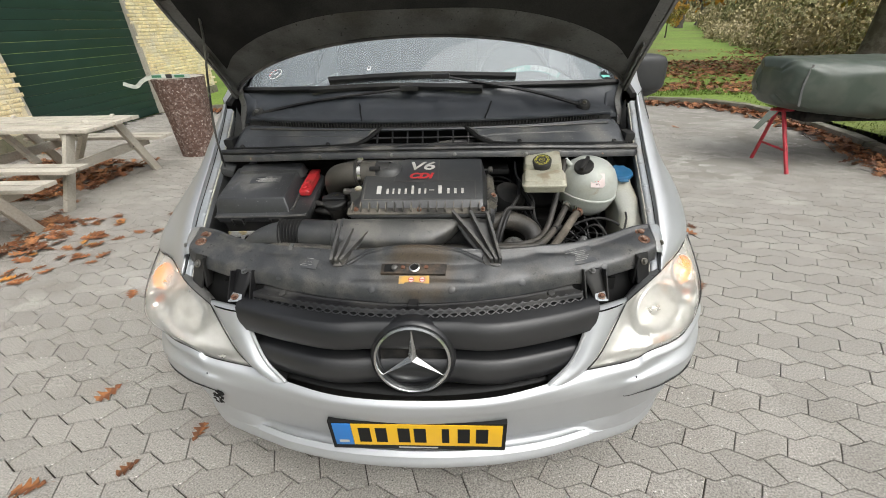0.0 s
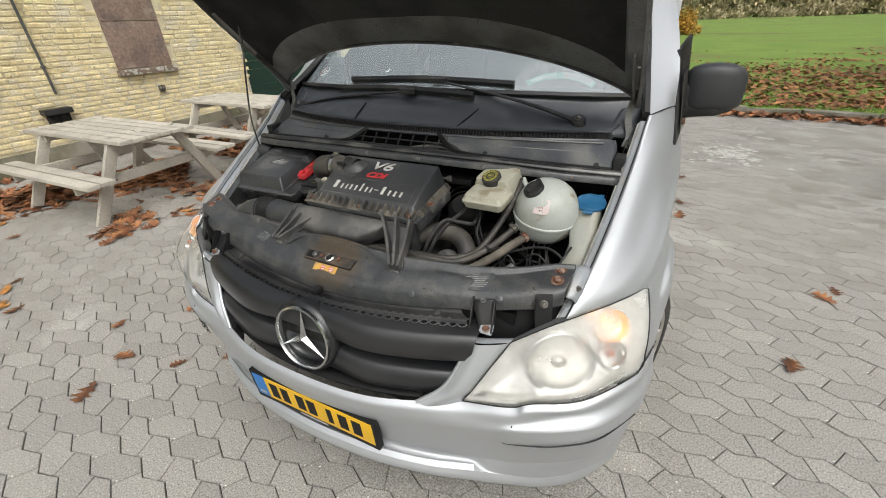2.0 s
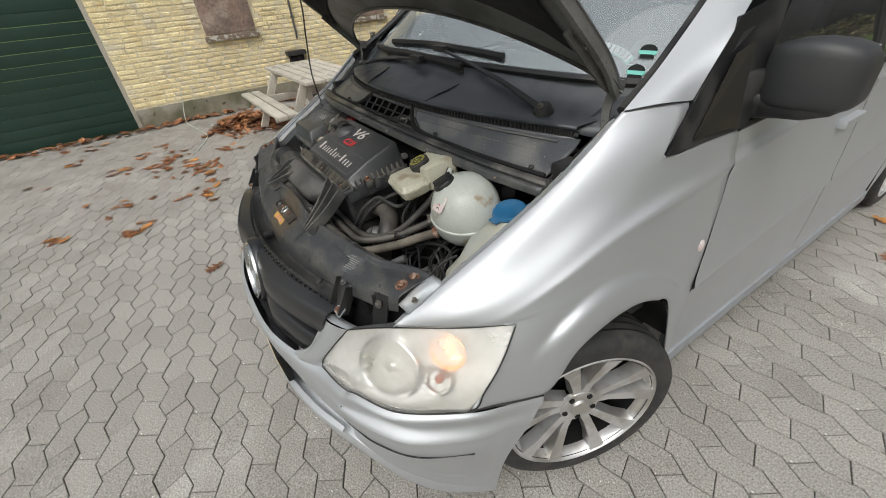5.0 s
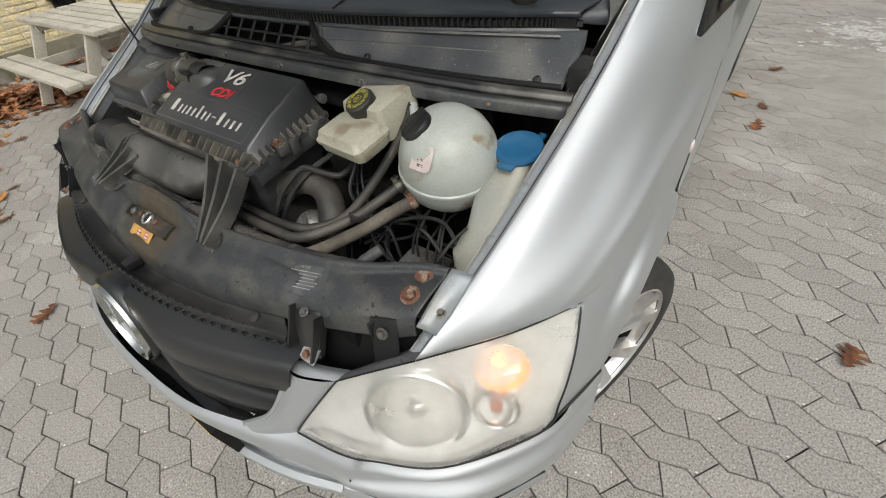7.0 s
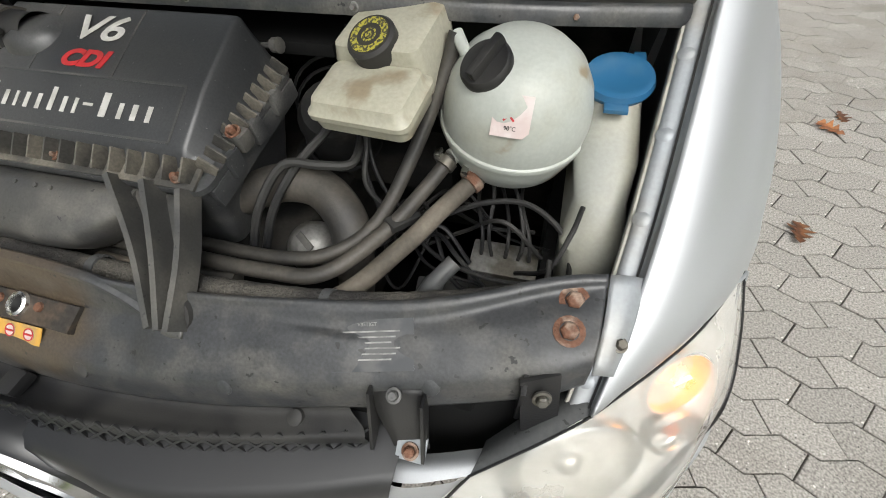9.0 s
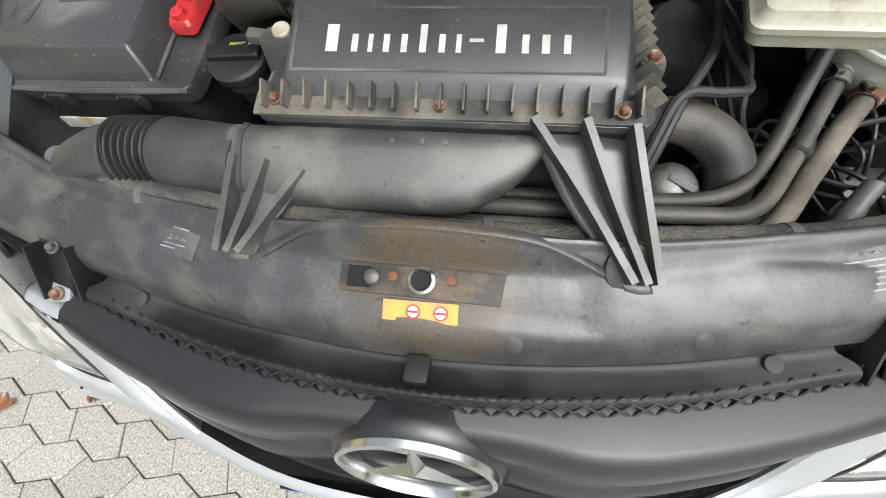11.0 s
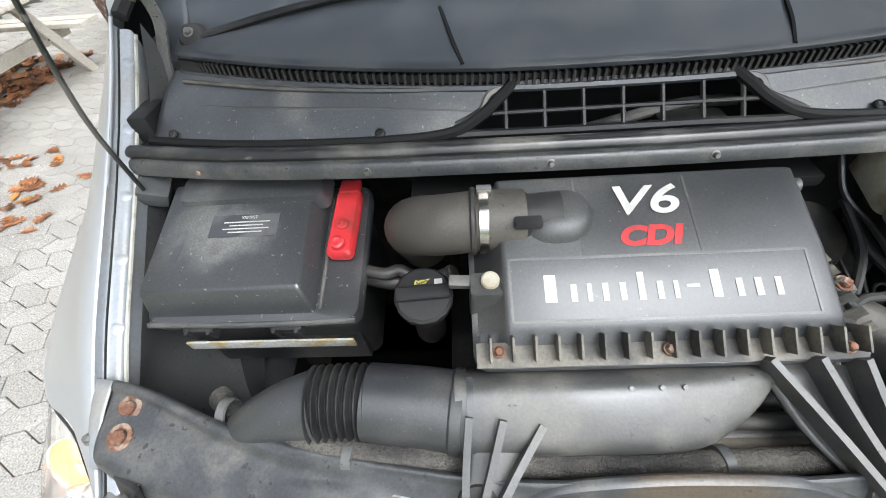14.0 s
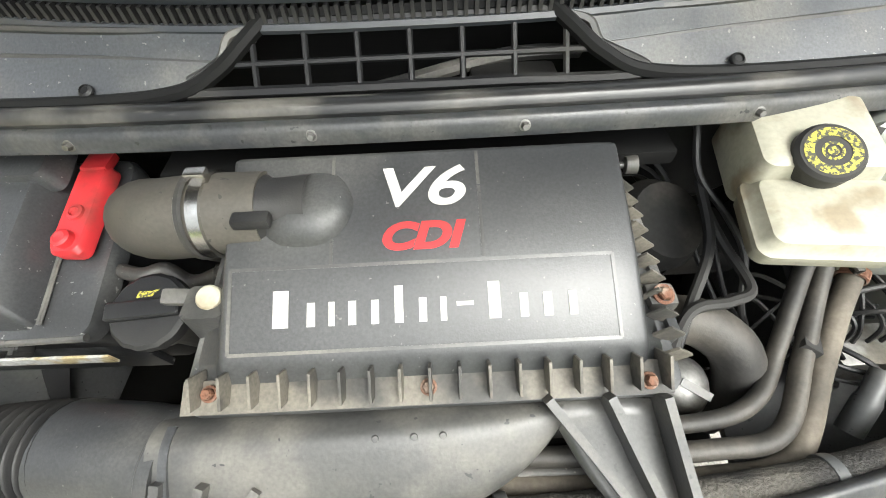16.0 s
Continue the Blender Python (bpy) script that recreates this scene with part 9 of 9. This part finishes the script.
# ---- trees, hedge and far woods ----
def clump_cloud(name, label, category, centers, mat, n, leaf, seed, kind="stuff"):
    """Many small leaf cards in rough clumps round the given centres (x, y, z, radius)."""
    r = random.Random(seed)
    V, F = [], []
    for cx, cy, cz, rad in centers:
        for _ in range(n):
            d = Vector((r.gauss(0, 1), r.gauss(0, 1), r.gauss(0, 0.75)))
            d = d.normalized() * rad * r.uniform(0.35, 1.0) ** 0.5
            p = Vector((cx, cy, cz)) + d
            if p.z < 0.08:
                continue
            m = Euler((r.uniform(0, 6), r.uniform(0, 6), r.uniform(0, 6))).to_matrix()
            s = leaf * r.uniform(0.6, 1.5)
            b = len(V)
            V += [tuple(p + m @ Vector(q) * s) for q in ((-0.5, 0, 0), (0, -0.32, 0.06), (0.5, 0, 0), (0, 0.32, 0.06))]
            F.append((b, b + 1, b + 2, b + 3))
    me = bpy.data.meshes.new(name)
    me.from_pydata(V, [], F)
    me.materials.append(mat)
    ob = new(name, me)
    return tagged(ob, label, category, kind=kind) if label else ob


rt = random.Random(41)


def tree(x, y, h, r, crown_mat, label, seed, lean=0.0, crown=True, drop=0.0):
    t = thing("tree", label, "tree")
    rr = random.Random(seed)
    part("trunk", tube([(x, y, -0.05), (x + 0.02 * h, y, 0.12 * h), (x + lean * 0.5, y, 0.45 * h), (x + lean, y, 0.9 * h)], lambda u: r * (1.35 - 0.5 * min(1, u * 5)) * (1 - 0.72 * max(0, u - 0.1)), 18, 30), TREE_BARK, t)
    cents = []
    for k in range(11):
        z0 = h * rr.uniform(0.28, 0.8)
        a = rr.uniform(0, 6.28)
        L = h * rr.uniform(0.25, 0.45)
        tip = (x + lean * z0 / h + L * math.cos(a), y + L * math.sin(a), z0 + L * rr.uniform(-0.05, 0.45) - drop)
        mid = (x + lean * z0 / h + 0.5 * L * math.cos(a), y + 0.5 * L * math.sin(a), z0 + L * 0.25)
        part("limb", tube([(x + lean * z0 / h, y, z0), mid, tip], lambda u: r * 0.28 * (1 - 0.8 * u), 7, 14), TREE_BARK, t)
        for q in (tip, mid, ((mid[0] + tip[0]) / 2, (mid[1] + tip[1]) / 2, (mid[2] + tip[2]) / 2)):
            cents.append((q[0] + rr.uniform(-0.4, 0.4), q[1] + rr.uniform(-0.4, 0.4), q[2], h * rr.uniform(0.07, 0.13)))
    if crown:
        c = clump_cloud("crown", "", "", cents, crown_mat, 130, 0.16 if h > 5 else 0.09, seed)
        c.parent = t
    return t


tree(10.2, 10.6, 9.0, 0.48, FOLIAGE, "large old tree with rusty yellow autumn leaves", 51, drop=1.2)
tree(28.5, 60.0, 12.0, 0.45, STRAW, "tall grey-trunked tree beyond the lawn", 52)
tree(37.5, 73.0, 12.0, 0.5, STRAW, "tall grey-trunked tree beyond the lawn", 53)
tree(15.5, 34.0, 2.6, 0.07, FOLIAGE, "young thin tree on the lawn", 54)
tree(22.0, 62.0, 4.0, 0.10, FOLIAGE, "young tree with sparse brown leaves on the lawn", 55)
for k, (x, y, h) in enumerate(((17.0, 2.5, 10.0), (20.0, -5.0, 11.0), (16.5, -11.0, 9.5), (24.0, 9.0, 11.0))):
    tree(x, y, h, 0.34, (FOLIAGE, HEDGE)[k % 2], "tall tree with thinning autumn leaves beyond the yard", 71 + k)
clump_cloud("hanging_foliage", "rusty yellow oak branches hanging over the lawn", "foliage", [(rt.uniform(6.8, 13), rt.uniform(10.5, 14), rt.uniform(2.3, 4.2), rt.uniform(0.35, 0.8)) for _ in range(46)], FOLIAGE, 120, 0.17, 61)
bank = []
for _ in range(240):
    u = rt.random()
    y = 20.0 + 46 * u
    x = 13.6 + 0.38 * (y - 16.8) + rt.uniform(0, 9) + 1.5 * u
    bank.append((x, y, rt.uniform(0.3, 1.9) * (1 + u), rt.uniform(0.6, 1.3) * (1 + 0.6 * u)))
clump_cloud("bramble_bank", "tangled bank of dry reeds and bushes behind the lawn", "bushes", bank[::2], HEDGE, 260, 0.22, 62)
clump_cloud("reed_bank", "pale dry reeds in front of the bushes", "reeds", [(x - 0.6, y - 1.0, z * 0.5, r * 0.7) for x, y, z, r in bank[1::2]], STRAW, 200, 0.24, 63)
clump_cloud("bramble_bank", "tangled bushes by the old tree", "bushes", [(12.6 + 0.38 * (y - 16.8) + 11 * rt.random() ** 1.5, y, rt.uniform(0.2, 1.3), rt.uniform(0.6, 1.0)) for y in (rt.uniform(13.5, 24) for _ in range(64))], HEDGE, 260, 0.13, 64)
clump_cloud("reed_bank", "pale dry grass at the foot of the bushes", "reeds", [(12.0 + 0.38 * (y - 16.8) + 2.2 * rt.random(), y, rt.uniform(0.2, 0.7), rt.uniform(0.4, 0.7)) for y in (rt.uniform(14, 34) for _ in range(60))], STRAW, 200, 0.13, 68)
box_hedge = [(rt.uniform(-1.2, 2.4), rt.uniform(36.5, 38.5), rt.uniform(0.4, 1.5), 0.55) for _ in range(50)]
clump_cloud("clipped_hedge", "clipped yellow-green hedge block on the lawn", "hedge", box_hedge, FOLIAGE, 130, 0.16, 65)
far = []
for _ in range(420):
    x = rt.uniform(-110, 170)
    far.append((x, 118 + rt.uniform(-6, 8) + 0.0006 * x * x, rt.uniform(0.8, 4.2), rt.uniform(1.6, 3.2)))
clump_cloud("far_wood", "distant brown hedgerow along the field's edge", "trees", far, HEDGE, 90, 0.85, 66)
side = []
for _ in range(260):
    y = rt.uniform(-60, 110)
    side.append((95 + rt.uniform(-6, 8), y, rt.uniform(0.8, 8.0), rt.uniform(2.0, 3.6)))
clump_cloud("far_wood", "distant dark trees beside the field", "trees", side, HEDGE, 70, 1.1, 67)

# pale lime residue on the paving
spill = bmesh.new()
rw = random.Random(77)
for _ in range(150):
    a, d = rw.uniform(0, 6.28), abs(rw.gauss(0, 0.30))
    x, y, r = 1.80 + d * 0.9 * math.cos(a), 5.55 + d * 1.2 * math.sin(a), rw.uniform(0.012, 0.06)
    lift = 0.0035 + 0.00002 * len(spill.faces)
    ring = [spill.verts.new((x + r * rw.uniform(0.4, 1.2) * math.cos(q), y + r * rw.uniform(0.4, 1.2) * math.sin(q), lift)) for q in (2 * math.pi * k / 9 for k in range(9))]
    spill.faces.new(ring)
bmesh.ops.recalc_face_normals(spill, faces=spill.faces)
tagged(part("lime_spill", spill, LIME, smooth=False), "pale flaky lime residue on the grey paving", "stain", kind="stuff")
clump_cloud("reed_bank", "pale reed belt along the far edge of the field", "reeds", [(rw.uniform(-70, 140), 108 + rw.uniform(-3, 4), rw.uniform(0.2, 1.6), rw.uniform(1.0, 1.9)) for _ in range(300)], STRAW, 90, 0.5, 78)

# thin films of sand that fill the joints near the lawn corner and by the building
def sand_film(x0, x1, y0, y1, fade, depth, skip_corner, label):
    film = bmesh.new()
    nx, ny = round((x1 - x0) / 0.14), round((y1 - y0) / 0.14)
    fv = []
    for i in range(nx + 1):
        col_v = []
        for j in range(ny + 1):
            x, y = x0 + 0.14 * i, y0 + 0.14 * j
            inside = min((x - x0) / fade[0], (x1 - x) / fade[1], (y - y0) / fade[2], (y1 - y) / fade[3], 1.0)
            z = -0.0045 + depth * max(0.0, min(1.0, inside)) + 0.0022 * noise.noise((x * 1.1, y * 1.1, 9.0)) + 0.0010 * noise.noise((x * 5, y * 5, 3.0))
            col_v.append(film.verts.new((x, y, min(z, 0.0028))))
        fv.append(col_v)
    for i in range(nx):
        for j in range(ny):
            x, y = x0 + 0.14 * i, y0 + 0.14 * j
            if not (skip_corner and x > 4.7 and y > 6.5 and (x - 4.4) ** 2 + (y - 6.9) ** 2 > 1.0):
                film.faces.new((fv[i][j], fv[i + 1][j], fv[i + 1][j + 1], fv[i][j + 1]))
    tagged(part("sand_film", film, SAND), label, "sand", kind="stuff")


sand_film(1.2, 5.4, 2.6, 8.1, (1.2, 0.3, 1.6, 0.3), 0.0052, True, "pale sandy film over the paving joints")

sand_film(-6.3, -2.6, -4.5, 5.0, (0.2, 2.2, 0.6, 0.6), 0.0030, False, "pale sand in the paving joints by the building")

# ---- the many small pieces of the setting ----
near_pavers, rest = 0, (([], []), ([], []))
shapes = [paver_mesh(k) for k in (0, 1)]
for X, Y, kind, dz, rz, tx, ty in paver_spots:
    m = pose(X, Y, dz, tx, ty, math.degrees(TURNED) + rz)
    if near_pavers < 300 and (-2.3 < X < -0.2 and -1.0 < Y < 0.5 or 1.15 < X < 2.6 and 0.6 < Y < 2.2):
        ob = new("paver", paver_meshes[kind])
        ob.parent = pavement
        ob.matrix_basis = m
        near_pavers += 1
        continue
    v, f = shapes[kind]
    rest_v, rest_f = rest[kind]
    base = len(rest_v)
    rest_v += [tuple(m @ Vector(q)) for q in v]
    rest_f += [tuple(base + k for k in face) for face in f]
for (rest_v, rest_f), mat in zip(rest, (PAVER_FLECKED_STUFF, PAVER_STUFF)):
    me = bpy.data.meshes.new("paver_field")
    me.from_pydata(rest_v, [], rest_f)
    me.materials.append(mat)
    field = new("paver_field", me)
    field.parent = pavement
    tagged(field, kind="stuff")


def brick_mesh(w, r):
    """A hand-made brick: worn, uneven corners and a slightly bulging face."""
    x = 0.0075
    v, f = [], []
    shift = [(r.uniform(-0.003, 0.003), r.uniform(-0.004, 0.004)) for _ in range(4)]
    for k, d in ((0.0, -x), (0.0, -0.001), (0.007, x)):
        for (sy, sz), (jy, jz) in zip(((-1, -1), (1, -1), (1, 1), (-1, 1)), shift):
            worn = k * r.uniform(0.5, 1.7)
            v.append((d - (0.0025 * r.random() if k else 0), sy * (w / 2 - worn) + jy, sz * (BRICK_H / 2 - worn) + jz))
    for ring in range(2):
        for i in range(4):
            a, b = ring * 4 + i, ring * 4 + (i + 1) % 4
            f.append((a, b, b + 4, a + 4))
    f.append((8, 9, 10, 11))
    return v, f


brick_spots = []
rngb = random.Random(3)
course = BRICK_H + BED
for c in range(int((WALL_TOP - PLINTH_TOP) / course)):
    z = PLINTH_TOP + course * (c + 0.5)
    y = DOOR_ONE[1] + (0.0 if c % 2 else -0.12)
    k = 0
    while y < 10.4:
        w = (BRICK_L if (k + c) % 3 else BRICK_L / 2 - 0.006) + rngb.choice((-0.016, -0.008, 0.0, 0.006))
        y0, y1 = max(y, DOOR_ONE[1] + 0.004), y + w
        k += 1
        y += w + BED
        if y1 - y0 < 0.05:
            continue
        mid = (y0 + y1) / 2
        if DOOR_TWO[0] < mid < DOOR_TWO[1] and z < 2.72:
            continue
        if any(a - 0.03 < mid < b + 0.03 and SILL_Z - 0.05 < z < SILL_Z + 1.23 for a, b in (WIN_A, WIN_B)):
            continue
        brick_spots.append((mid, z, y1 - y0, rngb.uniform(-0.005, 0.002), rngb.uniform(-1.6, 1.6)))
brick_data, bv, bf, near_bricks = {}, [], [], 0
for y, z, w, dx, tilt in brick_spots:
    if near_bricks < 300 and 0.2 < y < 4.6 and z < 1.15:
        key = (round(w, 3), rngb.randrange(3))
        if key not in brick_data:
            v, f = brick_mesh(w, rngb)
            me = bpy.data.meshes.new("brick")
            me.from_pydata(v, [], f)
            me.materials.append(BRICK)
            brick_data[key] = me
        ob = new("brick", brick_data[key])
        ob.parent = wall_west
        ob.matrix_basis = pose(WALL_X + dx, y, z, tilt)
        near_bricks += 1
        continue
    v, f = brick_mesh(w, rngb)
    m = pose(WALL_X + dx, y, z, tilt)
    base = len(bv)
    bv += [tuple(m @ Vector(q)) for q in v]
    bf += [tuple(base + k for k in face) for face in f]
me = bpy.data.meshes.new("brickwork")
me.from_pydata(bv, [], bf)
me.materials.append(BRICK_STUFF)
brickwork = new("brickwork", me)
brickwork.parent = wall_west
tagged(brickwork, kind="stuff")
